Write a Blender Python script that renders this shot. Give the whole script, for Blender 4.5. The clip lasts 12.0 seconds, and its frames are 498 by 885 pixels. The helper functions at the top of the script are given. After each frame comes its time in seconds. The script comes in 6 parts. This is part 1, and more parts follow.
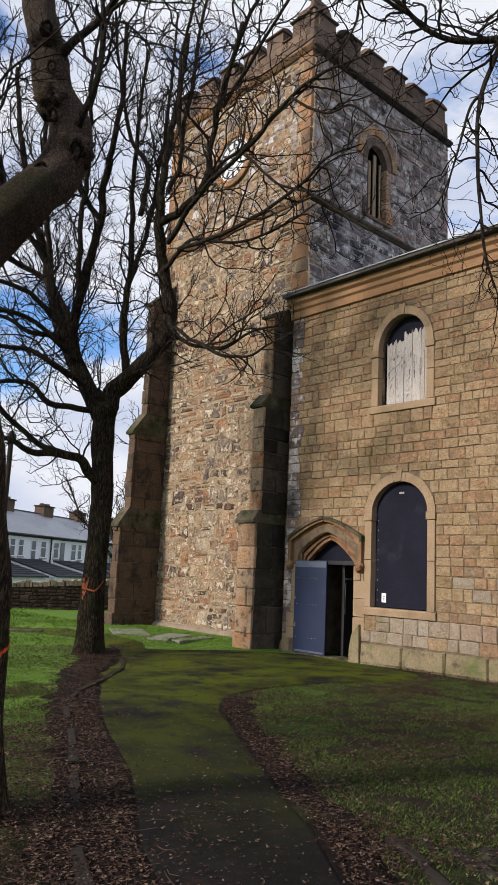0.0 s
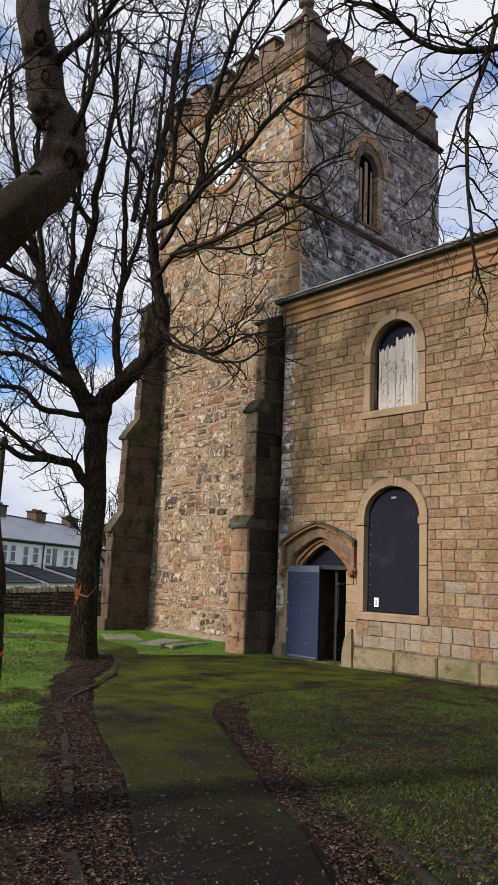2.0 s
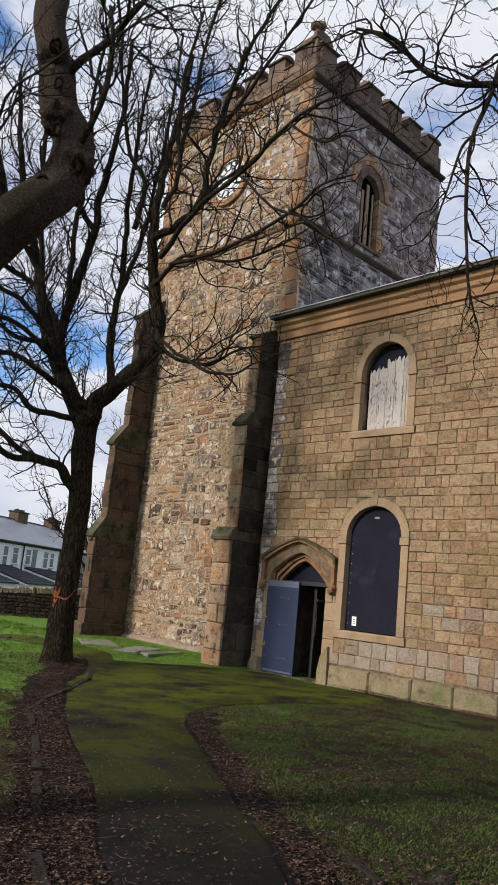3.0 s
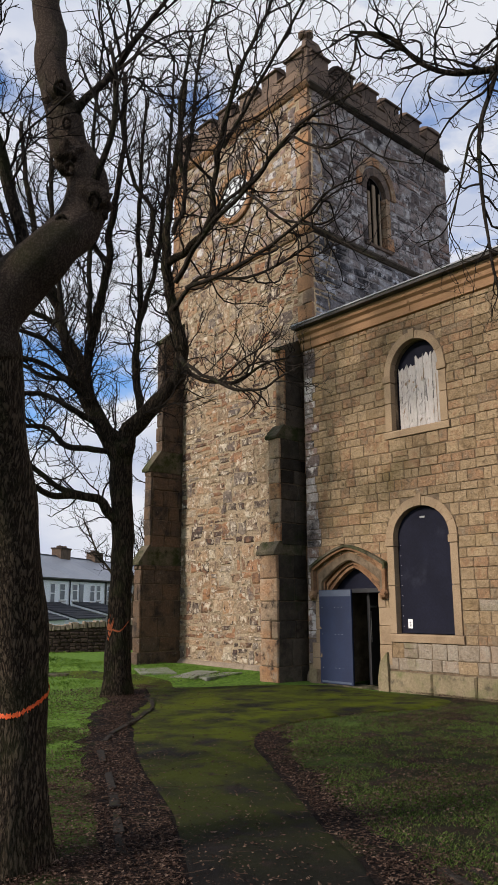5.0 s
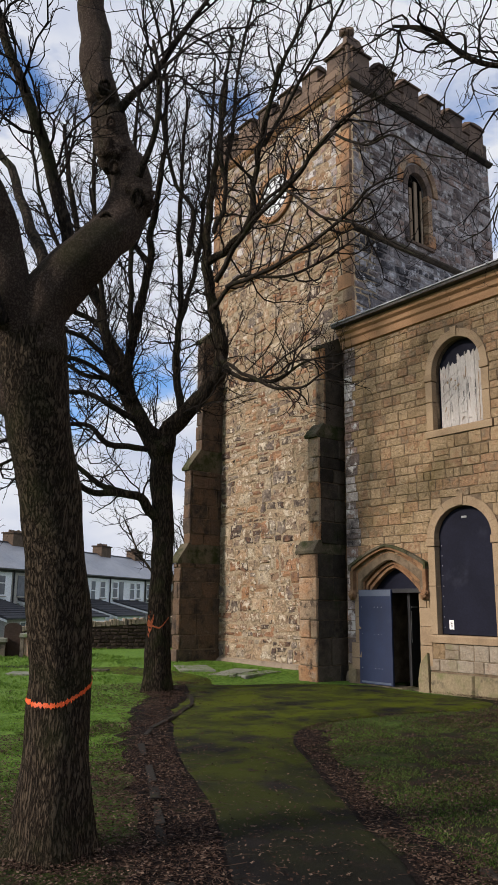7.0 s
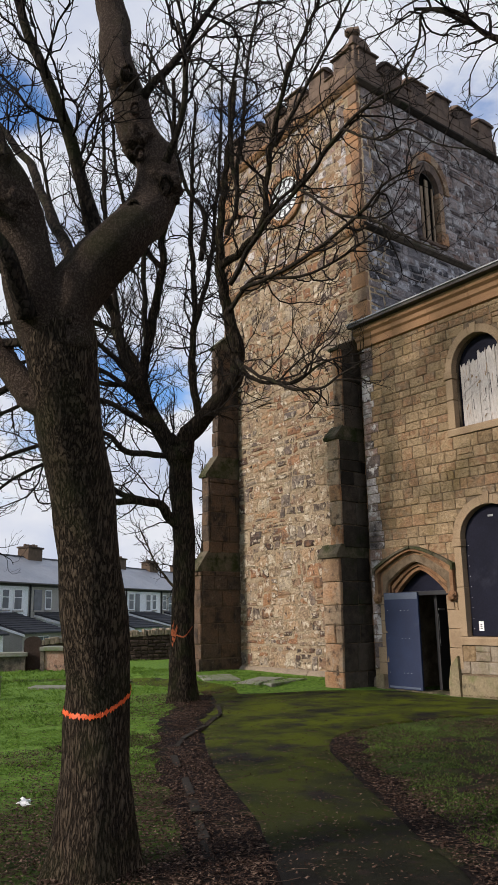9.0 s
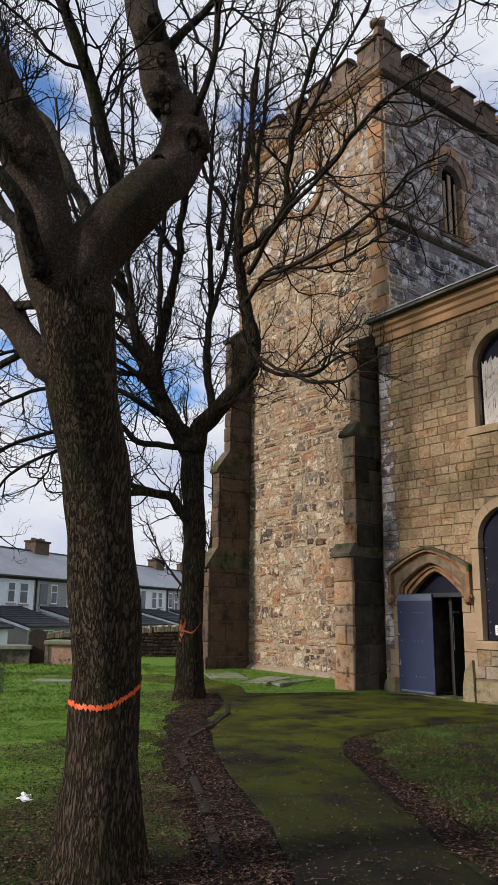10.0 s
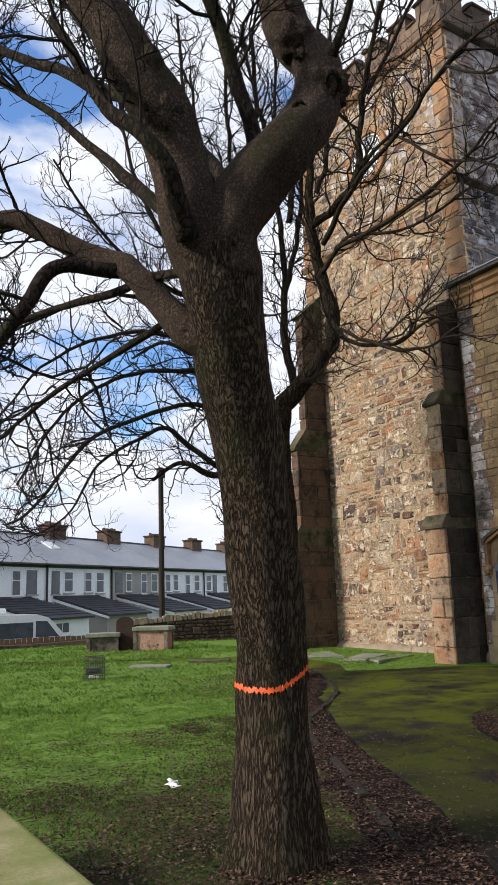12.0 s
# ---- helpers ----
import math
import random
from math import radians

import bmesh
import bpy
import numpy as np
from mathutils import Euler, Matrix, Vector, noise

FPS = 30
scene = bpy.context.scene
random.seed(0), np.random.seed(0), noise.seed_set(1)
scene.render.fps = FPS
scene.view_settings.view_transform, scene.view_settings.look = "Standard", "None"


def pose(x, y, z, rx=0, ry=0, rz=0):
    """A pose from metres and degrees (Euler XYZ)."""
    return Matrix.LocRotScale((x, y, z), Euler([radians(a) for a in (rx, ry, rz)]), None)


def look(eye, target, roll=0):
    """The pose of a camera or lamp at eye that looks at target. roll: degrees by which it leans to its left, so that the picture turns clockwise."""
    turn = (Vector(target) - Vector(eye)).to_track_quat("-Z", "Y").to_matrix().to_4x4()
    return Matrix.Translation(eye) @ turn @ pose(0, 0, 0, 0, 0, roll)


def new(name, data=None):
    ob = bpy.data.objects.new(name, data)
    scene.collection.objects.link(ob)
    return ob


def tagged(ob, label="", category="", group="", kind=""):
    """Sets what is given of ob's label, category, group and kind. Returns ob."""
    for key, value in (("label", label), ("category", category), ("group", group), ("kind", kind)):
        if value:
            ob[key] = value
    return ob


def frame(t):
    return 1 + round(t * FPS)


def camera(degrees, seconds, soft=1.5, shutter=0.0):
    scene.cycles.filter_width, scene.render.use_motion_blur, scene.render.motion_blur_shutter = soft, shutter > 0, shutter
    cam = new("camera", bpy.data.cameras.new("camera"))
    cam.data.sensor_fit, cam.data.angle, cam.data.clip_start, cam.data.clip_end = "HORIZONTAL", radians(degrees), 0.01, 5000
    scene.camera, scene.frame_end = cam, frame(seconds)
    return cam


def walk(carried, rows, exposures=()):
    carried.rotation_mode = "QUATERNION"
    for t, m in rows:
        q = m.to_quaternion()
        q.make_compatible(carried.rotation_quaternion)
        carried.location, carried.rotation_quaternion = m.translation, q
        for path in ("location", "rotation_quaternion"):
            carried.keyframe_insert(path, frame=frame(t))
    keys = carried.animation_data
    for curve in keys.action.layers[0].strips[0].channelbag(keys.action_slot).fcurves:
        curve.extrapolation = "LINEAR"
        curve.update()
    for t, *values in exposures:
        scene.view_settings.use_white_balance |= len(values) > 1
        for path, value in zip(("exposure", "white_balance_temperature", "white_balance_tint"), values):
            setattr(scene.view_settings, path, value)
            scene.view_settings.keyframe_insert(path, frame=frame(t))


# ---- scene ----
cam = camera(36.6, 12.0, soft=0.85)
PATH = [
    (0, (-0.317, -0.329, 1.699), (1.007, 1.132, 2.037), 2.7),
    (0.5, (-0.317, -0.321, 1.7), (1.011, 1.135, 2.04), 2.5),
    (1, (-0.321, -0.329, 1.702), (1.011, 1.124, 2.046), 2.4),
    (1.5, (-0.332, -0.351, 1.693), (1.002, 1.099, 2.041), 2.3),
    (2, (-0.348, -0.361, 1.693), (0.988, 1.085, 2.045), 2.5),
    (2.5, (-0.357, -0.38, 1.68), (0.993, 1.05, 2.042), 5.0),
    (3, (-0.397, -0.406, 1.68), (0.956, 1.014, 2.067), 5.7),
    (3.2, (-0.395, -0.405, 1.680), (0.9584, 1.0136, 2.0748), 5.6),
    (4.8, (-0.436, -0.35, 1.695), (0.922, 1.057, 2.113), -0.8),
    (5, (-0.44, -0.304, 1.707), (0.85, 1.166, 2.126), -0.2),
    (5.5, (-0.439, -0.296, 1.697), (0.789, 1.226, 2.117), 0.4),
    (6, (-0.421, -0.297, 1.687), (0.8, 1.23, 2.105), 0.6),
    (6.5, (-0.444, -0.309, 1.689), (0.773, 1.222, 2.108), 0.7),
    (7, (-0.456, -0.298, 1.671), (0.755, 1.238, 2.09), 0.6),
    (7.2, (-0.462, -0.285, 1.668), (0.7297, 1.2654, 2.0875), 0.85),
    (8.8, (-0.462, -0.072, 1.623), (0.672, 1.52, 2.044), 1.3),
    (9, (-0.462, 0.007, 1.621), (0.725, 1.555, 2.063), -0.9),
    (9.5, (-0.426, 0.177, 1.59), (0.812, 1.681, 2.043), 0.1),
    (10, (-0.321, 0.361, 1.544), (0.846, 1.922, 1.989), 0.7),
    (10.5, (-0.345, 0.474, 1.562), (0.819, 2.037, 2.011), 0.7),
    (11, (-0.448, 0.59, 1.56), (0.737, 2.144, 1.987), -0.8),
    (11.5, (-0.603, 0.711, 1.546), (0.58, 2.271, 1.953), -1.2),
    (12, (-0.667, 0.924, 1.521), (0.3868, 2.5762, 1.9204), -1.9),
]
walk(cam, [(t, look(eye, target, roll)) for t, eye, target, roll in PATH], [(0, 0.0), (3, -0.08), (5, -0.14), (7, -0.14), (11, -0.08), (12, 0.2)])


# ---- world, sun, exposure ----
SUN_EL, SUN_AZ = 27.0, -77.0            # height; direction to the sun, degrees clockwise from +y
to_sun = Vector((math.sin(radians(SUN_AZ)) * math.cos(radians(SUN_EL)), math.cos(radians(SUN_AZ)) * math.cos(radians(SUN_EL)), math.sin(radians(SUN_EL))))
world = bpy.data.worlds.new("world")
scene.world = world
world.use_nodes = True
wn, wl = world.node_tree.nodes, world.node_tree.links
wn.clear()
w_out = wn.new("ShaderNodeOutputWorld")
w_bg = wn.new("ShaderNodeBackground")
w_sky = wn.new("ShaderNodeTexSky")
w_sky.sky_type, w_sky.sun_disc = "NISHITA", False
w_sky.sun_elevation, w_sky.sun_rotation = radians(SUN_EL), radians(SUN_AZ)
w_co = wn.new("ShaderNodeTexCoord")
w_map = wn.new("ShaderNodeMapping")
w_map.inputs["Scale"].default_value = (1.0, 1.0, 2.2)
w_map.inputs["Location"].default_value = (0.35, 0.1, 0.2)
w_noise = wn.new("ShaderNodeTexNoise")
w_noise.inputs["Scale"].default_value = 3.6
w_noise.inputs["Detail"].default_value = 7
w_noise.inputs["Roughness"].default_value = 0.52
w_ramp = wn.new("ShaderNodeValToRGB")
w_ramp.color_ramp.elements[0].position, w_ramp.color_ramp.elements[1].position = 0.355, 0.465
w_noise2 = wn.new("ShaderNodeTexNoise")
w_noise2.inputs["Scale"].default_value = 5.0
w_noise2.inputs["Detail"].default_value = 5
w_cloud = wn.new("ShaderNodeValToRGB")
w_cloud.color_ramp.elements[0].position, w_cloud.color_ramp.elements[0].color = 0.34, (0.69, 0.76, 0.95, 1)
w_cloud.color_ramp.elements[1].position, w_cloud.color_ramp.elements[1].color = 0.60, (0.99, 1.01, 1.09, 1)
w_mul = wn.new("ShaderNodeMix")
w_mul.data_type, w_mul.blend_type = "RGBA", "MULTIPLY"
w_mul.inputs[0].default_value = 1.0
w_mul.inputs[7].default_value = (0.15, 0.20, 0.265, 1)
w_mix = wn.new("ShaderNodeMix")
w_mix.data_type = "RGBA"
wl.new(w_co.outputs["Generated"], w_map.inputs["Vector"])
wl.new(w_map.outputs["Vector"], w_noise.inputs["Vector"])
wl.new(w_map.outputs["Vector"], w_noise2.inputs["Vector"])
wl.new(w_noise.outputs["Fac"], w_ramp.inputs["Fac"])
wl.new(w_noise2.outputs["Fac"], w_cloud.inputs["Fac"])
wl.new(w_sky.outputs["Color"], w_mul.inputs[6])
wl.new(w_ramp.outputs["Color"], w_mix.inputs[0])
wl.new(w_mul.outputs[2], w_mix.inputs[6])
wl.new(w_cloud.outputs["Color"], w_mix.inputs[7])
wl.new(w_mix.outputs[2], w_bg.inputs["Color"])
w_bg.inputs["Strength"].default_value = 0.88
wl.new(w_bg.outputs[0], w_out.inputs["Surface"])
sun = new("sun", bpy.data.lights.new("sun", "SUN"))
sun.data.energy, sun.data.angle, sun.data.color = 4.3, radians(7), (1.0, 0.88, 0.79)
sun.matrix_world = look(to_sun * 60, (0, 0, 0))


# ---- materials ----
def material(name, colours, scale=6.0, rough=0.9, bump=0.3, fine=60.0, vary=0.0, spots=None, stain=None, metal=0.0, relief=0.004, spread=(0.3, 0.7), stretch=(1, 1, 1)):
    """Noise between colours, with finer grain, variation from piece to piece, patches of another colour and bump."""
    m = bpy.data.materials.new(name)
    m.use_nodes = True
    n, l = m.node_tree.nodes, m.node_tree.links
    b = n["Principled BSDF"]
    co = n.new("ShaderNodeTexCoord")
    geo = n.new("ShaderNodeNewGeometry")
    mp = n.new("ShaderNodeMapping")
    mp.inputs["Scale"].default_value = stretch
    l.new(geo.outputs["Position"], mp.inputs["Vector"])

    def noise_at(s, detail=6, r=0.6):
        t = n.new("ShaderNodeTexNoise")
        t.inputs["Scale"].default_value, t.inputs["Detail"].default_value, t.inputs["Roughness"].default_value = s, detail, r
        l.new(mp.outputs["Vector"], t.inputs["Vector"])
        return t.outputs["Fac"]

    def mixed(kind, fac, a, c):
        x = n.new("ShaderNodeMix")
        x.data_type, x.blend_type = "RGBA", kind
        for sock, v in ((x.inputs[0], fac), (x.inputs[6], a), (x.inputs[7], c)):
            if hasattr(v, "links"):
                l.new(v, sock)
            else:
                sock.default_value = v if isinstance(v, (int, float)) else (*v, 1)
        return x.outputs[2]

    def ramp(v, lo, hi):
        r = n.new("ShaderNodeMapRange")
        r.inputs[1].default_value, r.inputs[2].default_value = lo, hi
        l.new(v, r.inputs[0])
        return r.outputs[0]

    cr = n.new("ShaderNodeValToRGB")
    while len(cr.color_ramp.elements) < len(colours):
        cr.color_ramp.elements.new(0.5)
    for k, c in enumerate(colours):
        cr.color_ramp.elements[k].position = k / max(1, len(colours) - 1)
        cr.color_ramp.elements[k].color = (*c, 1)
    base = ramp(noise_at(scale), *spread)
    if vary:
        info = n.new("ShaderNodeObjectInfo")
        add = n.new("ShaderNodeMath")
        add.operation = "ADD"
        l.new(info.outputs["Random"], add.inputs[0])
        l.new(geo.outputs["Random Per Island"], add.inputs[1])
        fr = n.new("ShaderNodeMath")
        fr.operation = "FRACT"
        l.new(add.outputs[0], fr.inputs[0])
        mx = n.new("ShaderNodeMix")
        mx.data_type = "FLOAT"
        mx.inputs[0].default_value = vary
        l.new(base, mx.inputs[2])
        l.new(fr.outputs[0], mx.inputs[3])
        base = mx.outputs[0]
    l.new(base, cr.inputs["Fac"])
    col = cr.outputs["Color"]
    grain = noise_at(fine, 4, 0.7)
    g = n.new("ShaderNodeMapRange")
    g.inputs[1].default_value, g.inputs[2].default_value, g.inputs[3].default_value, g.inputs[4].default_value = 0.3, 0.7, 0.72, 1.22
    l.new(grain, g.inputs[0])
    col = mixed("MULTIPLY", 1.0, col, g.outputs[0])
    for colour, s, lo, hi, *where in spots or ():
        amount = ramp(noise_at(s, 5, 0.65), lo, hi)
        if where:                                   # a growth that fades out towards one side of the place
            axis, near, far = where
            dot = n.new("ShaderNodeVectorMath")
            dot.operation = "DOT_PRODUCT"
            dot.inputs[1].default_value = axis
            l.new(geo.outputs["Position"], dot.inputs[0])
            both = n.new("ShaderNodeMath")
            both.operation = "MULTIPLY"
            l.new(amount, both.inputs[0])
            l.new(ramp(dot.outputs["Value"], near, far), both.inputs[1])
            amount = both.outputs[0]
        col = mixed("MIX", amount, col, colour)
    l.new(col, b.inputs["Base Color"])
    b.inputs["Roughness"].default_value = rough
    b.inputs["Specular IOR Level"].default_value = 0.5 if rough < 0.7 else 0.12
    b.inputs["Metallic"].default_value = metal
    if bump:
        bp = n.new("ShaderNodeBump")
        bp.inputs["Strength"].default_value, bp.inputs["Distance"].default_value = bump, relief
        two = n.new("ShaderNodeMath")
        two.operation = "ADD"
        l.new(grain, two.inputs[0])
        l.new(noise_at(fine / 5, 5, 0.6), two.inputs[1])
        l.new(two.outputs[0], bp.inputs["Height"])
        l.new(bp.outputs[0], b.inputs["Normal"])
    return m


def bark(name, colours, across, stretch, depth):
    """Furrowed bark: dark cracks between upright plates, moss and pale patches, fine grain."""
    m = bpy.data.materials.new(name)
    m.use_nodes = True
    n, l = m.node_tree.nodes, m.node_tree.links
    b = n["Principled BSDF"]
    geo = n.new("ShaderNodeNewGeometry")
    mp = n.new("ShaderNodeMapping")
    mp.inputs["Scale"].default_value = (1, 1, stretch)
    l.new(geo.outputs["Position"], mp.inputs["Vector"])
    warp = n.new("ShaderNodeTexNoise")
    warp.inputs["Scale"].default_value, warp.inputs["Detail"].default_value = 30, 4
    l.new(mp.outputs["Vector"], warp.inputs["Vector"])
    push = n.new("ShaderNodeVectorMath")
    push.operation = "MULTIPLY_ADD"
    push.inputs[1].default_value = (0.03, 0.03, 0.03)
    l.new(warp.outputs["Color"], push.inputs[0])
    l.new(mp.outputs["Vector"], push.inputs[2])
    fold = n.new("ShaderNodeTexNoise")
    fold.inputs["Scale"].default_value, fold.inputs["Detail"].default_value, fold.inputs["Roughness"].default_value = across, 2.5, 0.55
    l.new(push.outputs[0], fold.inputs["Vector"])
    off = n.new("ShaderNodeMath")
    off.operation = "SUBTRACT"
    off.inputs[1].default_value = 0.5
    l.new(fold.outputs["Fac"], off.inputs[0])
    ridge = n.new("ShaderNodeMath")
    ridge.operation = "ABSOLUTE"
    l.new(off.outputs[0], ridge.inputs[0])
    grain = n.new("ShaderNodeTexNoise")
    grain.inputs["Scale"].default_value, grain.inputs["Detail"].default_value, grain.inputs["Roughness"].default_value = 90, 6, 0.65
    l.new(mp.outputs["Vector"], grain.inputs["Vector"])
    big = n.new("ShaderNodeTexNoise")
    big.inputs["Scale"].default_value, big.inputs["Detail"].default_value = 3.0, 5
    l.new(geo.outputs["Position"], big.inputs["Vector"])
    plate_h = n.new("ShaderNodeMapRange")
    plate_h.inputs[1].default_value, plate_h.inputs[2].default_value = 0.0, 0.13
    l.new(ridge.outputs[0], plate_h.inputs[0])
    tone = n.new("ShaderNodeMath")
    tone.operation = "MULTIPLY_ADD"
    l.new(grain.outputs["Fac"], tone.inputs[0])
    tone.inputs[1].default_value = 0.62
    half = n.new("ShaderNodeMath")
    half.operation = "MULTIPLY"
    half.inputs[1].default_value = 0.58
    l.new(plate_h.outputs[0], half.inputs[0])
    l.new(half.outputs[0], tone.inputs[2])
    cr = n.new("ShaderNodeValToRGB")
    cr.color_ramp.elements.new(0.5)
    for k, c in enumerate(colours):
        cr.color_ramp.elements[k].position = (0.16, 0.5, 0.9)[k]
        cr.color_ramp.elements[k].color = (*c, 1)
    l.new(tone.outputs[0], cr.inputs["Fac"])
    mr = n.new("ShaderNodeMapRange")
    mr.inputs[1].default_value, mr.inputs[2].default_value, mr.inputs[4].default_value = 0.52, 0.72, 0.55
    l.new(big.outputs["Fac"], mr.inputs[0])
    moss = n.new("ShaderNodeMix")
    moss.data_type = "RGBA"
    moss.inputs[7].default_value = (0.035, 0.04, 0.014, 1)
    l.new(mr.outputs[0], moss.inputs[0])
    l.new(cr.outputs["Color"], moss.inputs[6])
    l.new(moss.outputs[2], b.inputs["Base Color"])
    b.inputs["Roughness"].default_value = 0.95
    b.inputs["Specular IOR Level"].default_value = 0.1
    bp = n.new("ShaderNodeBump")
    bp.inputs["Strength"].default_value, bp.inputs["Distance"].default_value = 1.0, depth
    l.new(tone.outputs[0], bp.inputs["Height"])
    l.new(bp.outputs[0], b.inputs["Normal"])
    return m


M = {}
M["ashlar"] = material("ashlar", [(0.13, 0.088, 0.05), (0.255, 0.178, 0.10), (0.305, 0.222, 0.132), (0.36, 0.262, 0.155), (0.285, 0.172, 0.097), (0.215, 0.157, 0.10), (0.33, 0.262, 0.175)], 6.0, 0.92, 1.0, 18, 0.68,
                       [((0.20, 0.145, 0.06), 0.6, 0.53, 0.80), ((0.055, 0.04, 0.028), 9.0, 0.58, 0.75), ((0.46, 0.37, 0.25), 11.0, 0.62, 0.76)], relief=0.04)
M["rubble"] = material("rubble", [(0.10, 0.068, 0.052), (0.37, 0.275, 0.18), (0.22, 0.13, 0.085), (0.50, 0.41, 0.29), (0.14, 0.11, 0.098), (0.40, 0.29, 0.185), (0.34, 0.18, 0.10), (0.07, 0.053, 0.048), (0.44, 0.355, 0.255)], 5.0, 0.93, 1.0, 20, 0.86,
                       [((0.36, 0.20, 0.10), 0.7, 0.58, 0.74), ((0.055, 0.042, 0.036), 6.5, 0.56, 0.66), ((0.58, 0.50, 0.39), 5.0, 0.54, 0.64), ((0.10, 0.085, 0.078), 1.5, 0.60, 0.72)], relief=0.05)
M["brown_rubble"] = material("brown_rubble", [(0.07, 0.058, 0.054), (0.23, 0.18, 0.16), (0.12, 0.098, 0.092), (0.40, 0.34, 0.31), (0.29, 0.19, 0.15), (0.50, 0.46, 0.44), (0.06, 0.055, 0.056)], 4.0, 0.93, 1.0, 20, 0.8,
                             [((0.035, 0.03, 0.03), 2.2, 0.54, 0.68), ((0.60, 0.57, 0.55), 3.2, 0.54, 0.62)], relief=0.05)
M["grey_rubble"] = material("grey_rubble", [(0.03, 0.029, 0.032), (0.23, 0.21, 0.21), (0.075, 0.07, 0.075), (0.44, 0.42, 0.425), (0.24, 0.19, 0.17), (0.56, 0.55, 0.56)], 3.0, 0.93, 1.0, 22, 0.8,
                            [((0.025, 0.024, 0.026), 1.4, 0.50, 0.7), ((0.62, 0.61, 0.62), 3.0, 0.54, 0.63)], relief=0.04)
M["quoin"] = material("quoin", [(0.15, 0.09, 0.06), (0.27, 0.165, 0.10), (0.36, 0.20, 0.105), (0.20, 0.14, 0.10), (0.38, 0.27, 0.17)], 2.5, 0.93, 0.6, 40, 0.7,
                      [((0.06, 0.05, 0.042), 1.8, 0.50, 0.72)], relief=0.02)
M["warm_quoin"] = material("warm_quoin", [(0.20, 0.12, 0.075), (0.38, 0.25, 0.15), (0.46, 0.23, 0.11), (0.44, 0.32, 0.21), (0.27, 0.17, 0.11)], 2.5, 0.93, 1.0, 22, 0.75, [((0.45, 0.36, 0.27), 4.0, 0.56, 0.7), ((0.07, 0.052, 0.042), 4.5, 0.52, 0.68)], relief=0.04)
# darker copy of quoin: the far buttress's shade is put into its colour
M["dark_quoin"] = material("dark_quoin", [(0.05, 0.038, 0.03), (0.115, 0.082, 0.06), (0.15, 0.095, 0.06), (0.075, 0.06, 0.05)], 4.5, 0.93, 1.0, 22, 0.7, [((0.035, 0.03, 0.026), 3.0, 0.48, 0.68), ((0.19, 0.155, 0.12), 7.0, 0.6, 0.74)], relief=0.04)
M["parapet"] = material("parapet", [(0.07, 0.052, 0.044), (0.155, 0.112, 0.087), (0.20, 0.142, 0.105), (0.115, 0.08, 0.065)], 1.6, 0.93, 0.6, 40, 0.6,
                        [((0.045, 0.038, 0.034), 1.2, 0.48, 0.72)], relief=0.02)
# near-black for faces turned from the sun: soot plus shade in the colour
M["soot_shade"] = material("soot_shade", [(0.018, 0.015, 0.012), (0.046, 0.039, 0.031), (0.11, 0.088, 0.066), (0.026, 0.022, 0.018)], 5.5, 0.95, 0.7, 40, 0.7, [((0.09, 0.075, 0.06), 5.0, 0.66, 0.8), ((0.03, 0.04, 0.014), 1.5, 0.56, 0.75)], relief=0.03)
M["mortar"] = material("mortar", [(0.085, 0.062, 0.04), (0.24, 0.18, 0.12)], 5, 0.95, 0.6, 50, 0, [((0.06, 0.045, 0.03), 2.0, 0.52, 0.75)], relief=0.01)
M["pale_mortar"] = material("pale_mortar", [(0.26, 0.195, 0.125), (0.46, 0.37, 0.255)], 6, 0.95, 1.0, 22, 0, [((0.33, 0.19, 0.10), 0.8, 0.56, 0.74), ((0.09, 0.065, 0.048), 5.0, 0.54, 0.7)], relief=0.05)
M["grey_mortar"] = material("grey_mortar", [(0.19, 0.165, 0.155), (0.40, 0.37, 0.355)], 3, 0.95, 0.7, 40, 0, [((0.07, 0.065, 0.065), 1.2, 0.5, 0.75)], relief=0.015)
M["dressed"] = material("dressed", [(0.21, 0.145, 0.09), (0.31, 0.225, 0.14), (0.36, 0.265, 0.17)], 2.5, 0.9, 0.4, 70, 0.35, [((0.15, 0.11, 0.07), 1.8, 0.6, 0.85)])
M["moulding"] = material("moulding", [(0.14, 0.068, 0.036), (0.24, 0.135, 0.072), (0.30, 0.19, 0.11)], 3.5, 0.9, 0.6, 50, 0.3, [((0.06, 0.045, 0.032), 3.2, 0.52, 0.74)])
# darker copy of moulding: the recesses' shade is painted into the hollows
M["shaded_hollow"] = material("shaded_hollow", [(0.05, 0.03, 0.02), (0.12, 0.068, 0.04)], 6, 0.95, 0.5, 50)
M["pale_ashlar"] = material("pale_ashlar", [(0.20, 0.155, 0.105), (0.28, 0.23, 0.17), (0.33, 0.285, 0.22), (0.28, 0.19, 0.125), (0.25, 0.22, 0.185)], 5.0, 0.92, 1.0, 24, 0.7, [((0.07, 0.055, 0.04), 6.0, 0.60, 0.76), ((0.20, 0.19, 0.10), 1.5, 0.56, 0.75)], relief=0.03)
M["plinth"] = material("plinth", [(0.15, 0.125, 0.075), (0.24, 0.195, 0.12), (0.28, 0.225, 0.14)], 2.6, 0.93, 0.9, 26, 0.4, [((0.12, 0.135, 0.05), 1.6, 0.46, 0.66), ((0.06, 0.052, 0.04), 3.6, 0.56, 0.74)], relief=0.02)
M["tomb_top"] = material("tomb_top", [(0.16, 0.155, 0.07), (0.25, 0.235, 0.12), (0.31, 0.285, 0.17)], 1.6, 0.9, 0.5, 60, 0, [((0.13, 0.16, 0.04), 1.1, 0.46, 0.66), ((0.06, 0.055, 0.04), 14, 0.66, 0.74)])
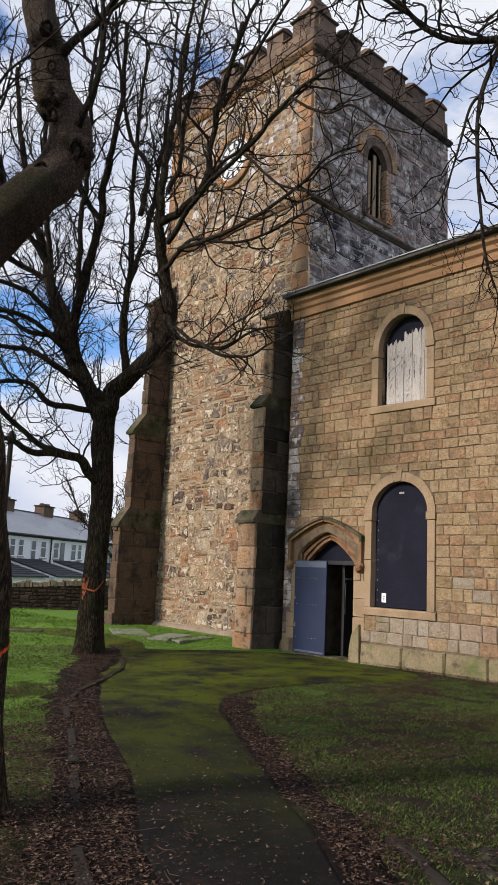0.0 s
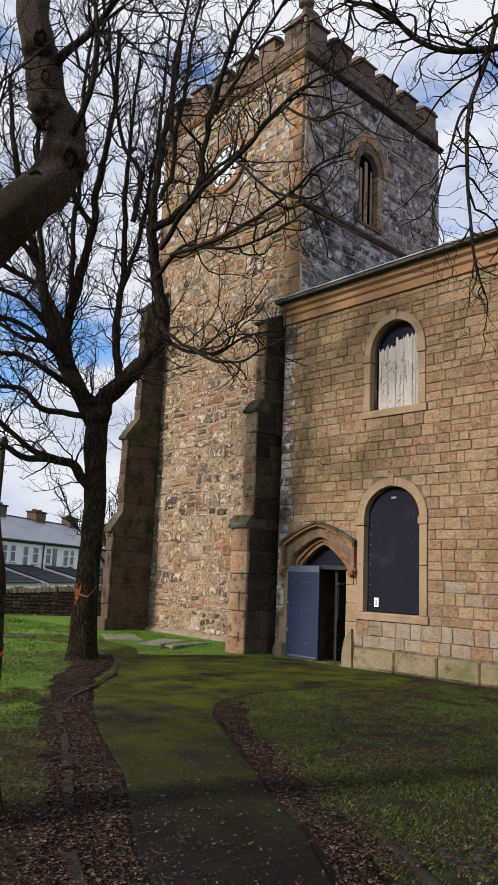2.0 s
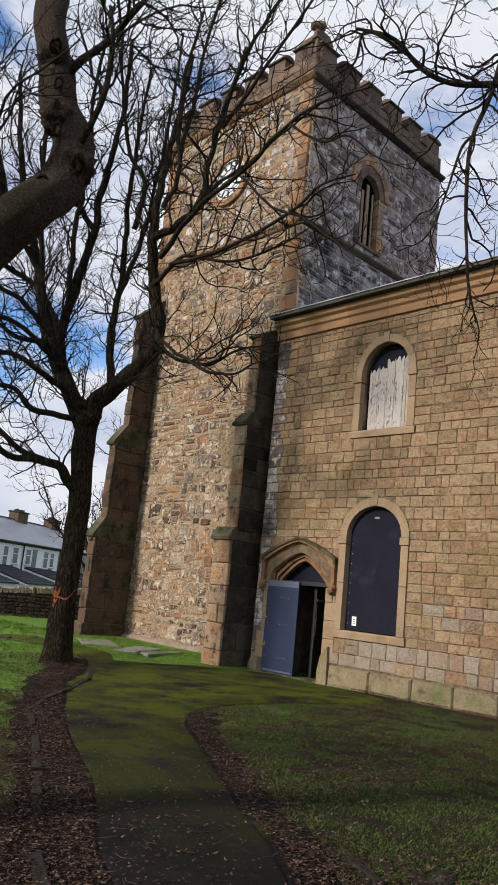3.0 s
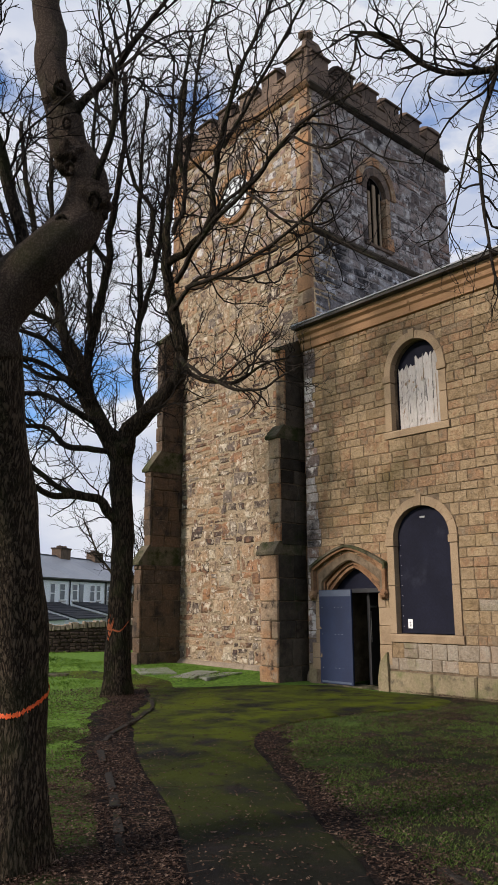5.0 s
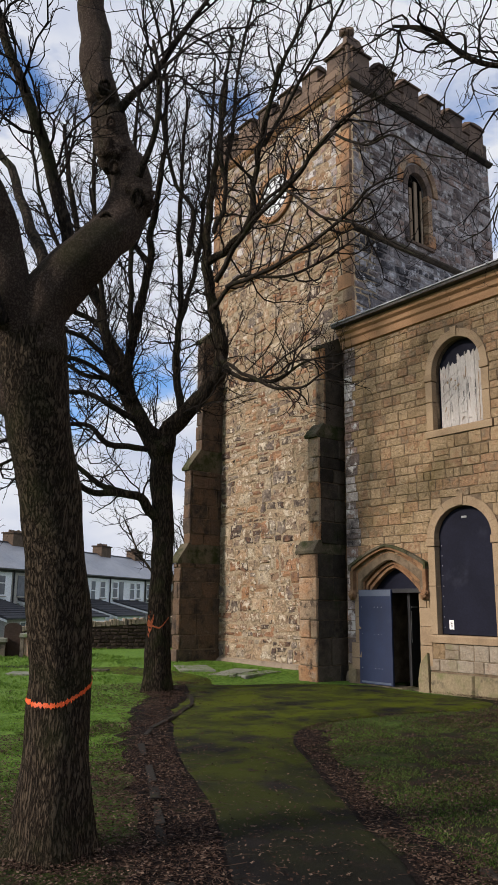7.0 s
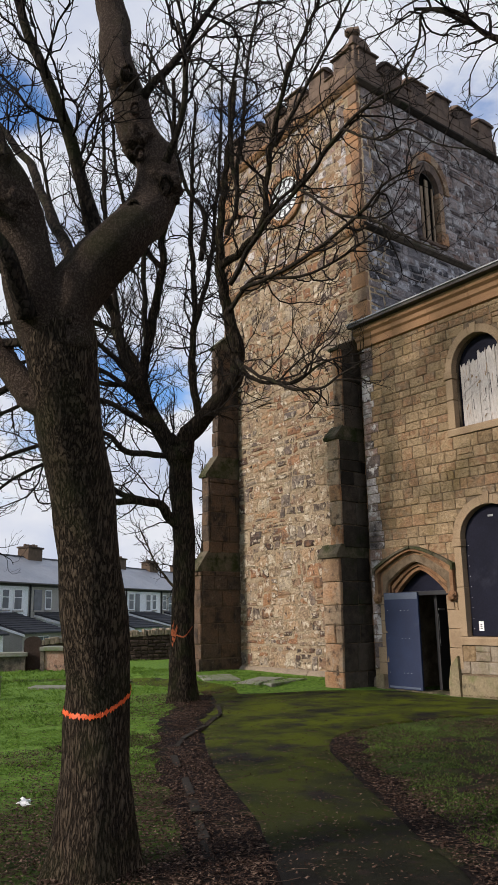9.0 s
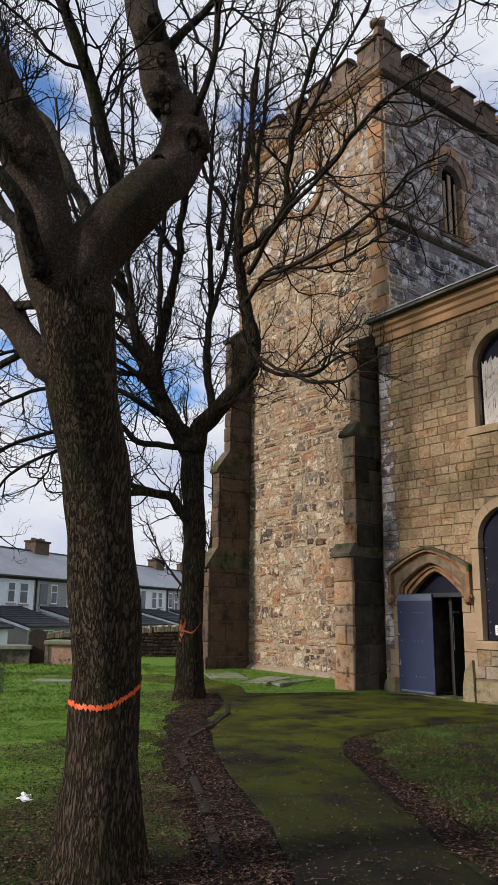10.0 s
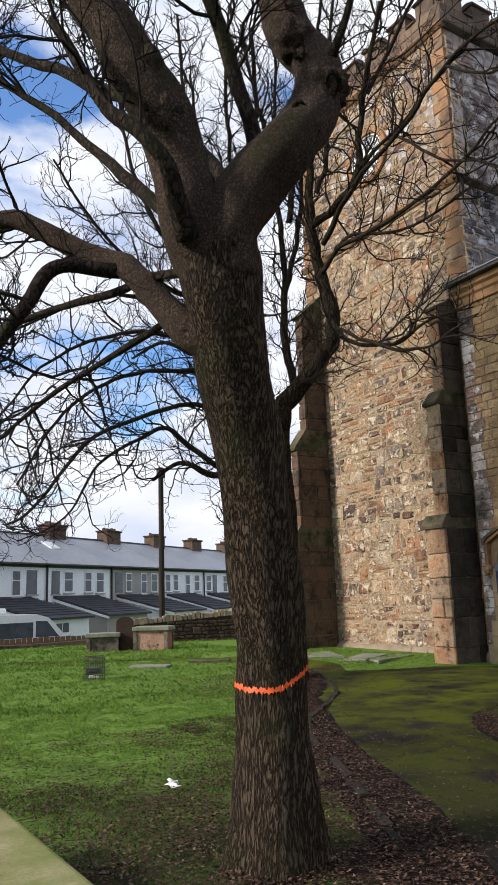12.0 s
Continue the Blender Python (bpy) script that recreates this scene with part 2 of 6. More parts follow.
M["mossy_stone"] = material("mossy_stone", [(0.07, 0.06, 0.042), (0.15, 0.125, 0.085)], 4, 0.95, 0.8, 30, 0.2, [((0.036, 0.043, 0.015), 3.0, 0.44, 0.62), ((0.02, 0.018, 0.014), 6.0, 0.6, 0.72)])
M["slab"] = material("slab", [(0.17, 0.17, 0.14), (0.27, 0.27, 0.22)], 3, 0.85, 0.4, 50, 0.3, [((0.11, 0.16, 0.05), 2.5, 0.5, 0.7), ((0.42, 0.42, 0.37), 9, 0.66, 0.75)])
M["cornice"] = material("cornice", [(0.26, 0.145, 0.075), (0.37, 0.225, 0.125)], 3, 0.85, 0.3, 60, 0.3, [((0.16, 0.10, 0.06), 2.0, 0.58, 0.8)], stretch=(1, 0.3, 3))
M["gutter"] = material("gutter", [(0.035, 0.032, 0.03), (0.07, 0.06, 0.05)], 4, 0.6, 0.2, 60)
M["lead"] = material("lead", [(0.22, 0.23, 0.25), (0.36, 0.37, 0.39)], 3, 0.5, 0.2, 60, metal=0.2)
M["slate"] = material("slate", [(0.22, 0.225, 0.245), (0.33, 0.34, 0.365)], 2, 0.45, 0.3, 30, 0.4)
M["board"] = material("board", [(0.0085, 0.009, 0.0165), (0.0135, 0.0145, 0.027)], 1.5, 0.72, 0.15, 40, 0, [((0.04, 0.042, 0.06), 1.1, 0.60, 0.9), ((0.05, 0.05, 0.06), 7, 0.72, 0.85)])
M["blue_metal"] = material("blue_metal", [(0.008, 0.016, 0.050), (0.014, 0.026, 0.072)], 1.6, 0.6, 0.2, 40, 0, [((0.05, 0.06, 0.09), 2.5, 0.64, 0.85), ((0.015, 0.017, 0.025), 5.0, 0.64, 0.8)])
M["pale_blue"] = material("pale_blue", [(0.07, 0.09, 0.13), (0.11, 0.13, 0.18)], 3, 0.5, 0.1, 80)
M["dark_paint"] = material("dark_paint", [(0.012, 0.012, 0.013), (0.02, 0.02, 0.022)], 3, 0.6, 0.1, 80)
M["steel"] = material("steel", [(0.35, 0.35, 0.36), (0.5, 0.5, 0.5)], 6, 0.35, 0.05, 80, metal=0.8)
M["paper"] = material("paper", [(0.78, 0.78, 0.76), (0.84, 0.84, 0.83)], 6, 0.8, 0.05, 90)
M["ink"] = material("ink", [(0.05, 0.05, 0.06), (0.08, 0.08, 0.09)], 6, 0.8, 0)
M["white_board"] = material("white_board", [(0.36, 0.33, 0.30), (0.56, 0.53, 0.50)], 5, 0.85, 0.9, 30, 0.4, [((0.28, 0.20, 0.14), 6, 0.58, 0.70), ((0.12, 0.095, 0.08), 9, 0.62, 0.70)], stretch=(1, 4, 0.5), relief=0.006)
M["old_wood"] = material("old_wood", [(0.20, 0.14, 0.09), (0.33, 0.25, 0.17)], 3, 0.9, 0.5, 30, 0.3, stretch=(4, 4, 0.5))
# near-black: the darkness of unlit rooms is put into the colour
M["inside"] = material("inside", [(0.004, 0.004, 0.004), (0.008, 0.007, 0.006)], 2, 1.0, 0)
M["inside"].node_tree.nodes["Principled BSDF"].inputs["Specular IOR Level"].default_value = 0.0
M["clock_face"] = material("clock_face", [(0.55, 0.58, 0.60), (0.68, 0.70, 0.72)], 2, 0.5, 0.1, 60)
M["bark"] = bark("bark", [(0.004, 0.003, 0.0024), (0.038, 0.028, 0.019), (0.115, 0.086, 0.058)], 44, 0.20, 0.05)
M["dark_bark"] = bark("dark_bark", [(0.003, 0.0023, 0.0017), (0.018, 0.0135, 0.009), (0.058, 0.043, 0.029)], 24, 0.20, 0.045)
M["smooth_bark"] = bark("smooth_bark", [(0.030, 0.022, 0.017), (0.058, 0.042, 0.032), (0.105, 0.079, 0.06)], 55, 0.8, 0.02)
M["limb_bark"] = bark("limb_bark", [(0.006, 0.005, 0.004), (0.018, 0.014, 0.011), (0.042, 0.033, 0.025)], 24, 0.5, 0.015)
M["twig"] = material("twig", [(0.009, 0.007, 0.006), (0.022, 0.017, 0.013)], 4, 0.9, 0)
M["orange"] = material("orange", [(0.62, 0.07, 0.008), (0.75, 0.115, 0.015)], 30, 0.6, 0.3, 90)
M["orange_old"] = material("orange_old", [(0.30, 0.085, 0.035), (0.42, 0.12, 0.05)], 30, 0.7, 0.3, 90)
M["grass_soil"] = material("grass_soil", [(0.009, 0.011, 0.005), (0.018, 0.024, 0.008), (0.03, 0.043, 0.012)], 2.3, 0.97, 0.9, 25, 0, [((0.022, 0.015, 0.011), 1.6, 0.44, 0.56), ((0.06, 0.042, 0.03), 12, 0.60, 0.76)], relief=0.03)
M["far_grass"] = material("far_grass", [(0.05, 0.09, 0.02), (0.085, 0.155, 0.032)], 2.0, 0.97, 0.8, 20, relief=0.03)
# litter soil and path are near-black: foreground shade is put into their colour
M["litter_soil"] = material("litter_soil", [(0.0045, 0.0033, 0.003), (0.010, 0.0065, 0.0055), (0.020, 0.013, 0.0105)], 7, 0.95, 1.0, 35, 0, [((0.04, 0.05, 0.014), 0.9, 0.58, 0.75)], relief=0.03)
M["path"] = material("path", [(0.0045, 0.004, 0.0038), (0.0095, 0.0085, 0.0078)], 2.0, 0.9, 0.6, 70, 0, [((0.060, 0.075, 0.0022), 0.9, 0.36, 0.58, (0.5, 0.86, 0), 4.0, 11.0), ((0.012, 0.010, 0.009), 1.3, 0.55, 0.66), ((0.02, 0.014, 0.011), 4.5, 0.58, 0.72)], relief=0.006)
M["moss"] = material("moss", [(0.05, 0.065, 0.012), (0.085, 0.10, 0.02)], 2.5, 0.95, 0.8, 40, relief=0.01)
M["kerb"] = material("kerb", [(0.014, 0.012, 0.010), (0.034, 0.029, 0.024)], 4, 0.9, 0.6, 40, 0.3, [((0.05, 0.06, 0.02), 3, 0.55, 0.7)])
M["sandstone"] = material("sandstone", [(0.20, 0.16, 0.12), (0.32, 0.26, 0.19)], 4, 0.9, 0.5, 40, 0.3, [((0.08, 0.07, 0.055), 2, 0.55, 0.75)])
M["tomb_stone"] = material("tomb_stone", [(0.07, 0.06, 0.05), (0.16, 0.135, 0.105), (0.24, 0.20, 0.15)], 5, 0.93, 1.0, 25, 0.3, [((0.03, 0.027, 0.024), 3, 0.52, 0.7)], relief=0.03)
M["tomb_red"] = material("tomb_red", [(0.20, 0.10, 0.07), (0.38, 0.24, 0.17), (0.46, 0.38, 0.31)], 3, 0.93, 0.9, 22, 0.3, [((0.06, 0.045, 0.04), 4, 0.55, 0.68)], relief=0.03)
M["chimney_brick"] = material("chimney_brick", [(0.06, 0.045, 0.036), (0.15, 0.105, 0.075)], 3, 0.93, 0.5, 20, 0.3)
M["brick_red"] = material("brick_red", [(0.30, 0.13, 0.09), (0.42, 0.20, 0.14)], 3, 0.9, 0.4, 40)
M["blade"] = material("blade", [(0.045, 0.085, 0.012), (0.10, 0.18, 0.024), (0.17, 0.26, 0.05)], 1.2, 0.8, 0, 30, 0.5)
# near lawn blades: brown mixed in, and the shade there darkens the greens
M["shaded_blade"] = material("shaded_blade", [(0.010, 0.017, 0.004), (0.028, 0.052, 0.010), (0.10, 0.15, 0.034), (0.055, 0.038, 0.024), (0.034, 0.062, 0.012)], 2.5, 0.9, 0, 30, 0.7)
M["leaf"] = material("leaf", [(0.010, 0.0055, 0.004), (0.03, 0.0155, 0.0105), (0.056, 0.032, 0.022), (0.085, 0.053, 0.037), (0.20, 0.14, 0.10)], 3, 0.8, 0, 30, 0.85)
M["stick"] = material("stick", [(0.03, 0.02, 0.014), (0.10, 0.066, 0.048)], 3, 0.85, 0, 30, 0.8)
M["render_white"] = material("render_white", [(0.76, 0.78, 0.82), (0.84, 0.85, 0.87)], 0.6, 0.85, 0.1, 20, 0.3)
M["render_grey"] = material("render_grey", [(0.30, 0.28, 0.26), (0.40, 0.38, 0.35)], 0.6, 0.85, 0.2, 20, 0.3)
M["dark_wall"] = material("dark_wall", [(0.03, 0.022, 0.018), (0.06, 0.043, 0.034), (0.10, 0.072, 0.056)], 3, 0.95, 0.8, 20, 0.6, relief=0.02)
M["window_dark"] = material("window_dark", [(0.05, 0.06, 0.075), (0.10, 0.11, 0.13)], 2, 0.2, 0)
M["white_paint"] = material("white_paint", [(0.74, 0.75, 0.77), (0.80, 0.80, 0.82)], 2, 0.4, 0)
M["tile_dark"] = material("tile_dark", [(0.035, 0.035, 0.04), (0.06, 0.06, 0.066)], 2, 0.7, 0.3, 20, 0.3)
M["pole_wood"] = material("pole_wood", [(0.022, 0.017, 0.014), (0.045, 0.035, 0.028)], 3, 0.9, 0.3, 40, stretch=(3, 3, 0.3))
M["fence_wood"] = material("fence_wood", [(0.13, 0.075, 0.045), (0.20, 0.12, 0.075)], 3, 0.9, 0.3, 40, 0.4)
M["tyre"] = material("tyre", [(0.015, 0.015, 0.015), (0.025, 0.025, 0.025)], 6, 0.8, 0.1)


# ---- building helpers ----
def mesh_of(name, verts, faces, smooth=False):
    me = bpy.data.meshes.new(name)
    me.from_pydata([tuple(v) for v in verts], [], faces)
    if smooth:
        me.polygons.foreach_set("use_smooth", [True] * len(me.polygons))
    me.update()
    return me


def part(name, data, mat, parent=None, label="", at=None):
    """Links a bmesh or a mesh as one object, under a thing or a part."""
    if isinstance(data, bmesh.types.BMesh):
        bm, data = data, bpy.data.meshes.new(name)
        bm.to_mesh(data)
        bm.free()
    if mat is not None and not data.materials:
        data.materials.append(mat)
    ob = new(name, data)
    if parent is not None:
        ob.parent = parent
    if at is not None:
        ob.matrix_basis = at
    return tagged(ob, label)


def thing(name, label, category, at=(0, 0, 0), group="", kind="", turn=0.0):
    ob = new(name)
    ob.matrix_basis = pose(*at, 0, 0, turn)
    return tagged(ob, label, category, group, kind)


def box(bm, lo, hi, bevel=0.0, jitter=0.0):
    """A box from corner to corner, with worn edges."""
    r = bmesh.ops.create_cube(bm, size=1.0)
    vs = r["verts"]
    for v in vs:
        v.co = Vector([lo[k] + (v.co[k] + 0.5) * (hi[k] - lo[k]) + random.uniform(-jitter, jitter) for k in range(3)])
    if bevel:
        es = list({e for v in vs for e in v.link_edges})
        bmesh.ops.bevel(bm, geom=es, offset=bevel, segments=2, affect="EDGES", profile=0.6)
    return bm


def boxed(lo, hi, bevel=0.0, jitter=0.0):
    return box(bmesh.new(), lo, hi, bevel, jitter)


def prism(points, a, b, axis="y"):
    """A profile of (p, q) points drawn out from a to b along an axis: p and q are the other two axes in order."""
    n = len(points)
    put = {"x": lambda p, q, s: (s, p, q), "y": lambda p, q, s: (p, s, q), "z": lambda p, q, s: (p, q, s)}[axis]
    vs = [put(p, q, a) for p, q in points] + [put(p, q, b) for p, q in points]
    fs = [tuple(range(n))[::-1], tuple(range(n, 2 * n))] + [(k, (k + 1) % n, n + (k + 1) % n, n + k) for k in range(n)]
    bm = bmesh.new()
    bv = [bm.verts.new(v) for v in vs]
    for f in fs:
        bm.faces.new([bv[k] for k in f])
    bmesh.ops.recalc_face_normals(bm, faces=bm.faces)
    return bm


def plate(name, outlines, depth, bevel=0.0):
    """A flat plate with holes: the first outline is its edge, the others go through it. It lies in x and y, its back at z = 0."""
    cu = bpy.data.curves.new(name, "CURVE")
    cu.dimensions, cu.fill_mode, cu.extrude, cu.bevel_depth = "2D", "BOTH", depth / 2 - bevel, bevel
    for pts in outlines:
        sp = cu.splines.new("POLY")
        sp.points.add(len(pts) - 1)
        for q, p in zip(sp.points, pts):
            q.co = (p[0], p[1], 0, 1)
        sp.use_cyclic_u = True
    ob = new("plate", cu)
    bpy.context.view_layer.update()
    me = bpy.data.meshes.new_from_object(ob.evaluated_get(bpy.context.evaluated_depsgraph_get()))
    bpy.data.objects.remove(ob)
    bpy.data.curves.remove(cu)
    me.transform(Matrix.Translation((0, 0, depth / 2)))
    bm = bmesh.new()
    bm.from_mesh(me)
    bmesh.ops.remove_doubles(bm, verts=bm.verts, dist=1e-5)
    bmesh.ops.recalc_face_normals(bm, faces=bm.faces)
    bm.to_mesh(me)
    bm.free()
    me.materials.clear()
    return me


def facing(origin, right, out):
    """A wall's frame: x to the viewer's right along the wall, y up, z out of it."""
    r, o = Vector(right), Vector(out)
    m = Matrix((r, (0, 0, 1), o)).transposed().to_4x4()
    m.translation = origin
    return m


def tube(verts, faces, pts, radii, sides, wobble=0.0):
    """Adds a tapered tube along points to the lists."""
    n = len(pts)
    base = len(verts)
    up = None
    for k in range(n):
        d = (pts[min(k + 1, n - 1)] - pts[max(k - 1, 0)]).normalized()
        if up is None:
            up = d.orthogonal().normalized()
        else:
            up = (up - d * up.dot(d))
            up = up.normalized() if up.length > 1e-5 else d.orthogonal().normalized()
        side = d.cross(up)
        for s in range(sides):
            a = 2 * math.pi * s / sides
            r = radii[k] * (1 + (wobble * noise.noise(Vector((math.cos(a) * 1.7, math.sin(a) * 1.7, 0)) + pts[k] * 2.3) if wobble else 0))
            verts.append(pts[k] + (up * math.cos(a) + side * math.sin(a)) * r)
    for k in range(n - 1):
        for s in range(sides):
            a, b = base + k * sides + s, base + k * sides + (s + 1) % sides
            faces.append((a, b, b + sides, a + sides))
    faces.append(tuple(range(base + (n - 1) * sides, base + n * sides)))
    if sides > 4:
        faces.append(tuple(range(base + sides - 1, base - 1, -1)))


def smooth_line(knots, steps):
    """Points and radii on a smooth curve through knots (x, y, z, r)."""
    k = [Vector(q) for q in knots]
    k = [k[0] * 2 - k[1]] + k + [k[-1] * 2 - k[-2]]
    out = []
    for a, b, c, d in zip(k, k[1:], k[2:], k[3:]):
        for s in range(steps):
            t = s / steps
            out.append(0.5 * ((2 * b) + (c - a) * t + (2 * a - 5 * b + 4 * c - d) * t * t + (3 * b - a - 3 * c + d) * t ** 3))
    out.append(k[-2])
    return [q.to_3d() for q in out], [max(q[3], 0.003) for q in out]


# ---- ground ----
def ground_height(x, y):
    far = (y - 28.5) + 0.45 * (x - 9)
    bank = 0.13 * min(max((y - 12.95) / 0.5, 0), 1) * min(max((x - 9.0) / 0.5, 0), 1) * min(max((20 - y) / 2, 0), 1)
    return -1.25 * min(max(far / 5.0, 0), 1) ** 1.3 + 0.03 * noise.noise((x * 0.4, y * 0.4, 0)) + bank


PATH_L = [(-1.9, -5.0), (1.2, 1.0), (2.35, 3.22), (2.57, 3.7), (3.05, 4.47), (3.45, 5.13), (4.09, 6.51), (5.03, 8.26), (6.3, 10.3), (7.9, 12.2), (8.6, 13.2)]
PATH_R = [(-0.8, -5.5), (2.2, 0.6), (3.23, 2.59), (3.8, 3.37), (4.18, 4.08), (5.02, 5.38), (5.99, 6.9), (6.4, 7.35), (6.8, 7.68), (7.3, 7.9), (7.95, 8.0), (9.08, 7.88), (10.1, 7.62), (10.9, 7.5), (11.6, 7.9), (11.95, 10.9)]


def along(line, n):
    p = np.array(line)
    s = np.r_[0, np.cumsum(np.hypot(*np.diff(p, axis=0).T))]
    t = np.linspace(0, s[-1], n)
    return np.c_[np.interp(t, s, p[:, 0]), np.interp(t, s, p[:, 1])]


def path_mask(x, y):
    """How far inside the path a place lies; below 0 outside it."""
    lx = np.interp(y, [p[1] for p in PATH_L], [p[0] for p in PATH_L])
    ry = np.interp(x, [p[0] for p in PATH_R], [p[1] for p in PATH_R])
    return min(x - lx, (y - ry)) if 0 < y < 13.2 and x < 12 else -1.0


def ground():
    xs = np.unique(np.r_[np.linspace(-600, -40, 12), np.linspace(-40, -6, 16), np.linspace(-6, 24, 150), np.linspace(24, 70, 30), np.linspace(70, 800, 14)])
    ys = np.unique(np.r_[np.linspace(-600, -30, 12), np.linspace(-30, -4, 14), np.linspace(-4, 36, 200), np.linspace(36, 90, 30), np.linspace(90, 900, 14)])
    vs, fs, mats = [], [], []
    for y in ys:
        for x in xs:
            vs.append((x, y, ground_height(x, y)))
    nx = len(xs)
    for j in range(len(ys) - 1):
        for i in range(nx - 1):
            fs.append((j * nx + i, j * nx + i + 1, (j + 1) * nx + i + 1, (j + 1) * nx + i))
    me = mesh_of("ground", vs, fs, True)
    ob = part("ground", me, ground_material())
    tagged(ob, "grass ground with bare soil and leaf litter", "ground", kind="structure")


def ground_material():
    """Greener and fuller grass away from the trees, bare litter under them; both broken up by noise. The far lawn's sun
    and the near lawn's shade are also put into these colours.
    """
    m = M["grass_soil"].copy()
    n, l = m.node_tree.nodes, m.node_tree.links
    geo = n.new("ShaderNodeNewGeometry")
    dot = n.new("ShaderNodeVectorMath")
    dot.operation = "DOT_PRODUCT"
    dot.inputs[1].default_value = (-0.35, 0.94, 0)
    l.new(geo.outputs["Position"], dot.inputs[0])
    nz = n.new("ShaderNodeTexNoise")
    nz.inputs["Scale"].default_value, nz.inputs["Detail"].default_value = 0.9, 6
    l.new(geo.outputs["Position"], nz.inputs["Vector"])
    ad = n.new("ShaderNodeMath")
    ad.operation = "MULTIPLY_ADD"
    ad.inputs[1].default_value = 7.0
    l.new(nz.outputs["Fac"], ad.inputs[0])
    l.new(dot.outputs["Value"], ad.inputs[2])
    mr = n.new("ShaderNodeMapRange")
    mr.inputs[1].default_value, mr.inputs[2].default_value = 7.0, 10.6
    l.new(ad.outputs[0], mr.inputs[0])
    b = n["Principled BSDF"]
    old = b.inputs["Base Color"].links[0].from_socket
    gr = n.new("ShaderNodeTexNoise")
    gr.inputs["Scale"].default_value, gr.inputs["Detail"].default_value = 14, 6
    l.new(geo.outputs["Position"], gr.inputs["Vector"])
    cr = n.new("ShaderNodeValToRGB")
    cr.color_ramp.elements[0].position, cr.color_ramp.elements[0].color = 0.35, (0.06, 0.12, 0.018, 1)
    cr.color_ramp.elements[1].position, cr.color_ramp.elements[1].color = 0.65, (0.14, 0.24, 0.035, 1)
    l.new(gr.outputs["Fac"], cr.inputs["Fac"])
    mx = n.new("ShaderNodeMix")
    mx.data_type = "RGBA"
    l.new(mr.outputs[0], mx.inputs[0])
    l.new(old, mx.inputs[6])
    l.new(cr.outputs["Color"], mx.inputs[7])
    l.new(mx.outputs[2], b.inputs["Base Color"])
    return m


ground()


def strip(name, left, right, n, cols, z, mat, crown=0.0):
    a, b = along(left, n), along(right, n)
    vs, fs = [], []
    for k in range(n):
        for c in range(cols + 1):
            t = c / cols
            x, y = a[k] * (1 - t) + b[k] * t
            x += (0.34 if "litter" in name else 0.06) * noise.noise((x * 2.1, y * 2.1, 3)) * (c in (0, cols))
            z_edge = -0.03 if name == "path" and c in (0, cols) else 0.0
            vs.append((x, y, ground_height(x, y) + z + z_edge + crown * 4 * t * (1 - t) + 0.012 * noise.noise((x * 1.5, y * 1.5, 7))))
    for k in range(n - 1):
        for c in range(cols):
            q = k * (cols + 1) + c
            fs.append((q, q + 1, q + cols + 2, q + cols + 1))
    return part(name, mesh_of(name, vs, fs, True), mat)


WAY = [(7.9, 12.2), (8.7, 13.6), (8.9, 15.4), (8.6, 17.2), (7.6, 18.9), (5.0, 20.6), (0.0, 22.5), (-8.0, 24.0)]
WAY_R = [(8.9, 12.4), (9.5, 13.6), (9.6, 15.4), (9.4, 17.4), (8.3, 19.5), (5.3, 21.3), (0.2, 23.3), (-8.0, 24.9)]
tagged(strip("path", WAY, WAY_R, 60, 6, 0.016, M["path"], 0.01), "mossy tarmac path curving away past the tower", "path", kind="structure")
LITTER_L = [(p[0] - 0.50, p[1] + 0.30) for p in PATH_L]
EDGE_R = PATH_R[:9]
LITTER_R = [(p[0] + 0.27, p[1] - 0.22) for p in EDGE_R]
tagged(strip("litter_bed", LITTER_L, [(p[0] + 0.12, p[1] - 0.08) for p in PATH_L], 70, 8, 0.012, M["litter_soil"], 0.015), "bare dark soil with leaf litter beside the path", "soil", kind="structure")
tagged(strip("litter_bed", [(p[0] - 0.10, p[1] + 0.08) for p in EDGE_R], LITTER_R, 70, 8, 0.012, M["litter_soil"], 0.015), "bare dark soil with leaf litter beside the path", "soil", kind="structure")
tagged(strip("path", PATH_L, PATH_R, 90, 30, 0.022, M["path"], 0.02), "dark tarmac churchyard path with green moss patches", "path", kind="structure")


# ---- masonry ----
def stone_mesh(name, rough, inset):
    """A block one unit wide and high, its face raised by one unit, with worn rims and an uneven face."""
    j = lambda s: random.uniform(-s, s)  # noqa: E731
    o = 0.5
    ring = [(-o, -o), (0, -o), (o, -o), (o, 0), (o, o), (0, o), (-o, o), (-o, 0)]
    rim = [(x + j(rough * 0.5), y + j(rough * 0.5)) for x, y in ring]
    vs = [(x, y, -0.6) for x, y in rim] + [(x, y, 0.35 + j(rough)) for x, y in rim]
    vs += [(x * (1 - 2 * inset) + j(rough * 0.3), y * (1 - 2 * inset) + j(rough * 0.3), 0.85 + j(rough * 2)) for x, y in rim]
    vs.append((j(0.1), j(0.1), 1.0 + j(rough * 2)))
    fs = []
    for a in (0, 8):
        fs += [(a + k, a + (k + 1) % 8, a + 8 + (k + 1) % 8, a + 8 + k) for k in range(8)]
    fs += [(16 + k, 16 + (k + 1) % 8, 24) for k in range(8)]
    return mesh_of(name, vs, fs)


def stone_set(name, mat, rough, inset, count=10):
    out = []
    for _ in range(count):
        me = stone_mesh(name, rough, inset)
        me.materials.append(mat)
        out.append(me)
    return out


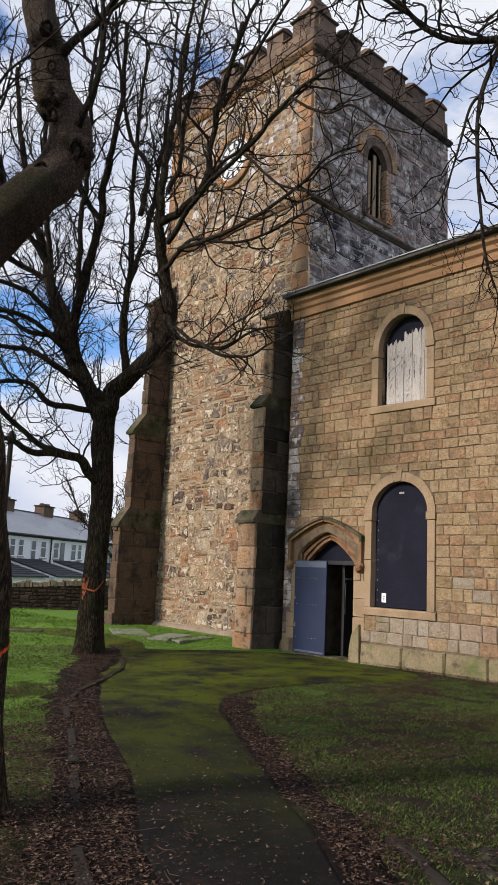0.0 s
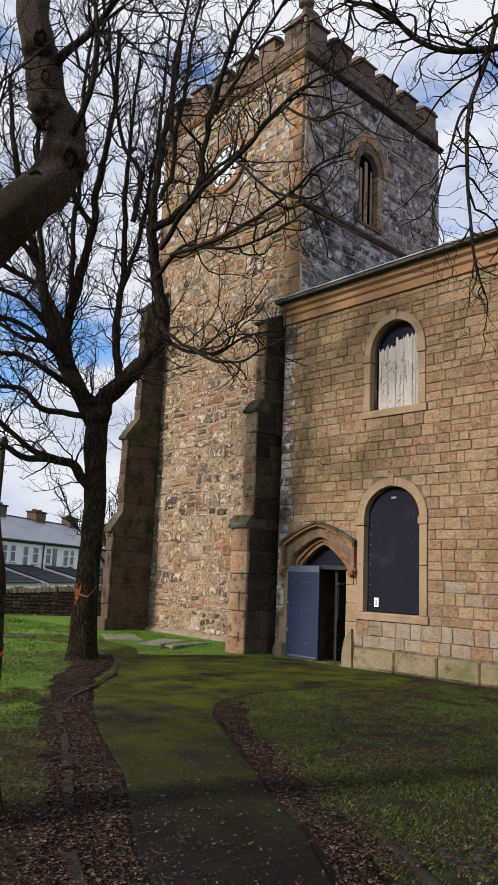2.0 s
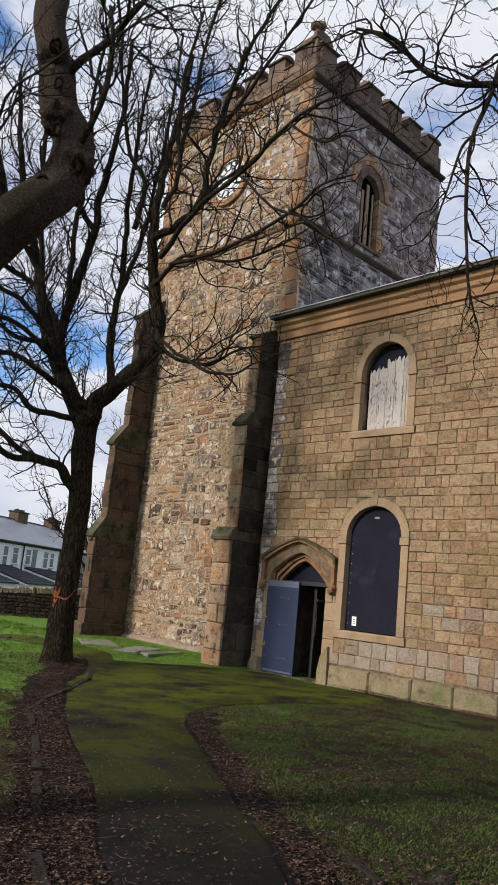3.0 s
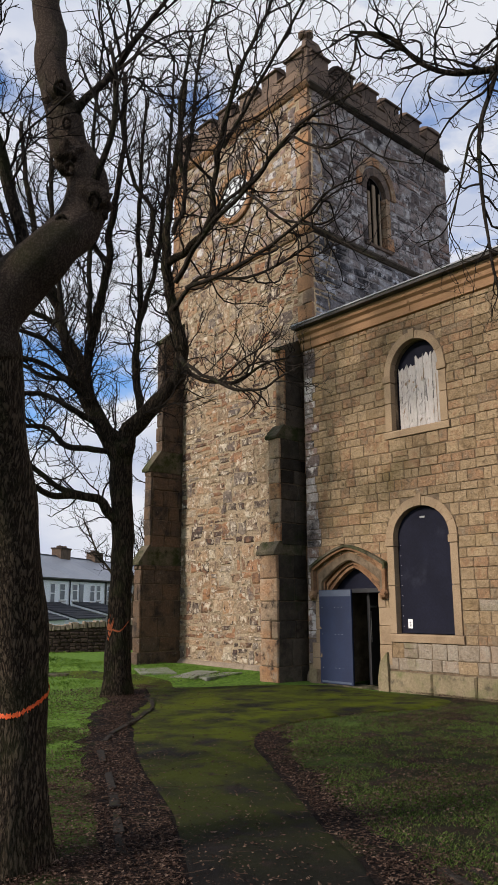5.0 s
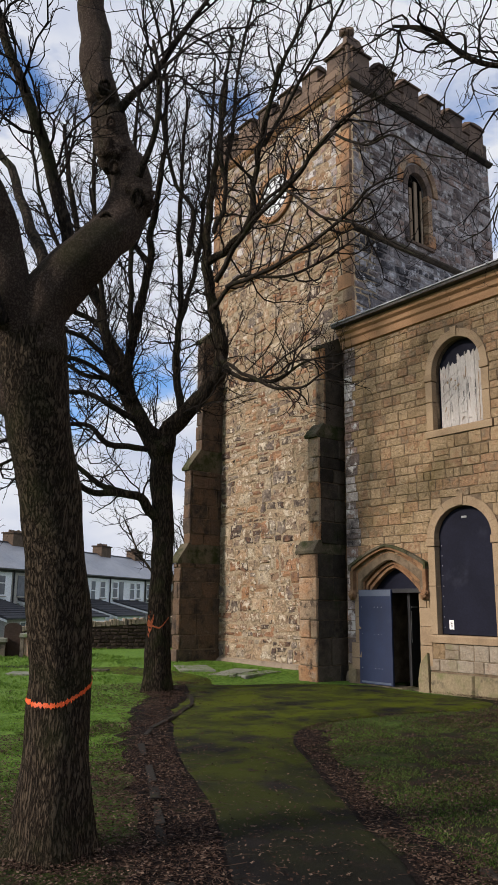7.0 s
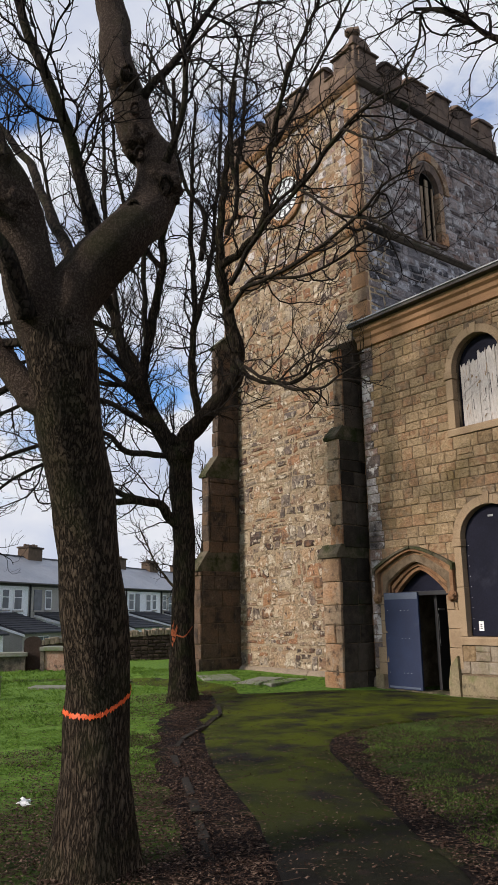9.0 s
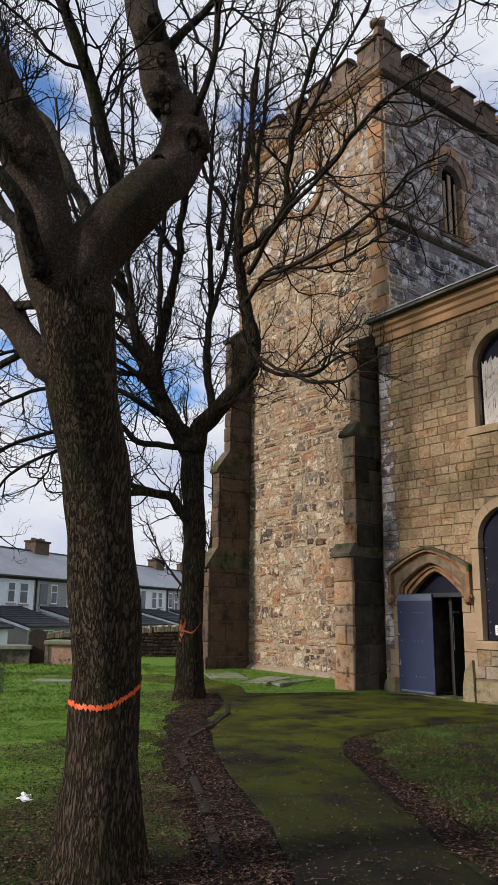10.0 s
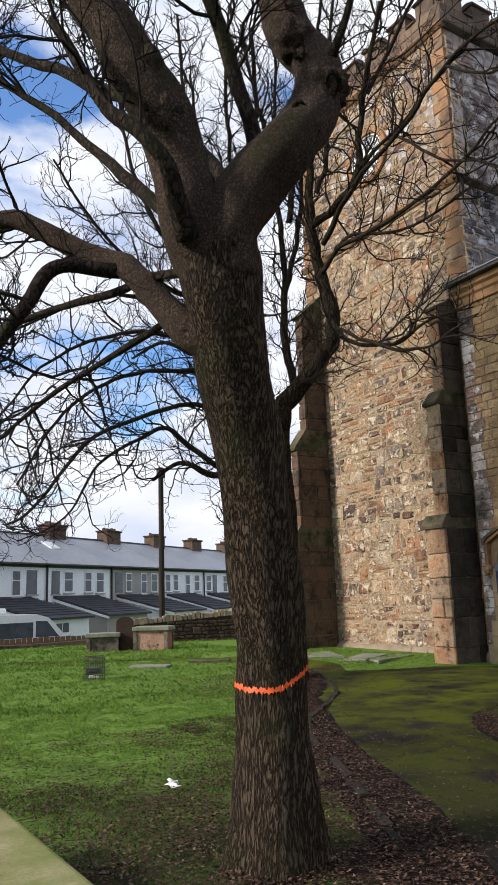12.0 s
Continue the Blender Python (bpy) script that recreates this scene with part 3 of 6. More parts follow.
def courses(u0, u1, v0, v1, heights, widths, blocked=None, split=0.0, wave=0.0, bond=0.012):
    """Stones (u, v, width, height) laid in rows; blocked(a, b) gives the stretches of a row that stay free."""
    out, v = [], v0
    while v < v1 - 0.06:
        h = min(random.uniform(*heights), v1 - v)
        if v1 - v - h < 0.08:
            h = v1 - v
        gaps = sorted(blocked(v, v + h)) if blocked else []
        runs, s = [], u0
        for a, b in gaps:
            if a > s:
                runs.append((s, min(a, u1)))
            s = max(s, b)
        if s < u1:
            runs.append((s, u1))
        for a, b in runs:
            u = a
            while u < b - 0.02:
                w = random.uniform(*widths)
                if b - u - w < widths[0] * 0.6:
                    w = b - u
                if split and random.random() < split and h > 0.2:
                    f = random.uniform(0.35, 0.65)
                    for lo, hh in ((0, h * f), (h * f, h * (1 - f))):
                        out.append((u + w / 2, v + lo + hh / 2, w - bond, hh - bond))
                else:
                    out.append((u + w / 2, v + h / 2 + random.uniform(-wave, wave), w - bond * random.uniform(0.8, 1.8), h - bond * random.uniform(0.8, 1.8)))
                u += w
        v += h
    return out


def lay(stones, frame_m, meshes, parent, depth, near=None, name="stone", limit=300, rest_label="", tilt=0.0):
    """The nearest stones as parts, the rest joined into one part."""
    stones = sorted(stones, key=near or (lambda s: s[1]))
    frame_m = parent.matrix_basis.inverted() @ frame_m
    rest_v, rest_f = [], []
    for k, (u, v, w, h) in enumerate(stones):
        d = depth * random.uniform(0.55, 1.35)
        m = frame_m @ Matrix.Translation((u, v, 0)) @ Matrix.Rotation(random.uniform(-tilt, tilt), 4, "Z") @ Matrix.Diagonal((w, h, d, 1))
        me = random.choice(meshes)
        if k < limit:
            part(name, me, None, parent, at=m)
        else:
            b = len(rest_v)
            rest_v += [m @ q.co for q in me.vertices]
            rest_f += [tuple(b + i for i in p.vertices) for p in me.polygons]
    if rest_v:
        ob = part(name + "work", mesh_of(name + "work", rest_v, rest_f), meshes[0].materials[0], parent)
        tagged(ob, rest_label, kind="stuff")


def arch(cx, half, base, spring, rise, n=16):
    """Outline of a round-headed opening, from its lower left corner round to its lower right one."""
    pts = [(cx - half, base)]
    pts += [(cx - half * math.cos(math.pi * k / n), spring + rise * math.sin(math.pi * k / n)) for k in range(n + 1)]
    return pts + [(cx + half, base)]


def tudor(cx, half, base, spring, rise, n=8):
    """Outline of a flat pointed opening."""
    side = []
    for k in range(n + 1):
        t = k / n
        side.append((half * (1 - t) if k else half, spring + rise * (1 - (1 - t) ** 1.45)))
    left = [(cx - p, q) for p, q in side]
    right = [(cx + p, q) for p, q in side[:-1]][::-1]
    return [(cx - half, base)] + left + right + [(cx + half, base)]


def span_of(outline, a, b):
    """The stretch of x that an outline takes between two heights."""
    xs = []
    n = len(outline)
    for k in range(n):
        (x0, y0), (x1, y1) = outline[k], outline[(k + 1) % n]
        for t in np.linspace(0, 1, 60):
            y = y0 + (y1 - y0) * t
            if a <= y <= b:
                xs.append(x0 + (x1 - x0) * t)
    return (min(xs), max(xs)) if xs else None


def ring_pieces(inner, outer, count, depth, mat, parent, frame_m, name="voussoir", skip=1):
    """The stones of an arch's surround, between two outlines with the same number of points; the joints are open."""
    n = len(inner)
    cuts = [round(k * (n - 1) / count) for k in range(count + 1)]
    for a, b in zip(cuts, cuts[1:]):
        if b <= a:
            continue
        ip, op = inner[a:b + 1], outer[a:b + 1]
        loop = ip + op[::-1]
        c = Vector((sum(p[0] for p in loop) / len(loop), sum(p[1] for p in loop) / len(loop)))
        loop = [tuple(c + (Vector(p) - c) * 0.985) for p in loop]
        d = depth * random.uniform(0.95, 1.05)
        part(name, prism(loop, -0.12, d, "z"), mat, parent, at=frame_m)


# ---- nave ----
NX, NY0, NY1, EAVE = 12.0, -9.0, 11.86, 8.0
nave = thing("nave", "two-storey sandstone church nave with boarded windows", "church", (0, 0, 0))
NF = facing((NX, 0, 0), (0, -1, 0), (-1, 0, 0))      # local x = -y of the world
LOW_IN = arch(-8.71, 0.67, 1.12, 3.0, 0.62)
LOW_OUT = arch(-8.71, 0.85, 1.12, 3.0, 0.80)
UP_IN = arch(-8.68, 0.60, 5.24, 6.45, 0.66)
UP_OUT = arch(-8.68, 0.76, 5.24, 6.45, 0.83)
DOOR_IN = tudor(-10.63, 0.80, -0.05, 2.15, 0.45)
DOOR_OUT = tudor(-10.63, 0.98, -0.05, 2.42, 0.42)
wall_edge = [(-NY1, -0.3), (-NY1, EAVE), (-NY0, EAVE), (-NY0, -0.3)]
wall = part("wall", plate("wall", [wall_edge, arch(-8.71, 0.69, 1.10, 3.0, 0.64), arch(-8.68, 0.62, 5.22, 6.45, 0.68), tudor(-10.63, 0.83, -0.06, 2.18, 0.45)], 0.6), M["mortar"], nave, "tan coursed sandstone wall with pale mortar", at=NF @ Matrix.Translation((0, 0, -0.6)))
part("wall_end", boxed((NX + 0.01, NY0 + 0.01, -0.3), (NX + 9.0, NY0 + 0.6, EAVE)), M["mortar"], nave)
part("back_wall", boxed((NX + 8.4, NY0 + 0.61, -0.3), (NX + 9.0, NY1 - 0.61, EAVE)), M["inside"], nave)
part("west_wall", boxed((NX + 0.61, NY1 - 0.6, -0.3), (NX + 9.0, NY1 - 0.02, EAVE)), M["mortar"], nave)
part("floor_inside", boxed((NX + 0.61, NY0 + 0.61, -0.3), (NX + 8.39, NY1 - 0.61, 0.0)), M["inside"], nave)
# added black screen that keeps the doorway dark, not a known wall
part("porch_partition", boxed((NX + 1.8, 9.0, 0.0), (NX + 1.9, NY1 - 0.61, 3.4)), M["inside"], nave)
# low roof behind the cornice
part("roof", prism([(NX - 0.10, EAVE + 0.37), (NX + 4.5, EAVE + 1.2), (NX + 9.1, EAVE + 0.37)], NY0, NY1 - 0.02, "y"), M["slate"], nave, "low dark slate roof")
# cornice: moulded band, dark gutter and a pale lead edge
prof = [(NX, 7.66), (NX - 0.06, 7.68), (NX - 0.07, 7.84), (NX - 0.12, 7.88), (NX - 0.13, 7.97), (NX - 0.20, 8.02), (NX - 0.23, 8.12), (NX + 0.1, 8.14), (NX + 0.1, 7.66)]
k, y = 0, NY1 + 0.04
while y > NY0:
    w = random.uniform(0.9, 1.3)
    part("cornice", prism(prof, max(y - w, NY0), y - 0.006, "y"), M["cornice"], nave)
    y -= w
part("gutter", prism([(NX - 0.36, 8.145), (NX - 0.37, 8.20), (NX - 0.02, 8.23), (NX - 0.02, 8.145)], NY0, NY1 + 0.06, "y"), M["gutter"], nave, "dark eaves gutter")
part("lead_edge", prism([(NX - 0.39, 8.212), (NX - 0.39, 8.24), (NX + 0.1, 8.34), (NX + 0.1, 8.31)], NY0, NY1 + 0.07, "y"), M["lead"], nave, "pale lead roof edge")


def nave_gaps(a, b):
    """Rows run in behind the dressed surrounds, but never into an opening."""
    out = []
    mid = (a + b) / 2
    for o, i in ((LOW_OUT, LOW_IN), (UP_OUT, UP_IN), (DOOR_OUT, DOOR_IN)):
        outer, inner = span_of(o, mid - 0.03, mid + 0.03), span_of(i, a, b)
        if outer or inner:
            c = outer or inner
            d = inner or outer
            out.append((min(c[0], d[0] - 0.03), max(c[1], d[1] + 0.03)))
    for lo, hi, u0, u1 in ((0.95, 1.12, -9.59, -7.83), (5.07, 5.24, -9.49, -7.87)):
        if lo - 0.01 < a and b < hi + 0.01:
            out.append((u0, u1))
    return out


SET_ASHLAR = stone_set("ashlar", M["ashlar"], 0.06, 0.045, 24)
stones = []
for v0, v1 in ((0.42, 0.95), (0.95, 1.12), (1.12, 5.07), (5.07, 5.24), (5.24, 7.66)):
    stones += courses(-NY1, -5.0, v0, v1, (0.15, 0.24), (0.17, 0.46), nave_gaps, 0.05, 0.004, 0.012)
stones += courses(-5.0, -NY0, 0.42, 7.66, (0.22, 0.30), (0.5, 0.9), None, 0.0, 0.0, 0.013)
low = [q for q in stones if -11.55 <= q[0] < -5 and (q[1] < 0.95 or (q[1] < 1.9 and q[0] > -7.8)) and random.random() < (0.8 if q[1] < 0.95 else 0.22)]
SET_PALE = stone_set("pale_ashlar", M["pale_ashlar"], 0.06, 0.05)
lay(low, NF, SET_PALE, wall, 0.024, None, "stone", 100, "", 0.006)
edge = [q for q in stones if q[0] < -11.55]
lay(edge, NF, stone_set("edge_stone", M["brown_rubble"], 0.05, 0.045, 8), wall, 0.022, None, "edge_stone", 0, "", 0.004)
lay([q for q in stones if q not in low and q not in edge], NF, SET_ASHLAR, wall, 0.020, lambda s: s[1] + 20 * (s[0] > -6), "stone", 300 - min(100, len(low)), "", 0.004)
SET_PLINTH = stone_set("plinth", M["plinth"], 0.02, 0.03)
for u, v, w, h in courses(-9.60, -5.0, -0.10, 0.40, (0.5, 0.5), (0.7, 1.1)) + courses(-5.0, -NY0, -0.10, 0.40, (0.5, 0.5), (0.8, 1.2)):
    part("plinth_stone", random.choice(SET_PLINTH), None, nave, at=NF @ Matrix.Translation((u, v, 0.0)) @ Matrix.Diagonal((w, h, 0.09, 1)))
for u, v, w, h in courses(-NY1, -11.62, -0.10, 0.40, (0.5, 0.5), (0.2, 0.4)):
    part("plinth_stone", random.choice(SET_PLINTH), None, nave, at=NF @ Matrix.Translation((u, v, 0.0)) @ Matrix.Diagonal((w, h, 0.03, 1)))


def church_window(name, inner, outer, cx, half, sill_z, spring, label):
    w = thing(name, label, "window", kind="structure")
    ring_pieces(inner[1:-1], outer[1:-1], 9, 0.035, M["dressed"], w, NF, "voussoir")
    for s in (-1, 1):
        a, b = cx + s * (half), cx + s * (half + 0.17)
        lo, hi = min(a, b), max(a, b)
        cuts = [sill_z, sill_z + (spring - sill_z) * 0.5, spring - 0.16]
        for p, q in zip(cuts, cuts[1:]):
            part("jamb", boxed((lo, p + 0.006, -0.12), (hi, q - 0.006, 0.035), 0.008), M["dressed"], w, at=NF)
        part("impost", boxed((lo - 0.02, spring - 0.155, -0.12), (hi + 0.02, spring - 0.005, 0.06), 0.01), M["dressed"], w, at=NF)
    top = max(p[1] for p in outer)
    part("keystone", prism([(cx - 0.055, top - 0.17), (cx + 0.055, top - 0.17), (cx + 0.075, top + 0.05), (cx - 0.075, top + 0.05)], -0.1, 0.05, "z"), M["dressed"], w, at=NF)
    part("sill", prism([(sill_z - 0.15, 0.0 - 0.12), (sill_z - 0.15, 0.045), (sill_z - 0.03, 0.05), (sill_z, 0.03), (sill_z + 0.004, -0.12)], cx - half - 0.20, cx + half + 0.20, "x"), M["dressed"], w, at=NF)
    return w


w1 = church_window("window_1", LOW_IN, LOW_OUT, -8.71, 0.67, 1.11, 3.0, "arched church window boarded with a dark grey sheet")
part("board", plate("board", [arch(-8.71, 0.655, 1.13, 3.0, 0.60)], 0.03), M["board"], w1, "dark grey security sheet", at=NF @ Matrix.Translation((0, 0, -0.14)))
part("vent", boxed((-8.80, 3.38, -0.115), (-8.68, 3.42, -0.10), 0.004), M["steel"], w1, at=NF)
for k in range(9):
    for s in (-1, 1):
        part("screw", boxed((-8.71 + s * 0.60 - 0.008, 1.25 + k * 0.2, -0.112), (-8.71 + s * 0.60 + 0.008, 1.266 + k * 0.2, -0.106), 0.002), M["steel"], w1, at=NF)
note = thing("notice", "small white paper notice fixed to the boarded window", "notice")
part("sheet", boxed((-9.20, 1.22, -0.108), (-9.09, 1.40, -0.104)), M["paper"], note, at=NF)
for k in range(3):
    part("print_line", boxed((-9.165, 1.33 - k * 0.035, -0.1035), (-9.125, 1.345 - k * 0.035, -0.1025)), M["ink"], note, at=NF)
w2 = church_window("window_2", UP_IN, UP_OUT, -8.68, 0.60, 5.23, 6.45, "arched upper church window covered by broken white boards")
part("back_board", plate("back_board", [arch(-8.68, 0.585, 5.25, 6.45, 0.64)], 0.02), M["board"], w2, "dark sheet behind the boards", at=NF @ Matrix.Translation((0, 0, -0.22)))
x = -9.20
for k in range(6):
    wd = random.uniform(0.17, 0.23)
    hi = min(x + wd, -8.10)
    if hi - x < 0.04:
        break
    top = min(6.45 + 0.62 * math.sqrt(max(0, 1 - ((x + hi) / 2 + 8.68) ** 2 / 0.36)) - 0.10, 6.60 + 0.30 * (x + 9.26) + random.uniform(-0.05, 0.06))
    jag = [(x + 0.004 + (hi - x - 0.008) * t, top + random.uniform(-0.10, 0.05)) for t in np.linspace(1, 0, 7)]
    part("board", prism([(x + 0.004, 5.26), (hi - 0.004, 5.26)] + jag, -0.18 + random.uniform(-0.012, 0.012), -0.16, "z"), M["white_board"], w2, "weathered white board with a broken top", at=NF)
    x = hi
for ang, px, pz, ln in ((38, -9.18, 5.75, 0.34), (30, -9.16, 5.98, 0.40), (35, -9.17, 6.18, 0.36), (-20, -8.75, 5.50, 0.30)):
    part("loose_slat", boxed((0, -0.02, 0), (ln, 0.02, 0.008), 0.002), M["white_board"], w2, "loose splintered slat", at=NF @ Matrix.Translation((px, pz, -0.158)) @ Matrix.Rotation(radians(ang), 4, "Z"))
for k in range(26):
    px, pz = random.uniform(-9.16, -8.72) if k < 18 else random.uniform(-8.7, -8.3), random.uniform(5.30, 6.45)
    ln, wd, ang = random.uniform(0.10, 0.32), random.uniform(0.012, 0.035), random.choice((random.uniform(20, 65), random.uniform(70, 100)))
    part("torn_strip", prism([(0, -wd / 2), (ln * 0.6, -wd * 0.7), (ln, 0.0), (ln * 0.5, wd * 0.6), (0, wd / 2)], 0, 0.006, "z"), M["white_board"] if k % 3 else M["old_wood"], w2, at=NF @ Matrix.Translation((px, pz, -0.157 + 0.0006 * k)) @ Matrix.Rotation(radians(ang), 4, "Z") @ Matrix.Rotation(radians(random.uniform(4, 16)), 4, "Y"))
for k in range(7):
    px, pz, ln = random.uniform(-9.15, -8.35), random.uniform(5.35, 6.0), random.uniform(0.15, 0.5)
    part("split", boxed((px, pz, -0.162), (px + random.uniform(0.006, 0.016), pz + ln, -0.1565)), M["dark_paint"], w2, at=NF)
part("crack_strip", boxed((-8.27, 5.3, -0.165), (-8.255, 6.3, -0.155)), M["old_wood"], w2, at=NF)

# doorway
door = thing("door_1", "church doorway with blue metal door leaf, half open", "door", kind="structure")
for k in range(5):
    half, spring, rise = 0.66 + 0.062 * k, 1.99 + 0.09 * k, 0.47 - 0.01 * k
    z = -0.17 + 0.04 * k
    ring_pieces(tudor(-10.63, half, 1.95, spring, rise), tudor(-10.63, half + 0.046, 1.95, spring + 0.066, rise), 4, 0.012, M["moulding"], door, NF @ Matrix.Translation((0, 0, z)), "roll_moulding")
    ring_pieces(tudor(-10.63, half + 0.042, 1.95, spring + 0.06, rise), tudor(-10.63, half + 0.066, 1.95, spring + 0.096, rise), 4, 0.0, M["shaded_hollow"], door, NF @ Matrix.Translation((0, 0, z - 0.03)), "hollow_moulding")
ring_pieces(tudor(-10.63, 0.97, 1.93, 2.43, 0.42), tudor(-10.63, 1.05, 1.93, 2.50, 0.42), 4, 0.10, M["moulding"], door, NF, "hood_mould")
ring_pieces(tudor(-10.63, 1.02, 2.40, 2.48, 0.42), tudor(-10.63, 1.07, 2.40, 2.53, 0.42), 4, 0.13, M["mossy_stone"], door, NF @ Matrix.Translation((0, 0, 0.004)), "hood_top")
for s in (-1, 1):
    bm = bmesh.new()
    bmesh.ops.create_icosphere(bm, subdivisions=3, radius=0.10)
    for v in bm.verts:
        v.co += v.normal * 0.05 * noise.noise(v.co * 18)
    part("label_stop", bm, M["moulding"], door, "carved stone stop", at=NF @ Matrix.Translation((-10.63 + s * 1.0, 1.90, 0.06)))
for s in (-1, 1):
    z = -0.05
    while z < 1.9:
        h = min(random.uniform(0.22, 0.42), 1.92 - z)
        wd = random.choice((0.18, 0.30))
        a, b = -10.63 + s * 0.80, -10.63 + s * (0.80 + wd)
        if not (s < 0 and wd > 0.25 and z < 0):
            part("jamb_stone", boxed((min(a, b), z + 0.006, -0.35), (max(a, b), z + h - 0.006, 0.028), 0.01, 0.004), M["dressed"], door, at=NF)
        z += h
part("splay_stone", prism([(-9.86, -0.05), (-9.86, 0.25), (-9.80, 0.55), (-9.62, 0.75), (-9.60, -0.05)], -0.1, 0.09, "z"), M["plinth"], door, at=NF)
tymp = part("tympanum", plate("tympanum", [tudor(-10.63, 0.80, 1.98, 2.15, 0.45)], 0.03), M["board"], door, "grey boarded arch head", at=NF @ Matrix.Translation((0, 0, -0.38)))
part("lintel", boxed((-11.42, 1.93, -0.38), (-9.84, 2.02, -0.26), 0.01), M["dark_paint"], door, at=NF)
leaf = part("door_leaf", boxed((-11.50, 0.03, -0.02), (-10.57, 2.0, 0.03), 0.006), M["blue_metal"], door, "blue painted steel door leaf", at=NF)
part("top_strip", boxed((-11.49, 1.86, 0.031), (-10.58, 1.99, 0.036), 0.001), M["pale_blue"], leaf, "faded pale blue strip")
for zz in (0.35, 1.05, 1.62):
    for xx in (-11.42, -11.05, -10.95, -10.85):
        part("rivet", boxed((xx, zz, 0.028), (xx + 0.014, zz + 0.014, 0.036), 0.003), M["steel"], leaf)
part("bottom_wear", boxed((-11.45, 0.05, 0.0305), (-10.62, 0.09, 0.0335), 0.001), M["pale_blue"], leaf)
inner = part("inner_leaf", boxed((-10.50, 0.03, -0.75), (-10.42, 2.0, -0.40), 0.01), M["dark_paint"], door, "dark inner door leaf standing open", at=NF)
part("push_bar", boxed((-10.415, 1.62, -0.62), (-10.40, 1.66, -0.42), 0.004), M["steel"], inner)
part("edge_strip", boxed((-10.415, 0.9, -0.44), (-10.41, 1.55, -0.42), 0.002), M["steel"], inner)
part("threshold", boxed((-11.45, -0.06, -0.40), (-9.82, 0.025, 0.03), 0.01), M["mossy_stone"], door, at=NF)

# ---- tower ----
TX, TY, TX1, TY1 = 12.3, 11.82, 18.5, 17.75
STR, PAR, EMB, TOP = 11.02, 15.17, 15.85, 16.36
tower = thing("tower", "square rubble-stone church tower with battlements", "tower", (0, 0, 0))
FF = facing((TX, 0, 0), (0, -1, 0), (-1, 0, 0))
RF = facing((0, TY, 0), (1, 0, 0), (0, -1, 0))
BW_IN = arch(14.98, 0.42, 11.42, 13.0, 0.52)
BW_OUT = arch(14.98, 0.62, 11.42, 13.0, 0.76)
front = part("front_wall", plate("front_wall", [[(-TY1, -0.3), (-TY1, PAR), (-TY, PAR), (-TY, -0.3)]], 0.9), M["pale_mortar"], tower, "sunlit brown and tan rubble wall with pale mortar", at=FF @ Matrix.Translation((0, 0, -0.9)))
side = part("side_wall", plate("side_wall", [[(TX + 0.9, -0.3), (TX + 0.9, PAR), (TX1, PAR), (TX1, -0.3)], arch(14.98, 0.46, 11.40, 13.0, 0.56)], 0.9), M["grey_mortar"], tower, "grey weathered rubble wall", at=RF @ Matrix.Translation((0, 0, -0.9)))
part("side_edge", boxed((TX + 0.002, TY + 0.001, -0.3), (TX + 0.9, TY + 0.01, PAR)), M["grey_mortar"], tower)
part("far_wall", boxed((TX + 0.9, TY1 - 0.9, -0.3), (TX1, TY1, PAR)), M["pale_mortar"], tower)
part("back_wall", boxed((TX1 - 0.9, TY + 0.9, -0.3), (TX1, TY1 - 0.9, PAR)), M["grey_mortar"], tower)
part("tower_roof", boxed((TX + 0.3, TY + 0.3, PAR), (TX1 - 0.3, TY1 - 0.3, PAR + 0.15)), M["lead"], tower)
part("belfry_floor", boxed((TX + 0.9, TY + 0.9, 10.8), (TX1 - 0.9, TY1 - 0.9, 11.0)), M["inside"], tower)
CLOCK = (-14.75, 13.15, 0.62)


def front_gaps(a, b):
    dz = max(0.0, 0.78 ** 2 - min((a - CLOCK[1]) ** 2, (b - CLOCK[1]) ** 2, ((a + b) / 2 - CLOCK[1]) ** 2))
    return [(CLOCK[0] - math.sqrt(dz), CLOCK[0] + math.sqrt(dz))] if dz > 0 else []


def side_gaps(a, b):
    out = []
    s = span_of(BW_OUT, a, b)
    if s:
        out.append((s[0] - 0.02, s[1] + 0.02))
    return out


SET_RUBBLE = stone_set("rubble", M["rubble"], 0.30, 0.12, 24)
SET_BROWN = stone_set("brown_rubble", M["brown_rubble"], 0.26, 0.11, 20)
SET_GREY = stone_set("grey_rubble", M["grey_rubble"], 0.26, 0.11, 20)
SET_QUOIN = stone_set("quoin", M["quoin"], 0.04, 0.05)
SET_PARA = stone_set("parapet", M["parapet"], 0.03, 0.04)
st = courses(-TY1 + 0.5, -TY - 0.45, 0.24, STR - 0.12, (0.16, 0.40), (0.18, 0.58), None, 0.30, 0.03, 0.05)
upper = courses(-TY1 + 0.5, -TY - 0.45, STR + 0.12, PAR - 0.1, (0.18, 0.38), (0.20, 0.56), front_gaps, 0.28, 0.03, 0.045)
lay(upper[1::2], FF, SET_BROWN, front, 0.022, lambda s: s[1], "stone", 20, "", 0.05)
st += upper[::2]
lay(st, FF, SET_RUBBLE, front, 0.022, lambda s: s[1], "stone", 280, "", 0.05)
st = courses(TX + 0.10, TX1 - 0.01, 8.3, STR - 0.12, (0.12, 0.34), (0.18, 0.60), None, 0.35, 0.02, 0.035)
lay(st, RF, SET_GREY, side, 0.026, lambda s: s[1], "stone", 120, "", 0.05)
st = courses(TX + 0.10, TX1 - 0.01, STR + 0.10, PAR - 0.08, (0.14, 0.40), (0.20, 0.66), side_gaps, 0.35, 0.02, 0.035)
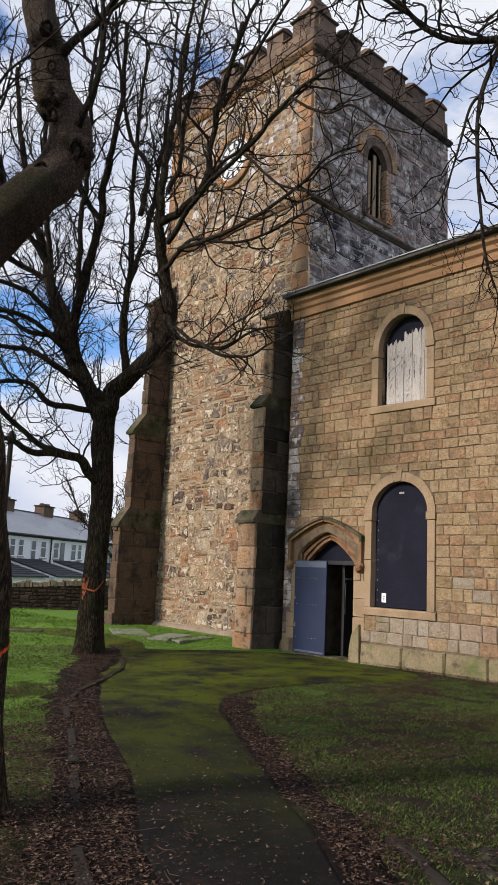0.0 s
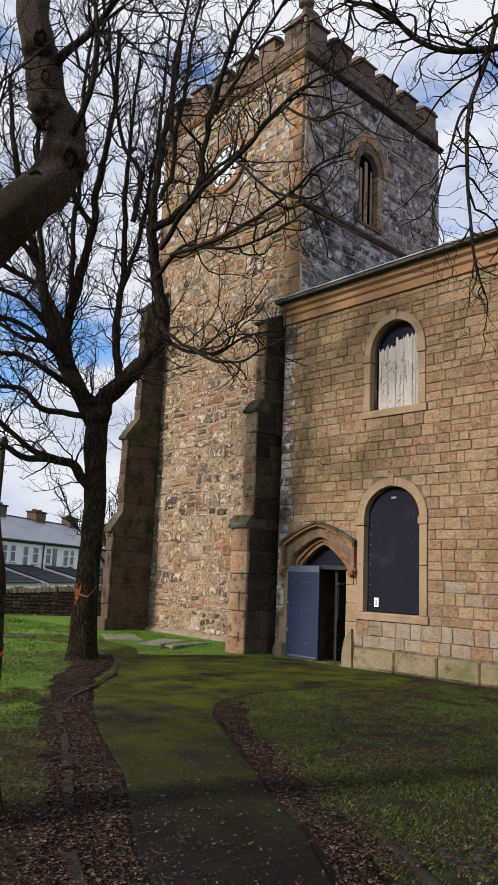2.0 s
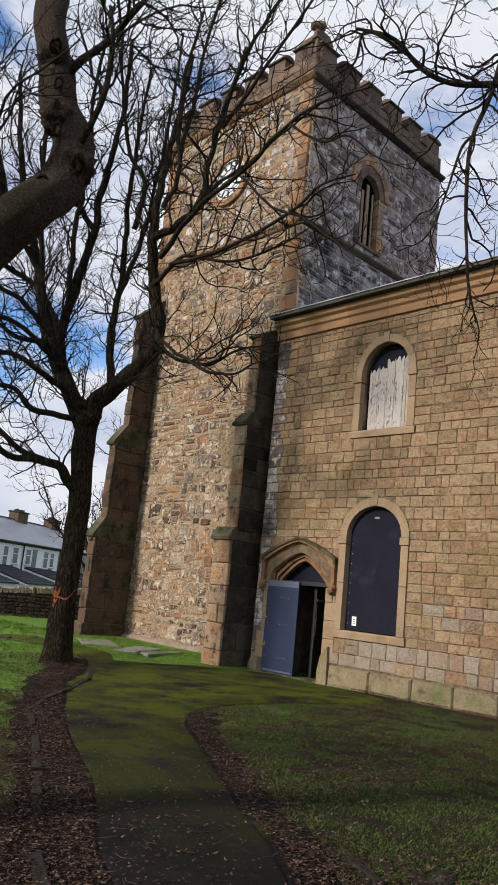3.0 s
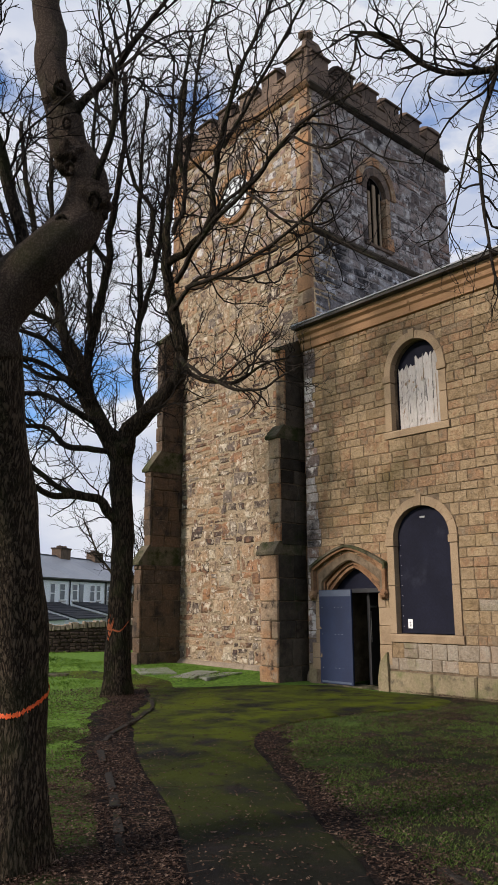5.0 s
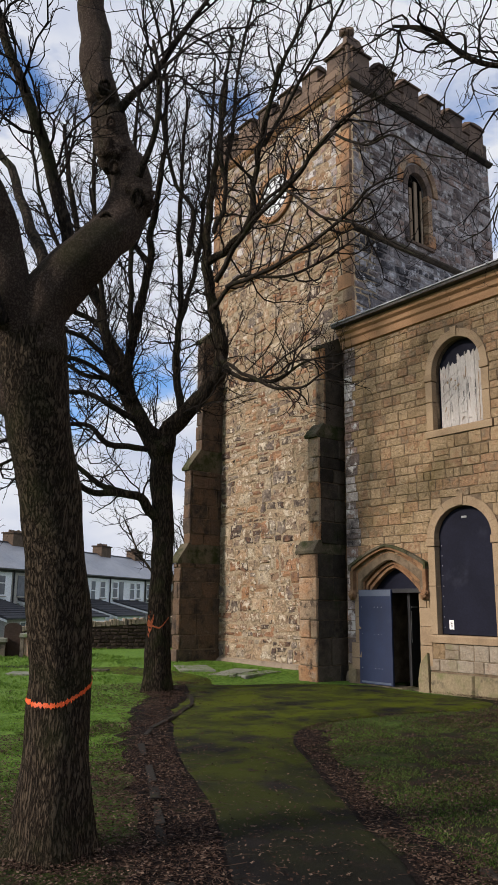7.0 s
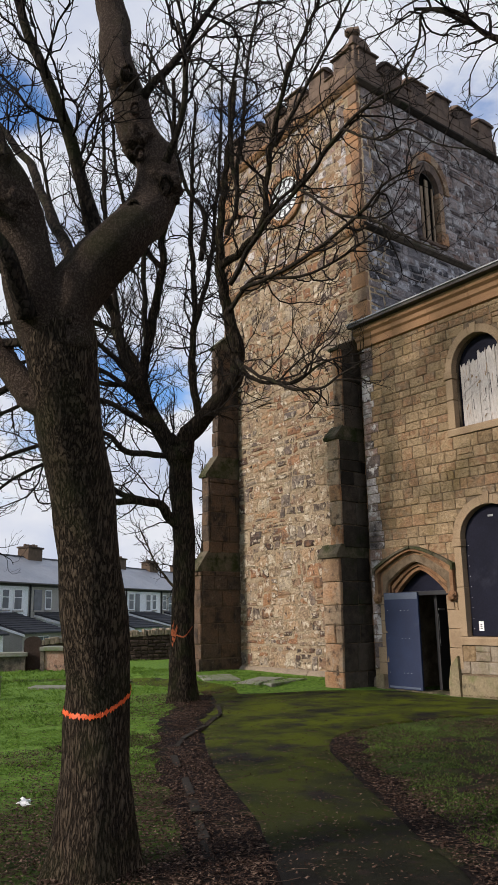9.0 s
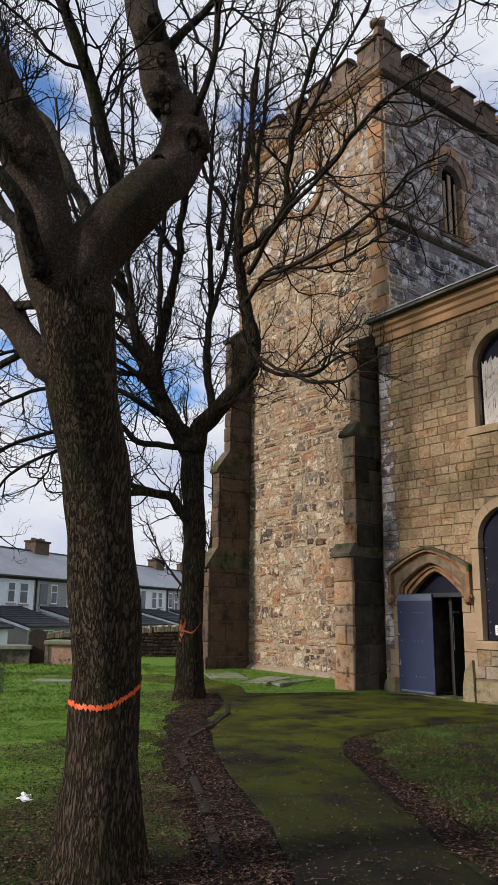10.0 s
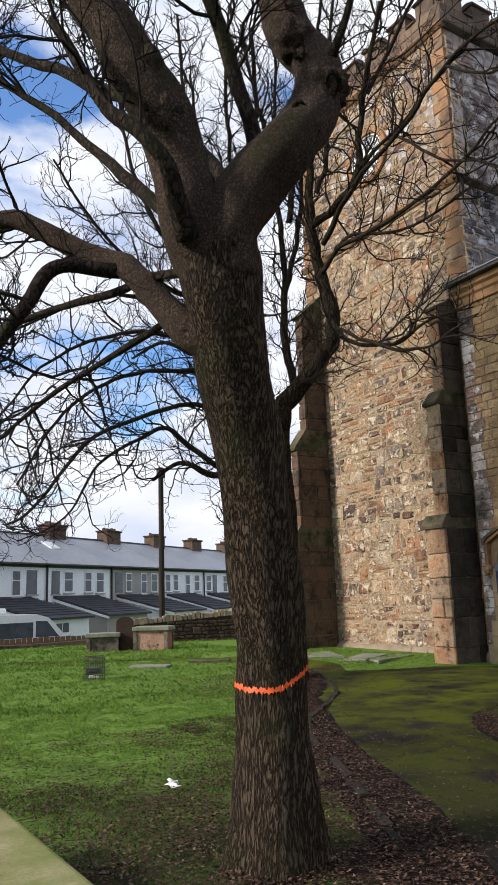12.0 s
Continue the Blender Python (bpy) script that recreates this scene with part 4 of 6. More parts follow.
lay(st, RF, SET_BROWN, side, 0.028, lambda s: s[1], "stone", 180, "", 0.05)
# quoins at the corner, long and short by turns
z, k = 0.24, 0
while z < PAR - 0.12:
    h = random.uniform(0.26, 0.42)
    if z < STR < z + h + 0.1:
        h = STR - 0.12 - z
    h = min(h, PAR - 0.1 - z)
    a, b = (0.48, 0.30) if k % 2 else (0.30, 0.48)
    if h > 0.08:
        part("quoin", boxed((TX - 0.03, TY - 0.008, z + 0.01), (TX + 0.08, TY + a, z + h - 0.01), 0.02, 0.008), M["quoin"], tower)
        part("quoin", boxed((TX - 0.03, TY1 - a, z + 0.01), (TX + b, TY1 + 0.03, z + h - 0.01), 0.02, 0.008), M["quoin"], tower)
    z += h if not (z < STR <= z + h + 0.13) else h + 0.24
    k += 1
# plinth, string course and parapet string
y = TY + 0.02
while y < TY1:
    w = min(random.uniform(0.45, 0.95), TY1 - y)
    part("plinth_stone", prism([(TX, -0.2), (TX - 0.12, -0.2), (TX - 0.11 + random.uniform(-0.015, 0.015), 0.12), (TX - 0.075, 0.20), (TX, 0.24)], y, y + w - 0.012, "y"), M["sandstone"], tower)
    y += w
y = TY - 0.1
while y < TY1:
    w = random.uniform(0.6, 1.0)
    for z, d in ((STR, 0.13), (PAR, 0.16)):
        prof = [(TX, z - 0.12), (TX - d * 0.4, z - 0.10), (TX - d, z - 0.01), (TX - d, z + 0.05), (TX, z + 0.13)]
        part("string_course", prism(prof, y, min(y + w - 0.008, TY1 + 0.1), "y"), M["quoin"], tower)
    y += w
x = TX - 0.1
while x < TX1:
    w = random.uniform(0.6, 1.0)
    for z, d in ((STR, 0.13), (PAR, 0.16)):
        prof = [(TY, z - 0.09), (TY - d * 0.4, z - 0.08), (TY - d, z - 0.02), (TY - d, z + 0.03), (TY, z + 0.10)]
        part("string_course", prism(prof, x, min(x + w - 0.008, TX1 + 0.06), "x"), M["soot_shade"], tower)
    x += w


def parapet_side(frame_m, u0, u1, merlons, gap, out):
    """Courses of ashlar, then merlons with sloped copings."""
    length = u1 - u0
    par = part("parapet", plate("parapet", [[(u0, PAR + 0.1), (u0, EMB), (u1, EMB), (u1, PAR + 0.1)]], 0.35), M["mortar"], tower, "ashlar parapet", at=frame_m @ Matrix.Translation((0, 0, -0.37)))
    for u, v, w, h in courses(u0, u1, PAR + 0.12, EMB, (0.26, 0.36), (0.35, 0.7), None, 0, 0, 0.014):
        part("stone", random.choice(SET_PARA), None, par, at=Matrix.Translation((0, 0, 0.37)) @ Matrix.Translation((u, v, -0.02)) @ Matrix.Diagonal((w, h, 0.025, 1)))
    step = length / merlons
    for k in range(merlons):
        a, b = u0 + k * step + gap / 2, u0 + (k + 1) * step - gap / 2
        mer = part("merlon", boxed((a, EMB - 0.01, -0.36), (b, TOP - 0.1, 0.0), 0.02, 0.008), M["parapet"], tower, at=frame_m)
        part("coping", prism([(TOP - 0.1, -0.42), (TOP - 0.1, 0.07), (TOP - 0.06, 0.07), (TOP + 0.03, -0.12), (TOP + 0.03, -0.24), (TOP - 0.06, -0.42)], a - 0.04, b + 0.04, "x"), M["parapet"], mer)
        if k:
            part("embrasure_sill", prism([(EMB, -0.40), (EMB, 0.05), (EMB + 0.03, 0.05), (EMB + 0.08, -0.18), (EMB + 0.03, -0.40)], a - gap + 0.02, a - 0.02, "x"), M["parapet"], tower, at=frame_m)


parapet_side(FF, -TY1, -TY, 6, 0.36, 1)
parapet_side(RF, TX, TX1, 6, 0.36, 1)
parapet_side(facing((0, TY1, 0), (-1, 0, 0), (0, 1, 0)), -TX1, -TX, 6, 0.36, 1)
parapet_side(facing((TX1, 0, 0), (0, 1, 0), (1, 0, 0)), TY, TY1, 6, 0.36, 1)


def pinnacle(x, y, height, finial):
    p = thing("pinnacle", "worn stone corner pinnacle on the tower parapet", "pinnacle", (x, y, PAR + 0.1), group="corner pinnacles")
    cap = 0.28 if finial else 0.13
    part("shaft", boxed((-0.29, -0.29, 0), (0.29, 0.29, height), 0.05, 0.01), M["parapet"], p)
    part("cap", prism([(-0.34, height), (0.34, height), (0.34, height + 0.08), (0.17, height + cap), (-0.17, height + cap), (-0.34, height + 0.08)], -0.31, 0.31, "y"), M["parapet"], p)
    if finial:
        bm = bmesh.new()
        bmesh.ops.create_cone(bm, cap_ends=True, segments=8, radius1=0.17, radius2=0.12, depth=0.30, matrix=Matrix.Translation((0, 0, height + 0.42)))
        bmesh.ops.create_icosphere(bm, subdivisions=2, radius=0.22, matrix=Matrix.Translation((0, 0, height + 0.66)) @ Matrix.Diagonal((1, 1, 0.6, 1)))
        for v in bm.verts:
            v.co += 0.09 * Vector((noise.noise(v.co * 5), noise.noise(v.co * 5 + Vector((9, 0, 0))), noise.noise(v.co * 5 + Vector((0, 9, 0)))))
        part("finial", bm, M["parapet"], p, "eroded carved finial")
    return p


pinnacle(TX + 0.34, TY + 0.34, 1.12, True)
pinnacle(TX1 - 0.34, TY + 0.34, 1.08, False)
pinnacle(TX + 0.34, TY1 - 0.34, 1.08, False)

# clock
clock = thing("clock", "round white tower clock with dark numerals ring", "clock")
CF = FF @ Matrix.Translation((CLOCK[0], CLOCK[1], 0))
circ = lambda r, n=40: [(r * math.cos(2 * math.pi * k / n), r * math.sin(2 * math.pi * k / n)) for k in range(n)]  # noqa: E731
part("surround", plate("surround", [circ(0.80), circ(0.64)], 0.10), M["quoin"], clock, "stone ring", at=CF)
dial = part("dial", plate("dial", [circ(0.63)], 0.04), M["clock_face"], clock, "pale glazed dial", at=CF)
part("ring", plate("ring", [circ(0.58), circ(0.54)], 0.01), M["dark_paint"], dial, at=Matrix.Translation((0, 0, 0.04)))
part("inner_ring", plate("inner_ring", [circ(0.34), circ(0.31)], 0.01), M["dark_paint"], dial, at=Matrix.Translation((0, 0, 0.04)))
for k in range(12):
    part("hour_mark", boxed((0.36, -0.035, 0.04), (0.53, 0.035, 0.05)), M["dark_paint"], dial, at=Matrix.Rotation(k * math.pi / 6, 4, "Z"))
for ang, ln in ((70, 0.34), (200, 0.48)):
    part("hand", boxed((-0.08, -0.02, 0.055), (ln, 0.02, 0.065)), M["dark_paint"], dial, at=Matrix.Rotation(radians(ang), 4, "Z"))

# belfry window
bw = thing("window_3", "belfry window with stone mullion and dark wooden louvres", "window", kind="structure")
ring_pieces(BW_IN[1:-1], BW_OUT[1:-1], 9, 0.03, M["parapet"], bw, RF)
ring_pieces(arch(14.98, 0.66, 12.9, 13.0, 0.82)[1:-1], arch(14.98, 0.86, 12.9, 13.0, 1.06)[1:-1], 7, 0.06, M["warm_quoin"], bw, RF, "hood_mould")
for s in (-1, 1):
    z = 11.42
    while z < 12.95:
        h = min(random.uniform(0.25, 0.45), 13.0 - z)
        a, b = 14.98 + s * 0.42, 14.98 + s * random.choice((0.60, 0.72))
        part("jamb_stone", boxed((min(a, b), z + 0.008, -0.55), (max(a, b), z + h - 0.008, 0.03), 0.015, 0.005), M["warm_quoin"] if s > 0 else M["brown_rubble"], bw, at=RF)
        z += h
part("sill", prism([(11.28, -0.5), (11.28, 0.08), (11.34, 0.10), (11.43, -0.02), (11.45, -0.5)], 14.4, 15.56, "x"), M["parapet"], bw, at=RF)
for u, wd, top in ((14.72, 0.10, 13.05), (14.93, 0.13, 13.3), (15.20, 0.05, 13.1)):
    part("louvre_board", boxed((u, 11.44, -0.11), (u + wd, top, -0.07), 0.008, 0.006), M["old_wood"], bw, "weathered upright wooden board", at=RF)
# added black sheet behind the boards, in place of the belfry's deep shade
part("shutter", plate("shutter", [arch(14.98, 0.45, 11.42, 13.0, 0.55)], 0.05), M["inside"], bw, "black sheet standing in for the unlit inside of the opening", at=RF @ Matrix.Translation((0, 0, -0.22)))


# ---- buttresses ----
def buttress(stages, y0, y1, label, block, top, near_side, face):
    """stages: (front x, lower z, upper z, far y). Each ends in a sloped weathering."""
    b = thing("buttress", label, "buttress", group="tower buttresses")
    for k, (xf, z0, z1, ye) in enumerate(stages):
        core = part("core", boxed((xf + 0.03, y0 + 0.03, z0), (TX - 0.002, ye - 0.03, z1)), M["mortar"], b)
        z = z0
        while z < z1 - 0.05:
            h = min(random.uniform(*block), z1 - z)
            if z1 - z - h < 0.12:
                h = z1 - z
            ws = [y0, ye] if random.random() < 0.65 else [y0, y0 + (ye - y0) * random.uniform(0.35, 0.65), ye]
            for a, c in zip(ws, ws[1:]):
                part("block", boxed((xf + random.uniform(-0.012, 0.012), a + 0.006, z + 0.008), (xf + 0.07, c - 0.006, z + h - 0.008), 0.024, 0.016), face, b)
            xs = [xf + 0.074]
            while xs[-1] < TX - 0.1:
                xs.append(min(xs[-1] + random.uniform(0.35, 0.7), TX - 0.01))
            for a, c in zip(xs, xs[1:]):
                for yy in ((y0, y0 + 0.12), (ye - 0.12, ye)):
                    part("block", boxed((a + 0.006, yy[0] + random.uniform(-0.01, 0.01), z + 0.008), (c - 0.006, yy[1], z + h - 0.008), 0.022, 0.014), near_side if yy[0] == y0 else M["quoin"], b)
            z += h
        nx = stages[k + 1][0] if k + 1 < len(stages) else TX
        rise = top[k]
        if rise < 0.1:
            continue
        part("weathering", prism([(xf - 0.06, z1), (xf - 0.07, z1 + 0.06), (nx, z1 + rise), (TX - 0.01, z1 + rise), (TX - 0.01, z1)], y0 + 0.01, ye + 0.05, "y"), M["mossy_stone"], b, "mossy sloped weathering stone")
    return b


# sun and shade partly in the block colours: warm front, sooted dark near side
buttress([(11.285, -0.1, 0.35, 12.735), (11.30, 0.35, 2.80, 12.72), (11.40, 3.02, 5.50, 12.50), (11.60, 5.82, 7.72, 12.44)], 12.14, 12.84, "stepped stone buttress with mossy weatherings beside the door", (0.24, 0.60), (0.06, 0.30, 0.36, 0.42), M["soot_shade"], M["warm_quoin"])
buttress([(10.88, -0.1, 0.45, 17.50), (10.94, 0.45, 2.75, 17.46), (11.20, 3.25, 5.35, 17.44), (11.55, 5.95, 9.2, 17.42)], 17.12, 17.95, "tall stepped brown stone buttress at the tower's far corner", (0.30, 0.55), (0.06, 0.54, 0.64, 0.8), M["dark_quoin"], M["dark_quoin"])


# ---- trees ----
UP = Vector((0, 0, 1))


def wander(start, way, length, r0, r1, steps, bend, lift, rng):
    """A crooked line of points and radii."""
    pts, rad, p, d = [start.copy()], [r0], start.copy(), way.normalized()
    for k in range(steps):
        d = (d + bend * Vector((rng.gauss(0, 1), rng.gauss(0, 1), rng.gauss(0, 1))) + lift * UP).normalized()
        p = p + d * (length / steps)
        pts.append(p.copy())
        rad.append(r0 + (r1 - r0) * (k + 1) / steps)
    return pts, rad


def off_way(d, angle, rng):
    side = d.orthogonal().normalized()
    side.rotate(Matrix.Rotation(rng.uniform(0, 2 * math.pi), 3, d))
    return d * math.cos(angle) + side * math.sin(angle)


def twigs(verts, faces, pts, rad, level, rng, spec, stout=9.0):
    """Side shoots along a line, and theirs in turn; they bend upwards and end in short spurs. None grow where the line is stout."""
    gap, length, thick, lift, first = spec[level]
    total = sum((b - a).length for a, b in zip(pts, pts[1:]))
    n = max(1, int(total / gap))
    for k in range(n):
        t = first + (1 - first) * (k + rng.random()) / n
        i = min(int(t * (len(pts) - 1)), len(pts) - 2)
        f = t * (len(pts) - 1) - i
        p = pts[i].lerp(pts[i + 1], f)
        d = (pts[i + 1] - pts[i]).normalized()
        here = rad[i] + (rad[i + 1] - rad[i]) * f
        ln = length * rng.uniform(0.45, 1.25) * (1.15 - 0.45 * t)
        r = min(thick * rng.uniform(0.7, 1.2), here * 0.75)
        way = off_way(d, rng.uniform(0.5, 1.15), rng)
        if here > stout:
            continue
        q, w = wander(p, way, ln, r, max(r * (0.4, 0.45, 0.6)[level], 0.0022), (8, 6, 3)[level], (0.30, 0.30, 0.26)[level], lift, rng)
        tube(verts, faces, q, w, 4 if level == 0 else 3)
        if level + 1 < len(spec):
            twigs(verts, faces, q, w, level + 1, rng, spec)


def tree(name, label, trunk, limbs, spec, seed, limb_names, base_flare=0.0, bark=None, slim=1.0, limb_mat=None, stout=9.0, sparse=0):
    rng = random.Random(seed)
    t = thing(name, label, "tree", (0, 0, 0), group="churchyard trees")
    vs, fs = [], []
    p, r = smooth_line(trunk, 10)
    r = [q * slim for q in r]
    if base_flare:
        r = [q + base_flare * math.exp(-max(0, a.z) / 0.22) for a, q in zip(p, r)]
    tube(vs, fs, p, r, 28, 0.16)
    if base_flare:
        foot = Vector(trunk[0][:3])
        for k, v in enumerate(vs):                      # root swellings round the foot
            if v.z < 0.9:
                a = math.atan2(v.y - foot.y, v.x - foot.x)
                push = base_flare * 1.5 * math.exp(-max(0, v.z) / 0.16) * (0.5 + 0.5 * math.sin(5 * a + seed) + 0.6 * noise.noise((math.cos(a) * 2, math.sin(a) * 2, seed)))
                vs[k] = v + push * Vector((math.cos(a), math.sin(a), 0))
    body = part("trunk", mesh_of("trunk", vs, fs, True), bark or M["bark"], t)
    cv, cf = [], []
    for order, knots in enumerate(limbs):
        vs, fs = [], []
        p, r = smooth_line(knots, 7)
        r = [q * (slim if slim == 1.0 else slim * 1.12) for q in r]
        p = [q + 1.1 * min(w, 0.06) * Vector((noise.noise(q * 2.6), noise.noise(q * 2.6 + Vector((7, 0, 0))), noise.noise(q * 2.6 + Vector((0, 7, 0))))) for q, w in zip(p, r)]
        tube(vs, fs, p, r, 14 if r[0] > 0.08 else 8, 0.22)
        part("limb", mesh_of("limb", vs, fs, True), M["limb_bark"] if r[0] < 0.07 else (limb_mat or bark or M["bark"]), t)
        thin = 1.7 if order >= len(limbs) - sparse else 1.0
        twigs(cv, cf, p, r, 0, rng, [(g * thin, *rest) for g, *rest in spec], stout)
    crown = part("crown", mesh_of("crown", cv, cf), M["twig"], t, "leafless twigs")
    return t


# near tree, sprayed with an orange band
T1_TRUNK = [(1.95, 4.89, -0.18, 0.243), (1.94, 4.86, 0.25, 0.239), (1.93, 4.82, 0.99, 0.218), (1.77, 4.65, 1.86, 0.206), (1.63, 4.56, 2.41, 0.204), (1.47, 4.43, 2.89, 0.212), (1.36, 4.34, 3.32, 0.236), (1.33, 4.30, 3.57, 0.159)]
T1_LIMBS = [
    [(1.35, 4.32, 3.24, 0.195), (1.35, 4.24, 3.54, 0.190), (1.44, 4.10, 3.74, 0.170), (1.57, 3.97, 3.95, 0.158), (1.73, 3.96, 4.24, 0.150), (1.80, 4.02, 4.56, 0.142), (1.76, 4.11, 4.89, 0.132), (1.72, 4.26, 5.44, 0.122), (1.70, 4.46, 6.11, 0.105), (1.82, 4.55, 7.24, 0.080)],
    [(1.32, 4.34, 3.24, 0.184), (1.19, 4.31, 3.54, 0.180), (1.08, 4.31, 3.81, 0.162), (0.99, 4.32, 4.11, 0.165), (0.87, 4.33, 4.38, 0.160), (0.74, 4.36, 4.63, 0.140), (0.58, 4.46, 4.94, 0.120), (0.39, 4.71, 5.49, 0.090)],
    [(1.07, 4.22, 3.38, 0.064), (0.95, 4.11, 3.55, 0.056), (0.86, 4.06, 3.68, 0.048), (0.73, 4.07, 3.87, 0.042), (0.62, 4.18, 4.01, 0.036), (0.51, 4.27, 4.25, 0.032), (0.40, 4.40, 4.61, 0.024)],
    [(1.39, 4.47, 2.93, 0.113), (1.29, 4.54, 3.00, 0.100), (1.14, 4.75, 3.31, 0.080), (1.04, 4.94, 3.53, 0.080), (0.85, 5.17, 3.70, 0.071), (0.54, 5.49, 3.92, 0.062), (0.19, 5.83, 4.07, 0.049), (-0.20, 6.20, 4.48, 0.031)],
    [(1.05, 4.93, 3.50, 0.052), (0.67, 5.05, 3.49, 0.044), (0.50, 5.04, 3.21, 0.039), (0.34, 5.14, 3.01, 0.036), (0.19, 5.23, 2.61, 0.019)],
    [(1.50, 4.08, 3.86, 0.052), (1.44, 4.08, 4.06, 0.046), (1.33, 4.07, 4.34, 0.042), (1.20, 4.06, 4.67, 0.038), (1.01, 4.05, 5.07, 0.033), (0.82, 4.10, 5.59, 0.024)],
    [(1.76, 4.07, 5.11, 0.036), (1.81, 4.00, 5.21, 0.030), (1.91, 3.91, 5.36, 0.026), (2.03, 3.78, 5.63, 0.022), (2.27, 3.59, 6.12, 0.013)],
    [(1.76, 3.74, 4.45, 0.030), (1.78, 3.63, 4.58, 0.022), (1.79, 3.57, 4.76, 0.020), (1.76, 3.52, 5.03, 0.017), (1.73, 3.56, 5.36, 0.012)],
    [(1.33, 4.35, 3.2, 0.030), (1.22, 5.1, 3.15, 0.024), (1.05, 6.0, 3.05, 0.019), (0.75, 7.0, 2.75, 0.013), (0.5, 7.6, 2.3, 0.008)],
    [(1.25, 4.35, 3.35, 0.032), (0.95, 5.2, 3.4, 0.026), (0.6, 6.2, 3.45, 0.02), (0.1, 7.2, 3.2, 0.014), (-0.4, 8.2, 2.8, 0.008)],
    [(1.22, 4.40, 3.45, 0.050), (1.0, 5.3, 4.5, 0.036), (0.6, 6.4, 5.6, 0.026), (0.2, 7.6, 6.6, 0.016), (0.0, 8.6, 7.4, 0.009)],
    [(1.42, 4.25, 3.75, 0.045), (1.45, 5.4, 5.2, 0.034), (1.3, 6.6, 6.6, 0.024), (1.25, 7.8, 8.2, 0.013)],
    [(0.95, 4.36, 4.25, 0.045), (0.6, 5.3, 5.0, 0.034), (0.0, 6.3, 5.9, 0.024), (-0.6, 7.2, 6.8, 0.013)],
]
tree_near = tree("tree", "bare deciduous tree with an orange sprayed band on its trunk", T1_TRUNK, T1_LIMBS,
     [(0.14, 1.0, 0.011, 0.08, 0.42), (0.11, 0.5, 0.0060, 0.12, 0.10), (0.095, 0.13, 0.0036, 0.20, 0.15)], 5, None, 0.05, None, 1.0, M["smooth_bark"], 0.072)
